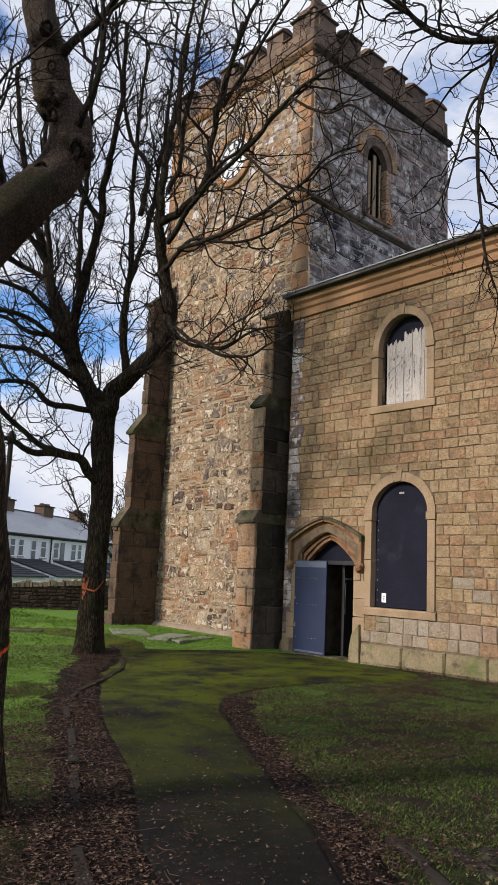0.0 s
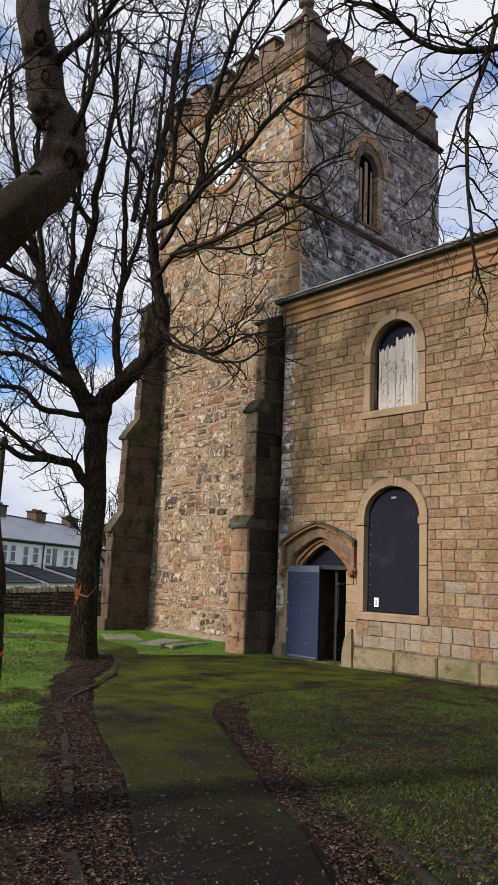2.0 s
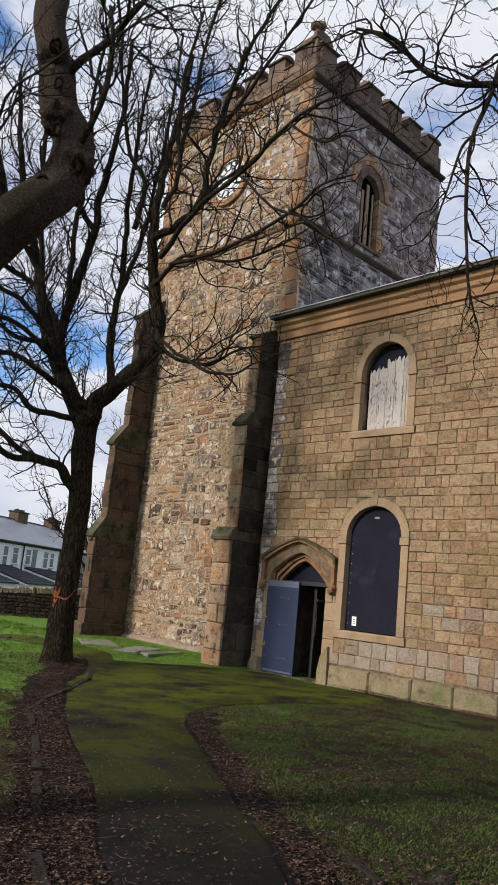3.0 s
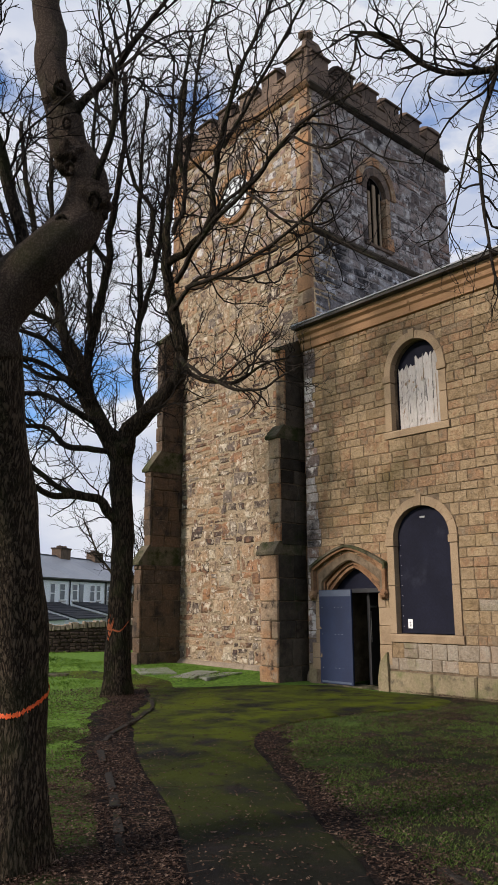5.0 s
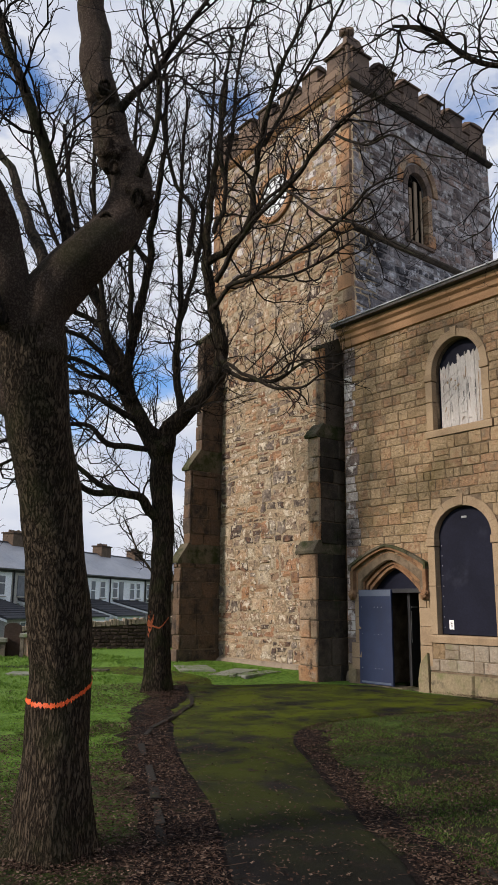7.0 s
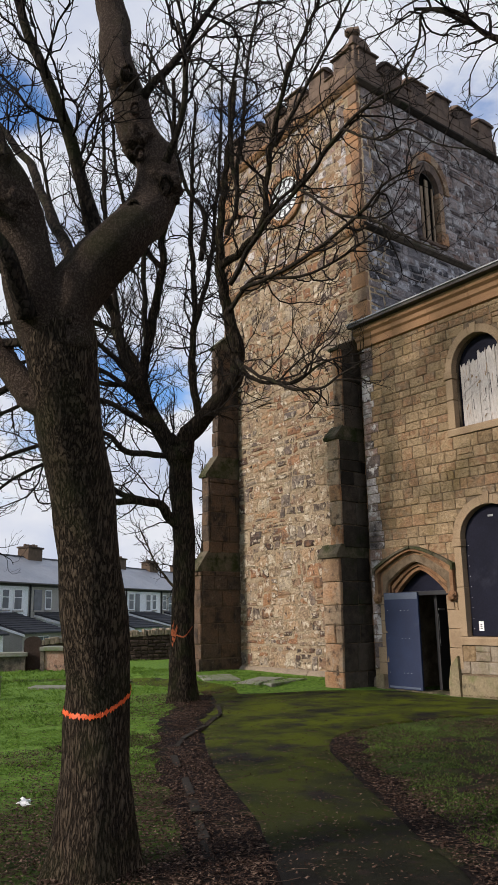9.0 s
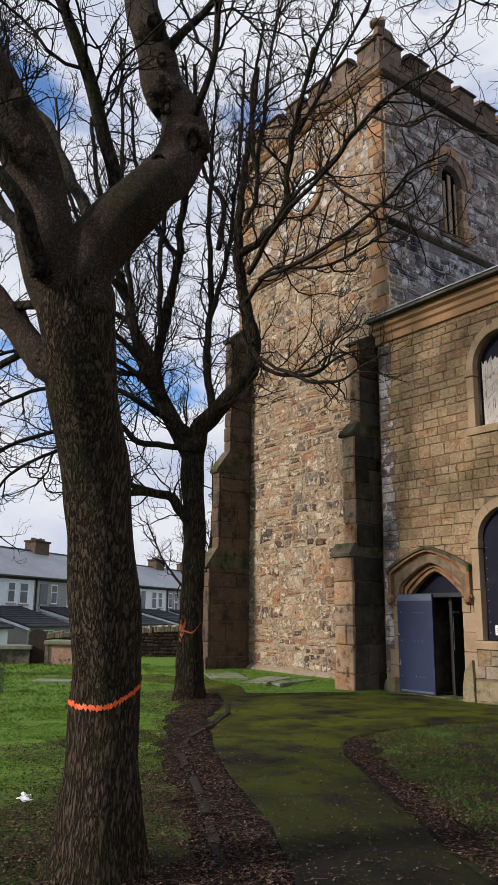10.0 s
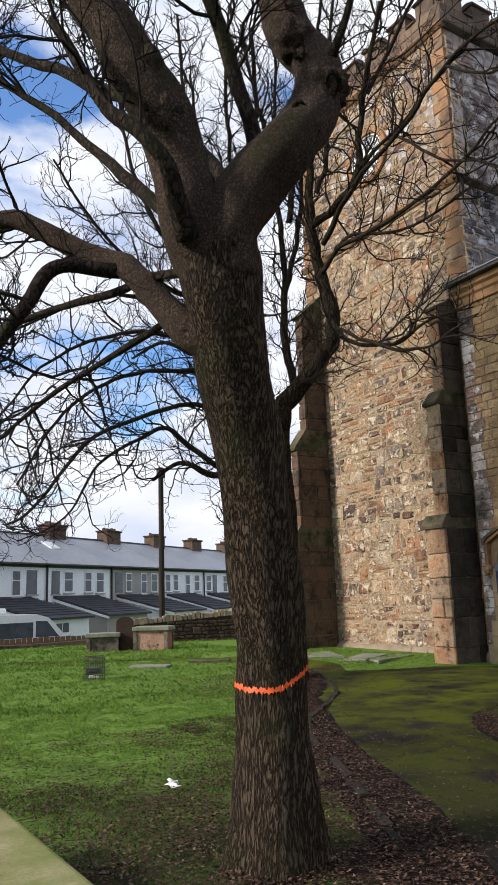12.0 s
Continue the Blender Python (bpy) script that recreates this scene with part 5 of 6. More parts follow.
# second tree, behind the path's bend
T2_TRUNK = [(7.57, 12.68, -0.07, 0.335), (7.57, 12.69, 0.51, 0.294), (7.58, 12.68, 1.70, 0.254), (7.59, 12.67, 3.03, 0.247), (7.54, 12.71, 3.93, 0.255), (7.53, 12.73, 4.63, 0.263), (7.54, 12.72, 5.04, 0.206)]
T2_LIMBS = [
    [(7.54, 12.71, 4.39, 0.205), (7.43, 12.81, 4.79, 0.206), (7.21, 13.01, 5.31, 0.178), (6.97, 13.23, 5.89, 0.162), (6.68, 13.50, 6.72, 0.128), (6.47, 13.68, 7.82, 0.100), (6.17, 13.95, 8.94, 0.078), (5.88, 14.21, 10.48, 0.061), (5.66, 14.42, 12.35, 0.043)],
    [(7.33, 13.04, 5.10, 0.139), (7.22, 13.41, 5.74, 0.124), (7.15, 13.61, 6.50, 0.113), (7.21, 13.42, 7.60, 0.102), (7.36, 13.29, 8.89, 0.091), (7.41, 13.23, 10.21, 0.074), (7.55, 13.11, 11.85, 0.056), (7.54, 13.12, 13.83, 0.045)],
    [(7.55, 12.71, 4.51, 0.205), (7.59, 12.67, 4.96, 0.206), (7.87, 12.42, 5.53, 0.179), (8.26, 12.06, 6.15, 0.163), (8.42, 11.92, 6.83, 0.146), (8.19, 11.99, 7.89, 0.123), (8.00, 11.90, 8.67, 0.105), (7.89, 11.72, 9.83, 0.082), (7.95, 11.54, 11.05, 0.065), (7.95, 11.26, 12.75, 0.047)],
    [(7.99, 11.90, 8.73, 0.085), (8.04, 11.18, 8.82, 0.077), (8.02, 10.52, 9.12, 0.071), (7.92, 10.21, 10.02, 0.055), (7.84, 9.88, 10.72, 0.042), (7.87, 9.44, 11.95, 0.032)],
    [(8.35, 11.84, 6.68, 0.058), (8.26, 11.26, 6.17, 0.045), (8.57, 10.43, 5.88, 0.033), (8.91, 9.86, 6.22, 0.024), (9.25, 9.14, 6.27, 0.013)],
    [(8.15, 11.89, 7.73, 0.054), (8.19, 11.04, 8.17, 0.038), (8.54, 10.05, 7.92, 0.030), (8.89, 9.19, 8.12, 0.023), (9.14, 8.57, 8.45, 0.013)],
    [(8.02, 10.52, 9.12, 0.045), (8.12, 10.03, 9.44, 0.037), (8.30, 9.60, 9.70, 0.030), (8.54, 9.11, 10.18, 0.023), (8.93, 8.48, 10.84, 0.013)],
    [(7.56, 12.70, 3.19, 0.124), (7.29, 12.67, 3.46, 0.106), (6.96, 12.70, 3.72, 0.088), (6.25, 13.07, 3.78, 0.065), (5.67, 13.33, 3.99, 0.043), (5.21, 13.47, 3.67, 0.026)],
    [(7.19, 13.17, 5.57, 0.104), (7.04, 13.71, 6.86, 0.084), (6.72, 14.13, 7.64, 0.073), (6.38, 14.71, 8.08, 0.062), (5.68, 15.61, 8.64, 0.044)],
    [(7.83, 12.45, 5.41, 0.086), (7.89, 12.80, 6.27, 0.083), (7.93, 12.90, 7.17, 0.078), (7.97, 12.86, 8.07, 0.067), (7.91, 12.91, 9.63, 0.056), (7.92, 12.91, 11.25, 0.044), (7.98, 12.86, 13.22, 0.032)],
    [(6.99, 13.08, 5.75, 0.075), (6.65, 13.11, 6.15, 0.068), (6.18, 13.41, 6.21, 0.051), (5.65, 13.89, 6.53, 0.040), (5.17, 14.33, 6.26, 0.023)],
    [(7.38, 13.26, 8.96, 0.067), (6.89, 13.44, 9.68, 0.055), (6.43, 13.58, 10.99, 0.043), (6.23, 13.63, 12.66, 0.031)],
    [(7.96, 12.60, 9.15, 0.061), (7.91, 12.38, 10.09, 0.054), (7.55, 12.57, 10.73, 0.048), (7.27, 12.69, 11.92, 0.037), (7.03, 12.77, 13.61, 0.031)],
    [(7.21, 13.01, 5.31, 0.070), (6.36, 12.75, 5.45, 0.060), (5.76, 12.97, 5.72, 0.050), (4.33, 13.19, 5.41, 0.038), (3.37, 13.41, 4.61, 0.028), (2.77, 13.63, 3.48, 0.018)],
    [(7.43, 12.81, 4.75, 0.070), (6.40, 12.85, 4.75, 0.060), (5.80, 13.07, 5.09, 0.050), (4.05, 13.29, 4.36, 0.038), (3.01, 13.51, 3.08, 0.028), (2.60, 13.73, 2.80, 0.018)],
    [(6.99, 13.20, 5.85, 0.070), (6.50, 12.95, 5.95, 0.058), (5.94, 13.17, 6.42, 0.050), (4.52, 13.39, 6.38, 0.038), (3.27, 13.61, 5.72, 0.028), (2.47, 13.83, 4.65, 0.018)],
    [(6.80, 13.40, 6.40, 0.070), (6.57, 13.15, 6.50, 0.058), (5.95, 13.27, 6.92, 0.050), (4.39, 13.49, 7.17, 0.038), (3.18, 13.71, 6.58, 0.028), (2.45, 13.93, 6.11, 0.018)],
    [(6.96, 12.70, 3.72, 0.065), (6.30, 13.05, 3.95, 0.058), (5.47, 13.37, 4.63, 0.050), (4.96, 13.59, 4.42, 0.038), (4.27, 13.81, 3.96, 0.028), (3.75, 14.03, 3.01, 0.018), (2.96, 14.25, 2.58, 0.012)],
    [(7.98, 11.64, 9.33, 0.064), (8.01, 11.35, 9.98, 0.052), (7.83, 11.24, 10.86, 0.046), (7.74, 11.18, 12.07, 0.035), (7.86, 10.94, 13.58, 0.029)],
    [(6.68, 13.50, 6.72, 0.070), (6.25, 13.30, 8.20, 0.060), (5.95, 13.20, 9.80, 0.050), (5.80, 13.10, 11.50, 0.040), (5.60, 13.00, 13.40, 0.028)],
    [(7.18, 13.50, 7.00, 0.070), (6.90, 13.25, 8.40, 0.058), (6.82, 13.00, 10.20, 0.048), (6.70, 12.90, 12.00, 0.038), (6.76, 12.80, 14.00, 0.026)],
    [(7.95, 12.88, 7.60, 0.060), (8.15, 12.60, 8.90, 0.052), (8.22, 12.40, 10.40, 0.042), (8.30, 12.30, 12.20, 0.034), (8.28, 12.20, 14.00, 0.024)],
    [(6.47, 13.68, 7.82, 0.060), (5.60, 13.90, 9.00, 0.050), (5.00, 14.00, 10.40, 0.040), (4.70, 14.10, 12.20, 0.028)],
    [(6.38, 14.71, 8.08, 0.050), (5.40, 14.60, 8.40, 0.042), (4.40, 14.60, 9.20, 0.034), (3.60, 14.70, 10.40, 0.024)],
    [(8.00, 10.08, 10.54, 0.040), (8.00, 9.32, 11.12, 0.034), (8.10, 8.48, 12.00, 0.028), (8.20, 7.68, 12.84, 0.022), (8.20, 7.12, 13.37, 0.014)],
    [(7.95, 11.32, 10.23, 0.045), (8.00, 11.13, 11.34, 0.040), (8.00, 10.93, 12.86, 0.034), (8.00, 10.41, 14.18, 0.026), (8.00, 10.05, 15.17, 0.016)],
    [(7.95, 10.02, 10.62, 0.050), (8.00, 9.66, 11.82, 0.042), (8.00, 8.99, 12.54, 0.034), (8.00, 8.44, 13.15, 0.026), (8.00, 8.04, 13.98, 0.016)],
    [(8.00, 11.57, 8.21, 0.060), (8.00, 10.46, 8.99, 0.050), (8.05, 9.24, 9.43, 0.042), (8.10, 8.30, 9.97, 0.034), (8.20, 7.53, 10.14, 0.026), (8.30, 6.63, 10.07, 0.014)],
    [(8.00, 11.26, 7.97, 0.050), (8.10, 9.99, 7.93, 0.042), (8.20, 9.02, 8.07, 0.035), (8.30, 8.14, 8.37, 0.028), (8.40, 7.65, 8.68, 0.022), (8.50, 6.99, 8.70, 0.012)],
    [(8.05, 9.39, 9.30, 0.030), (8.20, 8.68, 8.53, 0.026), (8.30, 8.00, 8.14, 0.022), (8.40, 7.30, 7.54, 0.017), (8.50, 6.78, 7.12, 0.010)],
    [(8.20, 11.43, 6.43, 0.040), (8.30, 10.38, 5.79, 0.034), (8.40, 9.52, 5.52, 0.027), (8.50, 9.04, 5.68, 0.020), (8.60, 8.51, 5.81, 0.010)],
    [(8.10, 8.30, 9.97, 0.026), (8.20, 7.56, 9.36, 0.022), (8.30, 7.03, 9.32, 0.018), (8.40, 6.51, 8.78, 0.014), (8.50, 6.03, 8.48, 0.009)],
]
tree_path = tree("tree", "bare deciduous tree with a faded orange mark beside the path", T2_TRUNK, T2_LIMBS,
     [(0.23, 1.6, 0.019, 0.08, 0.12), (0.18, 0.72, 0.0095, 0.12, 0.08), (0.17, 0.22, 0.0060, 0.20, 0.15)], 11, None, 0.03, M["dark_bark"], 0.86, None, 9.0, 5)
# third tree: its trunk stands beside the nave, its boughs reach over the path
T3_TRUNK = [(8.3, 0.6, -0.1, 0.30), (8.25, 0.62, 1.5, 0.25), (8.1, 0.75, 3.5, 0.22), (7.9, 0.9, 5.6, 0.17)]
T3_LIMBS = [
    [(7.95, 0.85, 5.2, 0.13), (7.3, 1.4, 6.2, 0.10), (6.69, 1.91, 6.64, 0.075), (6.10, 2.46, 6.97, 0.056), (5.62, 2.89, 6.82, 0.043), (5.29, 3.20, 6.75, 0.034), (5.07, 3.40, 6.86, 0.029), (4.85, 3.60, 7.14, 0.024), (4.57, 3.86, 7.24, 0.017)],
    [(6.4, 2.2, 6.85, 0.045), (5.95, 2.6, 7.25, 0.036), (5.70, 2.82, 7.2, 0.032), (5.57, 2.94, 6.63, 0.030), (5.44, 3.06, 6.06, 0.025), (5.44, 3.06, 5.34, 0.020), (5.47, 3.03, 4.67, 0.015), (5.54, 2.97, 4.30, 0.010)],
    [(4.95, 3.5, 7.0, 0.02), (4.64, 3.79, 7.2, 0.018), (4.58, 3.85, 6.87, 0.015), (4.46, 3.96, 6.56, 0.011), (4.18, 4.22, 6.31, 0.007)],
    [(5.46, 3.04, 6.2, 0.02), (5.38, 3.12, 6.04, 0.016), (5.29, 3.20, 5.56, 0.012), (5.17, 3.31, 5.10, 0.009), (4.98, 3.48, 4.92, 0.006)],
    [(7.9, 0.9, 5.4, 0.10), (7.4, 1.7, 7.0, 0.07), (6.6, 2.5, 8.0, 0.045), (5.8, 3.1, 8.4, 0.03), (5.0, 3.8, 8.3, 0.016)],
]
tree("tree", "bare tree whose dark boughs hang over the path", T3_TRUNK, T3_LIMBS,
     [(0.19, 0.95, 0.013, -0.02, 0.25), (0.14, 0.40, 0.0070, 0.08, 0.1), (0.12, 0.12, 0.0045, 0.15, 0.2)], 23, None, 0.08, M["dark_bark"], 0.72)
# small far tree beyond the tower
tree("tree", "small bare tree far beyond the boundary wall", [(18.90, 29.80, -1.6, 0.2), (18.90, 29.80, 1.0, 0.16), (19.00, 29.70, 3.0, 0.12)],
     [[(18.95, 29.75, 2.4, 0.10), (18.40, 30.10, 4.5, 0.07), (18.00, 30.30, 7.5, 0.03)], [(19.00, 29.70, 2.6, 0.10), (19.30, 29.40, 5, 0.07), (19.20, 29.30, 8.6, 0.03)], [(19.00, 29.70, 2.8, 0.08), (20.00, 29.10, 4.6, 0.05), (20.80, 28.70, 7.0, 0.03)], [(18.90, 29.80, 2.0, 0.08), (17.60, 30.40, 3.6, 0.05), (16.70, 30.90, 5.6, 0.03)]],
     [(0.35, 1.8, 0.03, 0.12, 0.1), (0.25, 0.8, 0.016, 0.05, 0.1), (0.25, 0.35, 0.01, 0.03, 0.1)], 31, None, 0.05)


def spray_band(owner, trunk, z0, start, turn, thick, mat, label, waves, slim=1.0):
    """A ragged band of paint wrapped on the bark."""
    p, r = smooth_line(trunk, 30)
    r = [q * slim for q in r]
    skin = [c for c in owner.children if c.name.startswith("trunk")][0].data
    flat = np.empty(len(skin.vertices) * 3)
    skin.vertices.foreach_get("co", flat)
    flat = flat.reshape(-1, 3)
    axis = np.array([min(p, key=lambda q: abs(q.z - z)) for z in flat[:, 2]])
    ang, dist = np.arctan2(flat[:, 1] - axis[:, 1], flat[:, 0] - axis[:, 0]), np.hypot(flat[:, 0] - axis[:, 0], flat[:, 1] - axis[:, 1])
    vs, fs = [], []
    n = 360
    for k in range(n + 1):
        f = k / n
        a = radians(start + turn * f)
        zc = z0 + waves[0] * math.sin(f * waves[1] + 0.6) + 0.36 * max(0, f - 0.56) + 0.016 * noise.noise((f * 30, 3, 0)) + 0.010 * noise.noise((f * 90, 5, 0))
        i = min(range(len(p)), key=lambda q: abs(p[q].z - zc))
        h = thick * (0.8 + 0.75 * noise.noise((f * 70, 0, 0)) + 0.4 * noise.noise((f * 190, 6, 0))) * min(1, f * 25, (1 - f) * 25)
        for z in (zc - h * (0.8 + 0.6 * noise.noise((f * 120, 8, 0))), zc, zc + h * (0.8 + 0.6 * noise.noise((f * 100, 4, 0)))):
            d = Vector((math.cos(a), math.sin(a), 0))
            turned = np.abs((ang - a + np.pi) % (2 * np.pi) - np.pi)
            gap = (turned * 0.22) ** 2 + (flat[:, 2] - z) ** 2
            near = np.argsort(gap)[:4]
            share = 1 / (gap[near] + 1e-5)
            w = float((dist[near] * share).sum() / share.sum()) + 0.006
            vs.append((p[i].x + d.x * w, p[i].y + d.y * w, z))
    for k in range(n):
        for s in (0, 1):
            q = 3 * k + s
            fs.append((q, q + 3, q + 4, q + 1))
    me = mesh_of("paint", vs, fs, True)
    return part("paint_band", me, mat, owner, label)


spray_band(tree_near, T1_TRUNK, 1.01, 95, 275, 0.022, M["orange"], "ragged bright orange spray paint band on tree bark", (0.018, 9.0))
spray_band(tree_path, T2_TRUNK, 1.22, 175, 120, 0.022, M["orange_old"], "faded orange spray paint band on tree bark", (0.02, 7.0), 0.86)
for z, a, turn, h in ((1.30, 176, 34, 0.035), (1.14, 180, 26, 0.045), (1.05, 178, 16, 0.035), (1.38, 178, 14, 0.03), (1.24, 172, 40, 0.05)):
    spray_band(tree_path, T2_TRUNK, z, a, turn, h, M["orange_old"], "splash of faded orange paint", (0.03, 5.0), 0.86)


def burl(owner, x, y, z, size, mat, seed):
    """A lump of callus bark on a bough."""
    bm = bmesh.new()
    bmesh.ops.create_icosphere(bm, subdivisions=3, radius=size)
    for v in bm.verts:
        v.co += v.normal * size * 0.55 * noise.noise(v.co * (2.2 / size) + Vector((seed, 0, 0)))
    for f in bm.faces:
        f.smooth = True
    part("burl", bm, mat, owner, at=Matrix.Translation((x, y, z)))


def knot(owner, x, y, z, size, mat, out):
    """A healed ring where a branch was lost, with a dark hollow."""
    bm = bmesh.new()
    n, m = 20, 8
    face = (Vector((-0.35, -0.2, 1.5)) - Vector((x, y, z))).normalized()
    vs = [[bm.verts.new(((size + 0.35 * size * math.cos(2 * math.pi * j / m)) * math.cos(2 * math.pi * i / n) * 0.75, (size + 0.35 * size * math.cos(2 * math.pi * j / m)) * math.sin(2 * math.pi * i / n), 0.35 * size * math.sin(2 * math.pi * j / m))) for j in range(m)] for i in range(n)]
    for i in range(n):
        for j in range(m):
            f = bm.faces.new((vs[i][j], vs[(i + 1) % n][j], vs[(i + 1) % n][(j + 1) % m], vs[i][(j + 1) % m]))
            f.smooth = True
    for v in bm.verts:
        v.co += v.co.normalized() * 0.2 * size * noise.noise(v.co * 40)
    part("knot", bm, mat, owner, at=Matrix.Translation(Vector((x, y, z)) + face * out) @ face.to_track_quat("Z", "Y").to_matrix().to_4x4())


burl(tree_near, 1.84, 3.86, 4.36, 0.105, M["smooth_bark"], 1)
burl(tree_near, 1.85, 3.92, 4.48, 0.09, M["smooth_bark"], 3)
burl(tree_near, 1.66, 3.93, 4.08, 0.12, M["smooth_bark"], 5)
burl(tree_near, 1.72, 4.02, 4.72, 0.11, M["smooth_bark"], 8)
burl(tree_near, 1.66, 4.12, 5.22, 0.10, M["smooth_bark"], 12)
burl(tree_near, 1.50, 4.05, 3.80, 0.12, M["smooth_bark"], 9)
burl(tree_near, 1.36, 4.28, 3.46, 0.16, M["bark"], 6)
burl(tree_near, 0.97, 4.24, 4.12, 0.13, M["smooth_bark"], 15)
burl(tree_near, 0.86, 4.26, 4.36, 0.12, M["smooth_bark"], 17)
burl(tree_near, 1.28, 4.55, 3.02, 0.10, M["smooth_bark"], 19)
burl(tree_near, 1.12, 4.76, 3.33, 0.09, M["smooth_bark"], 21)
knot(tree_near, 1.62, 3.90, 4.15, 0.045, M["dark_bark"], 0.05)
knot(tree_near, 1.63, 4.05, 5.25, 0.045, M["dark_bark"], 0.06)
knot(tree_near, 1.70, 3.98, 4.62, 0.038, M["smooth_bark"], 0.09)
knot(tree_near, 1.82, 3.84, 4.36, 0.05, M["dark_bark"], 0.07)
knot(tree_near, 1.68, 4.02, 4.98, 0.035, M["smooth_bark"], 0.07)
for k, (dx, dy, z, w) in enumerate(((-0.05, -0.10, 4.75, 0.20), (0.12, 0.02, 4.95, 0.17), (-0.12, 0.05, 5.0, 0.16), (0.03, -0.12, 5.2, 0.14), (0.10, -0.05, 3.3, 0.15))):
    burl(tree_path, 7.54 + dx, 12.72 + dy, z, w, M["dark_bark"], 10 + k)


# ---- churchyard: kerbs, slabs, tombs, boundary wall ----
def kerb_run(line, length, label, gone):
    pts = along(line, 200)
    s = np.r_[0, np.cumsum(np.hypot(*np.diff(pts, axis=0).T))]
    k = thing("kerb", label, "kerb", kind="structure")
    t = 0.0
    while t < s[-1] - 0.2:
        ln = random.uniform(*length)
        a = np.array([np.interp(t, s, pts[:, 0]), np.interp(t, s, pts[:, 1])])
        b = np.array([np.interp(t + ln, s, pts[:, 0]), np.interp(t + ln, s, pts[:, 1])])
        m = (a + b) / 2
        d = b - a
        at = pose(m[0], m[1], ground_height(*m), random.uniform(-4, 4), random.uniform(-2, 2), math.degrees(math.atan2(d[1], d[0])))
        half = np.hypot(*d) / 2 - 0.012
        if random.random() > gone:
            part("kerb_stone", boxed((-half, -0.04, -0.12), (half, 0.035, random.uniform(0.034, 0.058)), 0.012, 0.014), M["kerb"], k, at=at)
        t += ln


kerb_run([(1.9, 3.1), (2.29, 3.97), (2.88, 5.0), (3.5, 6.09), (4.54, 8.12), (5.4, 9.15), (6.1, 9.66), (7.0, 10.6), (7.72, 11.75), (7.95, 12.3)], (0.4, 0.85), "old stone kerb edging the path, half buried", 0.25)
kerb_run([(3.2, 1.6), (3.7, 2.25), (4.02, 2.9), (4.59, 3.54)], (0.4, 0.7), "broken stone kerb edging the lawn", 0.35)


def rock(x, y, size, seed, mat, turn):
    """A half-buried worn stone."""
    bm = bmesh.new()
    bmesh.ops.create_icosphere(bm, subdivisions=3, radius=1.0)
    for v in bm.verts:
        v.co *= 1 + 0.28 * noise.noise(v.co * 1.3 + Vector((seed, 0, 0))) + 0.10 * noise.noise(v.co * 4 + Vector((0, seed, 0)))
        v.co = Vector((v.co.x * size[0], v.co.y * size[1], max(v.co.z, -0.6) * size[2]))
    for f in bm.faces:
        f.smooth = True
    t = thing("stone", "half-buried mossy stone at the lawn's broken edge", "stone", (x, y, ground_height(x, y)), group="stones at the lawn edge", turn=turn)
    part("boulder", bm, mat, t)


for x, y, size, seed, turn in ((4.20, 2.72, (0.15, 0.04, 0.025), 2, 62), (4.17, 2.45, (0.19, 0.07, 0.035), 5, 58), (4.36, 2.36, (0.13, 0.08, 0.035), 8, 20), (4.10, 2.25, (0.14, 0.05, 0.04), 11, 65)):
    rock(x, y, size, seed, M["kerb"], turn)


def rough_slab(bm, lo, hi):
    box(bm, lo, hi, 0.015, 0.012)
    return bm


def ledger(x, y, z, length, width, turn, label, mat="slab", thick=0.09):
    t = thing("grave_slab", label, "grave slab", (x, y, z), group="flat grave slabs", turn=turn)
    part("slab", rough_slab(bmesh.new(), (-length / 2, -width / 2, -0.1), (length / 2, width / 2, thick)), M[mat], t)


ledger(10.25, 15.35, 0.105, 1.75, 0.85, 62, "flat grey grave slab set in grass beside the tower", thick=0.05)
ledger(10.45, 14.0, 0.105, 1.55, 0.62, 30, "flat mossy grave slab set in grass beside the tower", thick=0.045)
ledger(10.75, 13.55, 0.115, 1.35, 0.40, 14, "narrow flat grave slab half covered by grass", thick=0.03)
ledger(6.9, 17.3, 0.0, 0.9, 0.5, -40, "flat grave slab sunk in the lawn", thick=0.05)
ledger(8.5, 17.4, 0.0, 1.0, 0.4, -35, "flat dark grave slab sunk in the lawn", "mossy_stone", 0.05)
# low tomb at the path's edge
tomb = thing("table_tomb", "low tomb with a pale worn stone top", "tomb", (0, 0, 0))
part("base", boxed((-0.25, 3.2, -0.1), (0.52, 5.82, 0.26), 0.02, 0.01), M["sandstone"], tomb)
part("top_slab", boxed((-0.35, 3.1, 0.261), (0.62, 5.91, 0.35), 0.025, 0.008), M["tomb_top"], tomb, "pale worn top slab")


def chest_tomb(x, y, length, width, height, turn, end_mat, label, side_mat="tomb_stone"):
    t = thing("chest_tomb", label, "tomb", (x, y, ground_height(x, y) - 0.02), group="chest tombs", turn=turn)
    part("body", boxed((-length / 2, -width / 2, -0.1), (length / 2, width / 2, height), 0.02, 0.015), M[side_mat], t)
    for s in (-1, 1):
        part("end_panel", boxed((s * length / 2 - 0.02, -width / 2 + 0.06, 0.05), (s * length / 2 + 0.02, width / 2 - 0.06, height - 0.05), 0.01), M[end_mat], t)
        for q in (-1, 1):
            part("corner_post", boxed((s * length / 2 - 0.07, q * width / 2 - 0.05, -0.05), (s * length / 2 + 0.05, q * width / 2 + 0.05, height - 0.002), 0.012), M["tomb_stone"], t)
    part("lid", boxed((-length / 2 - 0.10, -width / 2 - 0.10, height), (length / 2 + 0.10, width / 2 + 0.10, height + 0.11), 0.025, 0.01), M["slab"], t, "worn lid slab")


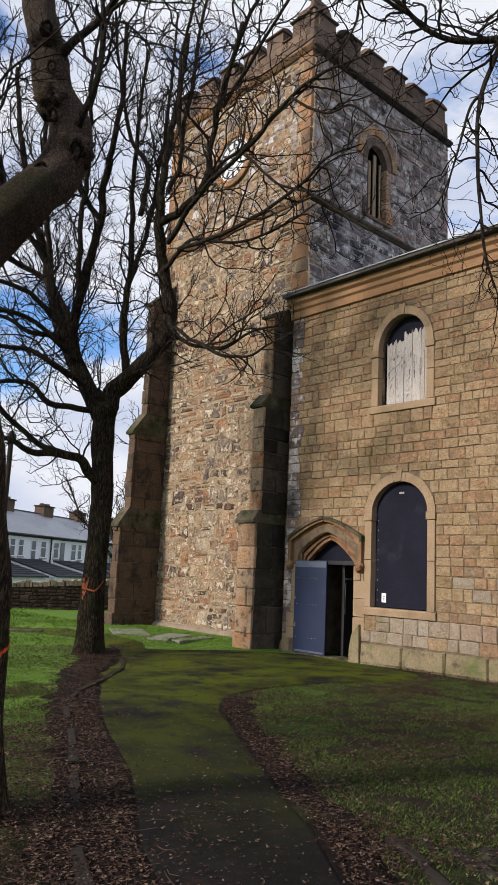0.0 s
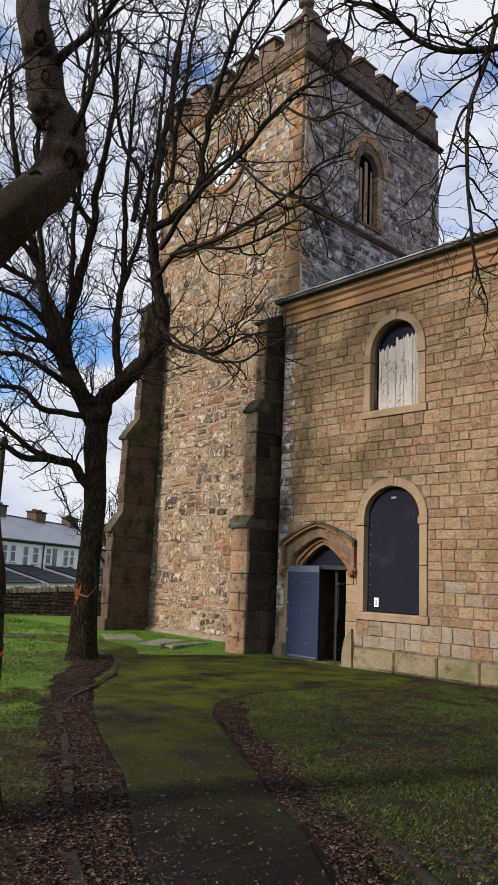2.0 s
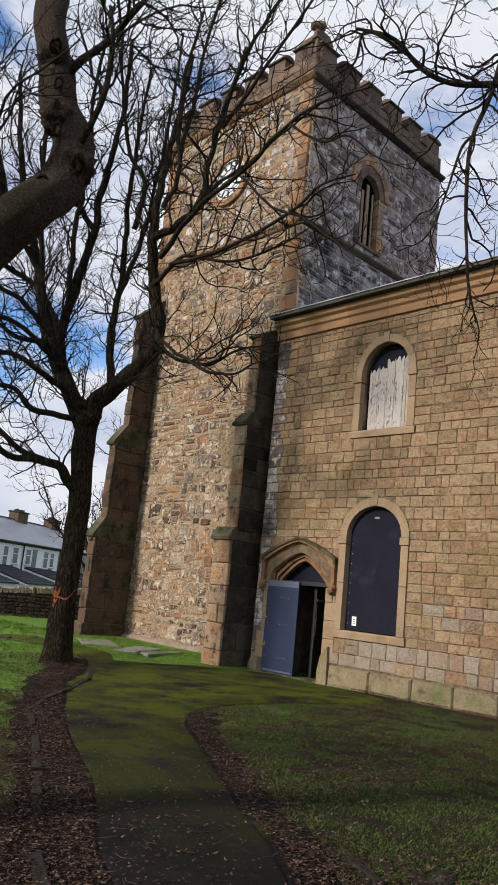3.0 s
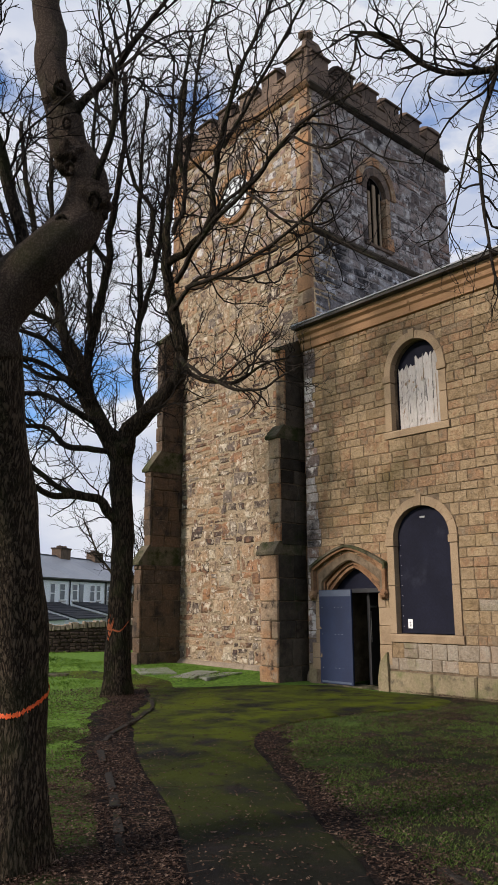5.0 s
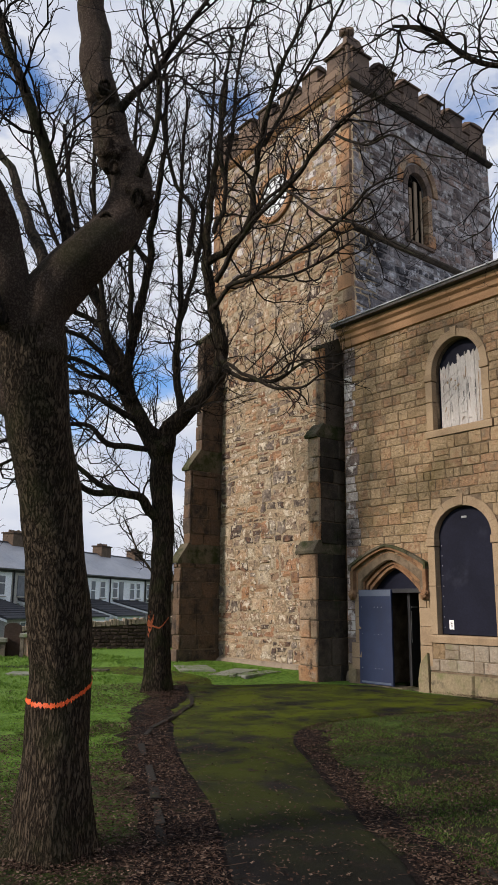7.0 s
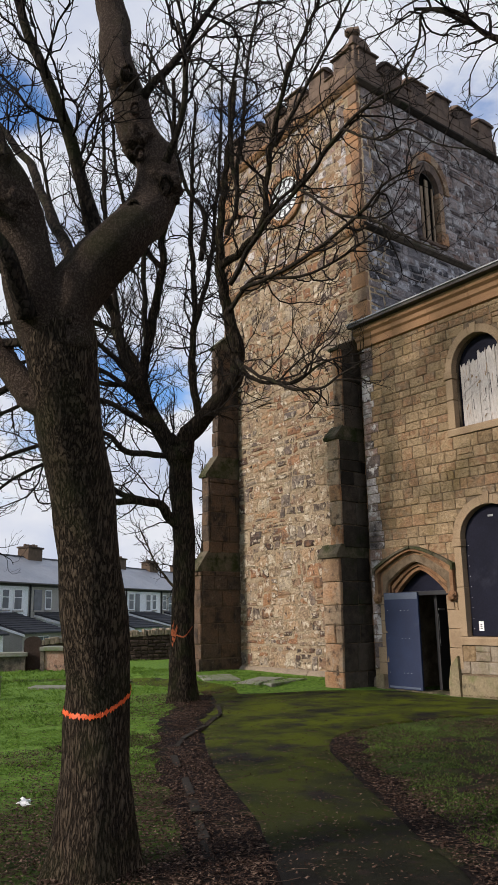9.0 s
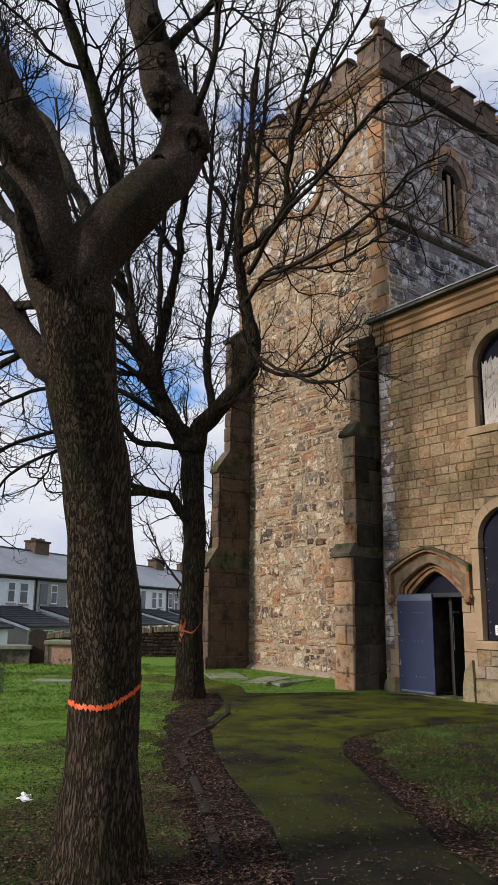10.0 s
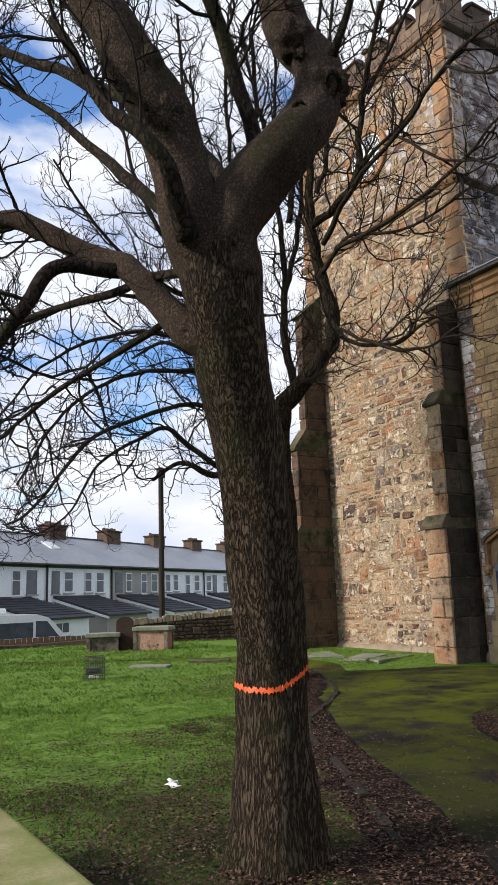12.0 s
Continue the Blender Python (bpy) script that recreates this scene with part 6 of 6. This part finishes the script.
chest_tomb(8.35, 23.85, 0.85, 0.7, 0.46, -25, "tomb_stone", "chest tomb of weathered stone on the lawn")
chest_tomb(9.62, 22.9, 0.95, 0.8, 0.62, -38, "brick_red", "chest tomb with reddish weathered stone sides on the lawn", "tomb_red")
hs = thing("headstone", "tall dark rounded headstone between the tombs", "headstone", (8.95, 23.6, 0.0), turn=-30)
part("stone", prism(arch(0, 0.26, -0.1, 0.85, 0.16), -0.06, 0.06, "y"), M["dark_wall"], hs)
basket = thing("wire_basket", "square wire litter basket standing on the lawn, nearly empty", "basket", (4.95, 15.7, ground_height(4.95, 15.7)), turn=-20)


def rods(lines, r):
    vs, fs = [], []
    for p, q in lines:
        tube(vs, fs, [Vector(p), Vector(q)], [r, r], 4)
    return mesh_of("rods", vs, fs)


for nx_, ny_, ax in ((0, -0.20, 0), (0, 0.20, 0), (-0.20, 0, 1), (0.20, 0, 1)):
    ends = [((u if not ax else nx_), (ny_ if not ax else u)) for u in np.linspace(-0.20, 0.20, 10)]
    net = [((x, y, 0.0), (x, y, 0.44)) for x, y in ends] + [((*ends[0], z), (*ends[-1], z)) for z in np.linspace(0.0, 0.44, 10)]
    tagged(part("wire_panel", rods(net, 0.0055), M["gutter"], basket), "dark rusty wire mesh", kind="stuff")
part("rim", rods([((-0.2, -0.2, 0.44), (0.2, -0.2, 0.44)), ((0.2, -0.2, 0.44), (0.2, 0.2, 0.44)), ((0.2, 0.2, 0.44), (-0.2, 0.2, 0.44)), ((-0.2, 0.2, 0.44), (-0.2, -0.2, 0.44))], 0.011), M["gutter"], basket)
part("scrap", boxed((-0.12, -0.10, 0.03), (0.08, 0.04, 0.09), 0.02, 0.02), M["paper"], basket, "pale paper litter")
part("dark_bag", boxed((-0.16, -0.05, 0.10), (0.15, 0.12, 0.24), 0.05, 0.04), M["dark_paint"], basket, "dark bag")
# litter on the grass
lit = thing("litter", "crumpled white paper litter on the grass", "litter", (2.21, 6.74, 0.03))
for k, (dx, dy, s) in enumerate(((0, 0, 0.05), (0.06, 0.12, 0.04))):
    bm = bmesh.new()
    bmesh.ops.create_grid(bm, x_segments=5, y_segments=5, size=s)
    for v in bm.verts:
        v.co.z += 0.03 * noise.noise(v.co * 22 + Vector((k * 5, 0, 0))) + 0.02
    bmesh.ops.solidify(bm, geom=bm.faces[:], thickness=0.004)
    part("scrap", bm, M["paper"], lit, at=pose(dx, dy, 0.01, 8, 5, 30 + 50 * k))


def field_wall(line, z_tops, thick, label, coping=True):
    """A drystone wall: a core, faced with rows of rough stones, with upright coping stones."""
    w = thing("boundary_wall", label, "wall", kind="structure")
    meshes = stone_set("wall_stone", M["dark_wall"], 0.10, 0.10, 8)
    near = []
    for (a, za), (b, zb) in zip(zip(line, z_tops), zip(line[1:], z_tops[1:])):
        a, b = Vector(a), Vector(b)
        d = (b - a).normalized()
        out = Vector((d.y, -d.x))
        ln = (b - a).length
        base = min(ground_height(*a), ground_height(*b)) - 0.2
        m = Matrix(((d.x, 0, out.x, a.x), (d.y, 0, out.y, a.y), (0, 1, 0, 0), (0, 0, 0, 1)))
        core = part("core", prism([(0, base), (ln, base), (ln, zb), (0, za)], -thick, 0.0, "z"), M["dark_wall"], w, at=m)
        for u, v, ww, h in courses(0, ln, base + 0.15, max(za, zb), (0.09, 0.16), (0.14, 0.36), None, 0, 0.01, 0.02):
            if v + h / 2 < za + (zb - za) * u / ln:
                near.append(m @ Matrix.Translation((u, v, 0)) @ Matrix.Diagonal((ww, h, 0.05, 1)))
        if coping:
            u = 0.0
            while u < ln - 0.1:
                cw = random.uniform(0.10, 0.20)
                z = za + (zb - za) * u / ln
                part("coping_stone", boxed((u, z, -thick - 0.04), (u + cw - 0.02, z + random.uniform(0.16, 0.26), 0.05), 0.02, 0.015), M["sandstone"], w, at=m)
                u += cw
    random.shuffle(near)
    vs, fs = [], []
    for k, m in enumerate(near):
        me = random.choice(meshes)
        if k < 300:
            part("stone", me, None, w, at=m)
        else:
            b = len(vs)
            vs += [m @ q.co for q in me.vertices]
            fs += [tuple(b + i for i in p.vertices) for p in me.polygons]
    if vs:
        tagged(part("stonework", mesh_of("stonework", vs, fs), M["dark_wall"], w), kind="stuff")


field_wall([(10.2, 26.6), (14.0, 25.2), (18.0, 24.0), (24.0, 22.0)], [0.62, 0.86, 1.05, 1.2], 0.4, "dark drystone boundary wall with upright coping stones")
field_wall([(-12.0, 29.5), (2.0, 29.3), (7.5, 27.8), (9.3, 27.0)], [0.10, 0.10, 0.12, 0.2], 0.35, "low rough stone edging at the end of the lawn", False)

# ---- beyond: lane, terrace, van, pole ----
TERR = Vector((10.6, 46.6, 0))
TDIR = radians(33.5)
TM = Matrix.Translation(TERR) @ Matrix.Rotation(TDIR, 4, "Z")       # x along the terrace, -y towards the church
G0, EV, RD = -1.6, 3.72, 5.75
HW = 6.35


def house(k):
    kind = ("render_white", "render_grey", "render_white", "render_white", "render_grey", "render_white")[k % 6]
    h = thing("terraced_house", ("white" if kind == "render_white" else "grey") + " rendered terraced house with slate roof and rear lean-to", "house", group="terraced houses")
    h.matrix_basis = TM @ Matrix.Translation((k * HW, 0, 0))
    rng = random.Random(k + 40)
    y0 = -3.6
    part("wall", boxed((0.01, y0, G0 - 1), (HW - 0.01, 3.6, EV)), M[kind], h)
    part("roof", prism([(y0 - 0.3, EV - 0.05), (0, RD), (3.9, EV - 0.05)], 0.005, HW - 0.005, "x"), M["slate"], h, "grey slate roof")
    part("ridge", prism([(-0.14, RD - 0.03), (0, RD + 0.07), (0.14, RD - 0.03)], 0.01, HW - 0.01, "x"), M["tile_dark"], h)
    part("gutter", boxed((0.01, y0 - 0.36, EV - 0.12), (HW - 0.01, y0 - 0.24, EV - 0.02), 0.02), M["gutter"], h)
    part("fascia", boxed((0.01, y0 - 0.05, EV - 0.25), (HW - 0.01, y0 - 0.002, EV - 0.10)), M["dark_paint"], h)
    if k == 0:
        ya, yb = -1.9, -1.1
        za, zc = EV - 0.05 + (RD - EV + 0.05) * (ya + 3.9) / 3.9, EV - 0.05 + (RD - EV + 0.05) * (yb + 3.9) / 3.9
        part("skylight", prism([(ya, za - 0.05), (yb, zc - 0.05), (yb, zc + 0.09), (ya, za + 0.09)], 2.6, 3.5, "x"), M["white_paint"], h, "white framed skylight")
    ch = part("chimney", boxed((HW * 0.8 - 0.85, -0.45, RD - 0.6), (HW * 0.8 + 0.85, 0.45, RD + 0.62), 0.03), M["chimney_brick"], h, "brown brick chimney stack")
    part("chimney_cap", boxed((HW * 0.8 - 0.93, -0.53, RD + 0.62), (HW * 0.8 + 0.93, 0.53, RD + 0.74), 0.02), M["dark_wall"], ch)
    for q in range(5):
        bm = bmesh.new()
        bmesh.ops.create_cone(bm, cap_ends=True, segments=10, radius1=0.13, radius2=0.10, depth=rng.uniform(0.15, 0.3), matrix=Matrix.Translation((HW * 0.8 - 0.66 + q * 0.33, 0, RD + 0.82)))
        part("chimney_pot", bm, M["chimney_brick"], ch)
    for q, wx in enumerate((0.55, 1.75, 3.6, 4.9)):
        wx += rng.uniform(-0.1, 0.1)
        ww, wh, wz = rng.choice((0.72, 0.85)), rng.choice((1.25, 1.4, 1.9)) if q in (1, 2) else 1.3, 1.85
        zt = EV - 0.42
        w = part("window", boxed((wx, y0 - 0.03, zt - wh), (wx + ww, y0 - 0.004, zt), 0.008), M[rng.choice(("white_paint", "window_dark", "white_paint"))], h)
        part("pane", boxed((wx + 0.07, y0 - 0.036, zt - wh + 0.08), (wx + ww - 0.07, y0 - 0.032, zt - wh * 0.42)), M["window_dark"], w)
        part("pane", boxed((wx + 0.07, y0 - 0.036, zt - wh * 0.38), (wx + ww - 0.07, y0 - 0.032, zt - 0.07)), M["window_dark"], w)
        part("sill", boxed((wx - 0.06, y0 - 0.10, zt - wh - 0.08), (wx + ww + 0.06, y0 - 0.005, zt - wh)), M["render_grey"], w)
    bm = bmesh.new()
    bmesh.ops.create_cone(bm, cap_ends=True, segments=8, radius1=0.055, radius2=0.055, depth=EV - G0, matrix=Matrix.Translation((0.12, y0 - 0.08, (EV + G0) / 2)))
    part("drainpipe", bm, M["dark_paint"], h, "black drainpipe")
    # lean-to with a dark tiled roof
    a, b, d, zt, zb = 0.9, HW - 1.3, 3.6 + 0.4 * (k % 2), 1.75, 0.75
    part("lean_to_wall", prism([(y0 - 0.004, G0 - 1), (y0 - d, G0 - 1), (y0 - d, zb - 0.05), (y0 - 0.004, zt - 0.05)], a, b, "x"), M["render_white" if k % 3 else "render_grey"], h)
    part("lean_to_roof", prism([(y0 - 0.004, zt), (y0 - d - 0.25, zb - 0.06), (y0 - d - 0.25, zb + 0.04), (y0 - 0.004, zt + 0.1)], a - 0.15, b + 0.15, "x"), M["tile_dark"], h, "dark tiled lean-to roof")
    for q in range(9):
        f = q / 9
        yy, zz = y0 - (d + 0.2) * f, zt + 0.1 - (zt - zb + 0.06) * f
        part("lean_to_tile", boxed((a - 0.15, yy - 0.06, zz - 0.02), (b + 0.15, yy, zz + 0.035)), M["tile_dark"], h)
    part("barge_board", prism([(y0 - 0.01, zt - 0.02), (y0 - d - 0.25, zb - 0.08), (y0 - d - 0.25, zb - 0.2), (y0 - 0.01, zt - 0.16)], a - 0.2, a - 0.152, "x"), M["white_paint"], h)
    w = part("window", boxed((a + 1.4, y0 - d - 0.02, 0.0), (a + 2.5, y0 - d - 0.002, 0.55)), M["white_paint"], h)
    part("pane", boxed((a + 1.46, y0 - d - 0.026, 0.05), (a + 1.93, y0 - d - 0.022, 0.5)), M["window_dark"], w)
    part("pane", boxed((a + 1.97, y0 - d - 0.026, 0.05), (a + 2.44, y0 - d - 0.022, 0.5)), M["window_dark"], w)


for k in range(-4, 10):
    house(k)
# fence behind the low edging
fence = thing("fence", "brown wooden fence along the lane", "fence", (6.0, 32.6, -1.2), turn=-8)
for k in range(30):
    part("board", boxed((k * 0.22, -0.015, -0.6), (k * 0.22 + 0.2, 0.015, 1.35 + random.uniform(-0.02, 0.02)), 0.004), M["fence_wood"], fence)
for z in (0.2, 1.1):
    part("rail", boxed((0, 0.016, z), (6.6, 0.07, z + 0.08), 0.006), M["fence_wood"], fence)
# van
van = thing("van", "white panel van parked beyond the lawn", "van", (8.3, 34.4, -1.25), turn=8)
van.scale = (1.18, 1.18, 1.18)
body = part("body", prism([(-2.5, 0.35), (2.15, 0.35), (2.45, 0.55), (2.42, 0.95), (1.75, 1.12), (1.05, 1.82), (0.6, 1.95), (-2.4, 1.98), (-2.52, 1.6)], -0.9, 0.9, "y"), M["white_paint"], van)
for s in (-1, 1):
    part("side_window", prism([(0.55, 1.15), (1.45, 1.15), (0.98, 1.70), (0.55, 1.72)], s * 0.905 - 0.004, s * 0.905 + 0.004, "y"), M["window_dark"], body)
    part("side_window", boxed((-1.0, s * 0.905 - 0.004, 1.15), (0.45, s * 0.905 + 0.004, 1.68)), M["window_dark"], body)
    for x in (-1.6, 1.5):
        bm = bmesh.new()
        bmesh.ops.create_cone(bm, cap_ends=True, segments=20, radius1=0.34, radius2=0.34, depth=0.22, matrix=Matrix.Translation((x, s * 0.82, 0.34)) @ Matrix.Rotation(math.pi / 2, 4, "X"))
        wh = part("wheel", bm, M["tyre"], van)
        bm = bmesh.new()
        bmesh.ops.create_cone(bm, cap_ends=True, segments=16, radius1=0.2, radius2=0.18, depth=0.03, matrix=Matrix.Translation((x, s * 0.945, 0.34)) @ Matrix.Rotation(math.pi / 2, 4, "X"))
        part("rim", bm, M["steel"], wh)
part("roof_box", boxed((-1.9, -0.55, 1.985), (-0.4, 0.55, 2.2), 0.06), M["white_paint"], van)
# pole
pole = thing("telegraph_pole", "dark wooden telegraph pole behind the boundary wall", "pole", (16.3, 36.2, -1.6))
bm = bmesh.new()
bmesh.ops.create_cone(bm, cap_ends=True, segments=14, radius1=0.16, radius2=0.13, depth=9.9, matrix=Matrix.Translation((0, 0, 4.9)))
part("shaft", bm, M["pole_wood"], pole)
part("cap_box", boxed((-0.18, -0.16, 9.3), (0.18, 0.16, 9.75), 0.02), M["dark_paint"], pole)

# ---- leaf litter, sticks and grass ----
RNG = np.random.default_rng(4)


def edge_distance(line, x, y):
    p = along(line, 120)
    return np.sqrt(((x[:, None] - p[:, 0]) ** 2 + (y[:, None] - p[:, 1]) ** 2).min(1))


def on_path(x, y):
    lx = np.interp(y, [p[1] for p in PATH_L], [p[0] for p in PATH_L])
    ry = np.interp(x, [p[0] for p in PATH_R], [p[1] for p in PATH_R])
    return (x > lx) & (y > ry) & (y < 13.2) & (y > 0.5)


def heights(x, y):
    return np.array([ground_height(a, b) for a, b in zip(x, y)])


def patchy(x, y, s=0.8, seed=0.0):
    return np.array([noise.noise((a * s, b * s, seed)) for a, b in zip(x, y)])


def scatter_area(n, x0, x1, y0, y1):
    return RNG.uniform(x0, x1, n), RNG.uniform(y0, y1, n)


def litter_strength(x, y):
    d = np.minimum(edge_distance(PATH_L, x, y) * np.where(y < 7.0, 0.5, np.where(y < 9.0, 0.75, 1.0)), 1.4 * edge_distance(EDGE_R, x, y))
    d = np.maximum(0, d + 0.30 * patchy(x, y, 2.0, 3.0))
    tree_d = np.minimum(np.hypot(x - 1.9, y - 4.8), np.hypot(x - 7.6, y - 12.7) + 0.6)
    wall_d = np.where((y > 2) & (y < 9.5), np.abs(11.7 - x), 9)
    v = np.exp(-(d / 0.47) ** 2) + 0.9 * np.exp(-(tree_d / 2.3) ** 2) + 0.7 * np.exp(-(wall_d / 0.4) ** 2)
    return v * np.where(on_path(x, y), 0.13, 1.0)


def leaf_litter():
    x, y = scatter_area(420000, -1.0, 12.0, 1.2, 14.0)
    keep = RNG.random(len(x)) < 0.62 * litter_strength(x, y) * (0.6 + 0.8 * (patchy(x, y, 1.3, 5) > -0.1)) + np.where(on_path(x, y), 0.006, 0.75 * np.clip(0.30 + patchy(x, y, 0.8, 9) + 0.6 * patchy(x, y, 2.6, 4), 0, 1) * (y < 9.5) + 0.015)
    x, y = x[keep], y[keep]
    n = len(x)
    z = heights(x, y) + np.where(on_path(x, y), 0.045, 0.034) + RNG.uniform(0, 0.012, n)
    a, s = RNG.uniform(0, 2 * np.pi, n), RNG.uniform(0.006, 0.019, n)
    ca, sa = np.cos(a), np.sin(a)
    shape = np.array([(-1.0, 0, 0.25), (-0.1, -0.55, 0.0), (1.0, 0, 0.35), (0.1, 0.55, 0.1)])
    tip = RNG.uniform(-0.5, 0.9, (n, 4))
    vs = np.empty((n, 4, 3))
    for k, (u, v, h) in enumerate(shape):
        vs[:, k, 0] = x + s * (u * ca - v * sa)
        vs[:, k, 1] = y + s * (u * sa + v * ca)
        vs[:, k, 2] = z + s * (h + tip[:, k] * 0.5)
    q = np.arange(n)[:, None] * 4
    fs = np.concatenate([q + [0, 1, 3], q + [1, 2, 3]], 1).reshape(-1, 3)
    ob = part("fallen_leaves", mesh_of("fallen_leaves", vs.reshape(-1, 3), fs.tolist()), M["leaf"])
    tagged(ob, "brown fallen leaves along the path edges", "leaves", kind="stuff")


def sticks():
    x, y = scatter_area(60000, 0.5, 11.5, 1.4, 12.5)
    keep = RNG.random(len(x)) < 0.30 * litter_strength(x, y) * np.where(on_path(x, y), 0.35, 1.0) + 0.005
    x, y = x[keep], y[keep]
    vs, fs = [], []
    for px, py in zip(x, y):
        ln, a = random.uniform(0.05, 0.17), random.uniform(0, 2 * math.pi)
        z = ground_height(px, py) + (0.05 if path_mask(px, py) > 0 else 0.028)
        p0 = Vector((px, py, z))
        d = Vector((math.cos(a), math.sin(a), random.uniform(-0.05, 0.12)))
        bend = Vector((-d.y, d.x, 0)) * random.uniform(-0.7, 0.7)
        tube(vs, fs, [p0, p0 + d * ln * 0.5 + bend * ln * 0.3, p0 + d * ln], [0.0028, 0.0024, 0.0012], 3)
    ob = part("fallen_twigs", mesh_of("fallen_twigs", vs, fs), M["stick"])
    tagged(ob, "thin fallen twigs scattered over path and grass", "twigs", kind="stuff")


def grass(n, x0, x1, y0, y1, tall, wide, mat, name_seed, cover):
    x, y = scatter_area(n, x0, x1, y0, y1)
    keep = ~on_path(x, y) & (RNG.random(n) > 0.95 * np.clip(litter_strength(x, y), 0, 1)) & ~((x > 11.8) & (y < 25))
    keep &= ~((x > 10.6) & (y > 11.9) & (y < 13)) & ~((x < 0.65) & (y > 3.1) & (y < 5.95)) & (RNG.random(n) < cover + 0.8 * patchy(x, y, 0.9, name_seed) + 1.5 * patchy(x, y, 2.8, name_seed + 7))
    x, y = x[keep], y[keep]
    m = len(x)
    z = heights(x, y) - 0.004
    a = RNG.uniform(0, 2 * np.pi, m)
    h = RNG.uniform(0.45, 1.15, m) * tall
    w = RNG.uniform(0.6, 1.2, m) * wide
    lean = RNG.uniform(0.2, 1.0, m) * h
    b = a + RNG.uniform(-1.2, 1.2, m)
    vs = np.empty((m, 4, 3))
    for k, (u, t) in enumerate(((-1, 0), (1, 0), (0.7, 0.55), (0, 1))):
        vs[:, k, 0] = x + u * w * -np.sin(a) + lean * t * t * np.cos(b)
        vs[:, k, 1] = y + u * w * np.cos(a) + lean * t * t * np.sin(b)
        vs[:, k, 2] = z + h * t * (1 - 0.25 * t)
    q = np.arange(m)[:, None] * 4
    fs = np.concatenate([q + [0, 1, 2], q + [0, 2, 3]], 1).reshape(-1, 3)
    ob = part("grass", mesh_of("grass", vs.reshape(-1, 3), fs.tolist()), M[mat])
    tagged(ob, "short patchy green lawn grass", "grass", kind="stuff")


leaf_litter()
sticks()
grass(130000, -1.5, 6.0, 2.5, 7.4, 0.040, 0.0036, "shaded_blade", 1.0, 0.50)
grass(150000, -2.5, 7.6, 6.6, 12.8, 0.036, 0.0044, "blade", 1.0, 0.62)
grass(330000, 3.6, 11.8, 1.8, 10.0, 0.040, 0.0036, "shaded_blade", 2.0, 0.55)
grass(70000, -4.0, 12.5, 11.5, 20.0, 0.07, 0.007, "blade", 3.0, 0.62)
grass(45000, -8.0, 14.0, 19.0, 28.0, 0.09, 0.014, "blade", 4.0, 0.7)
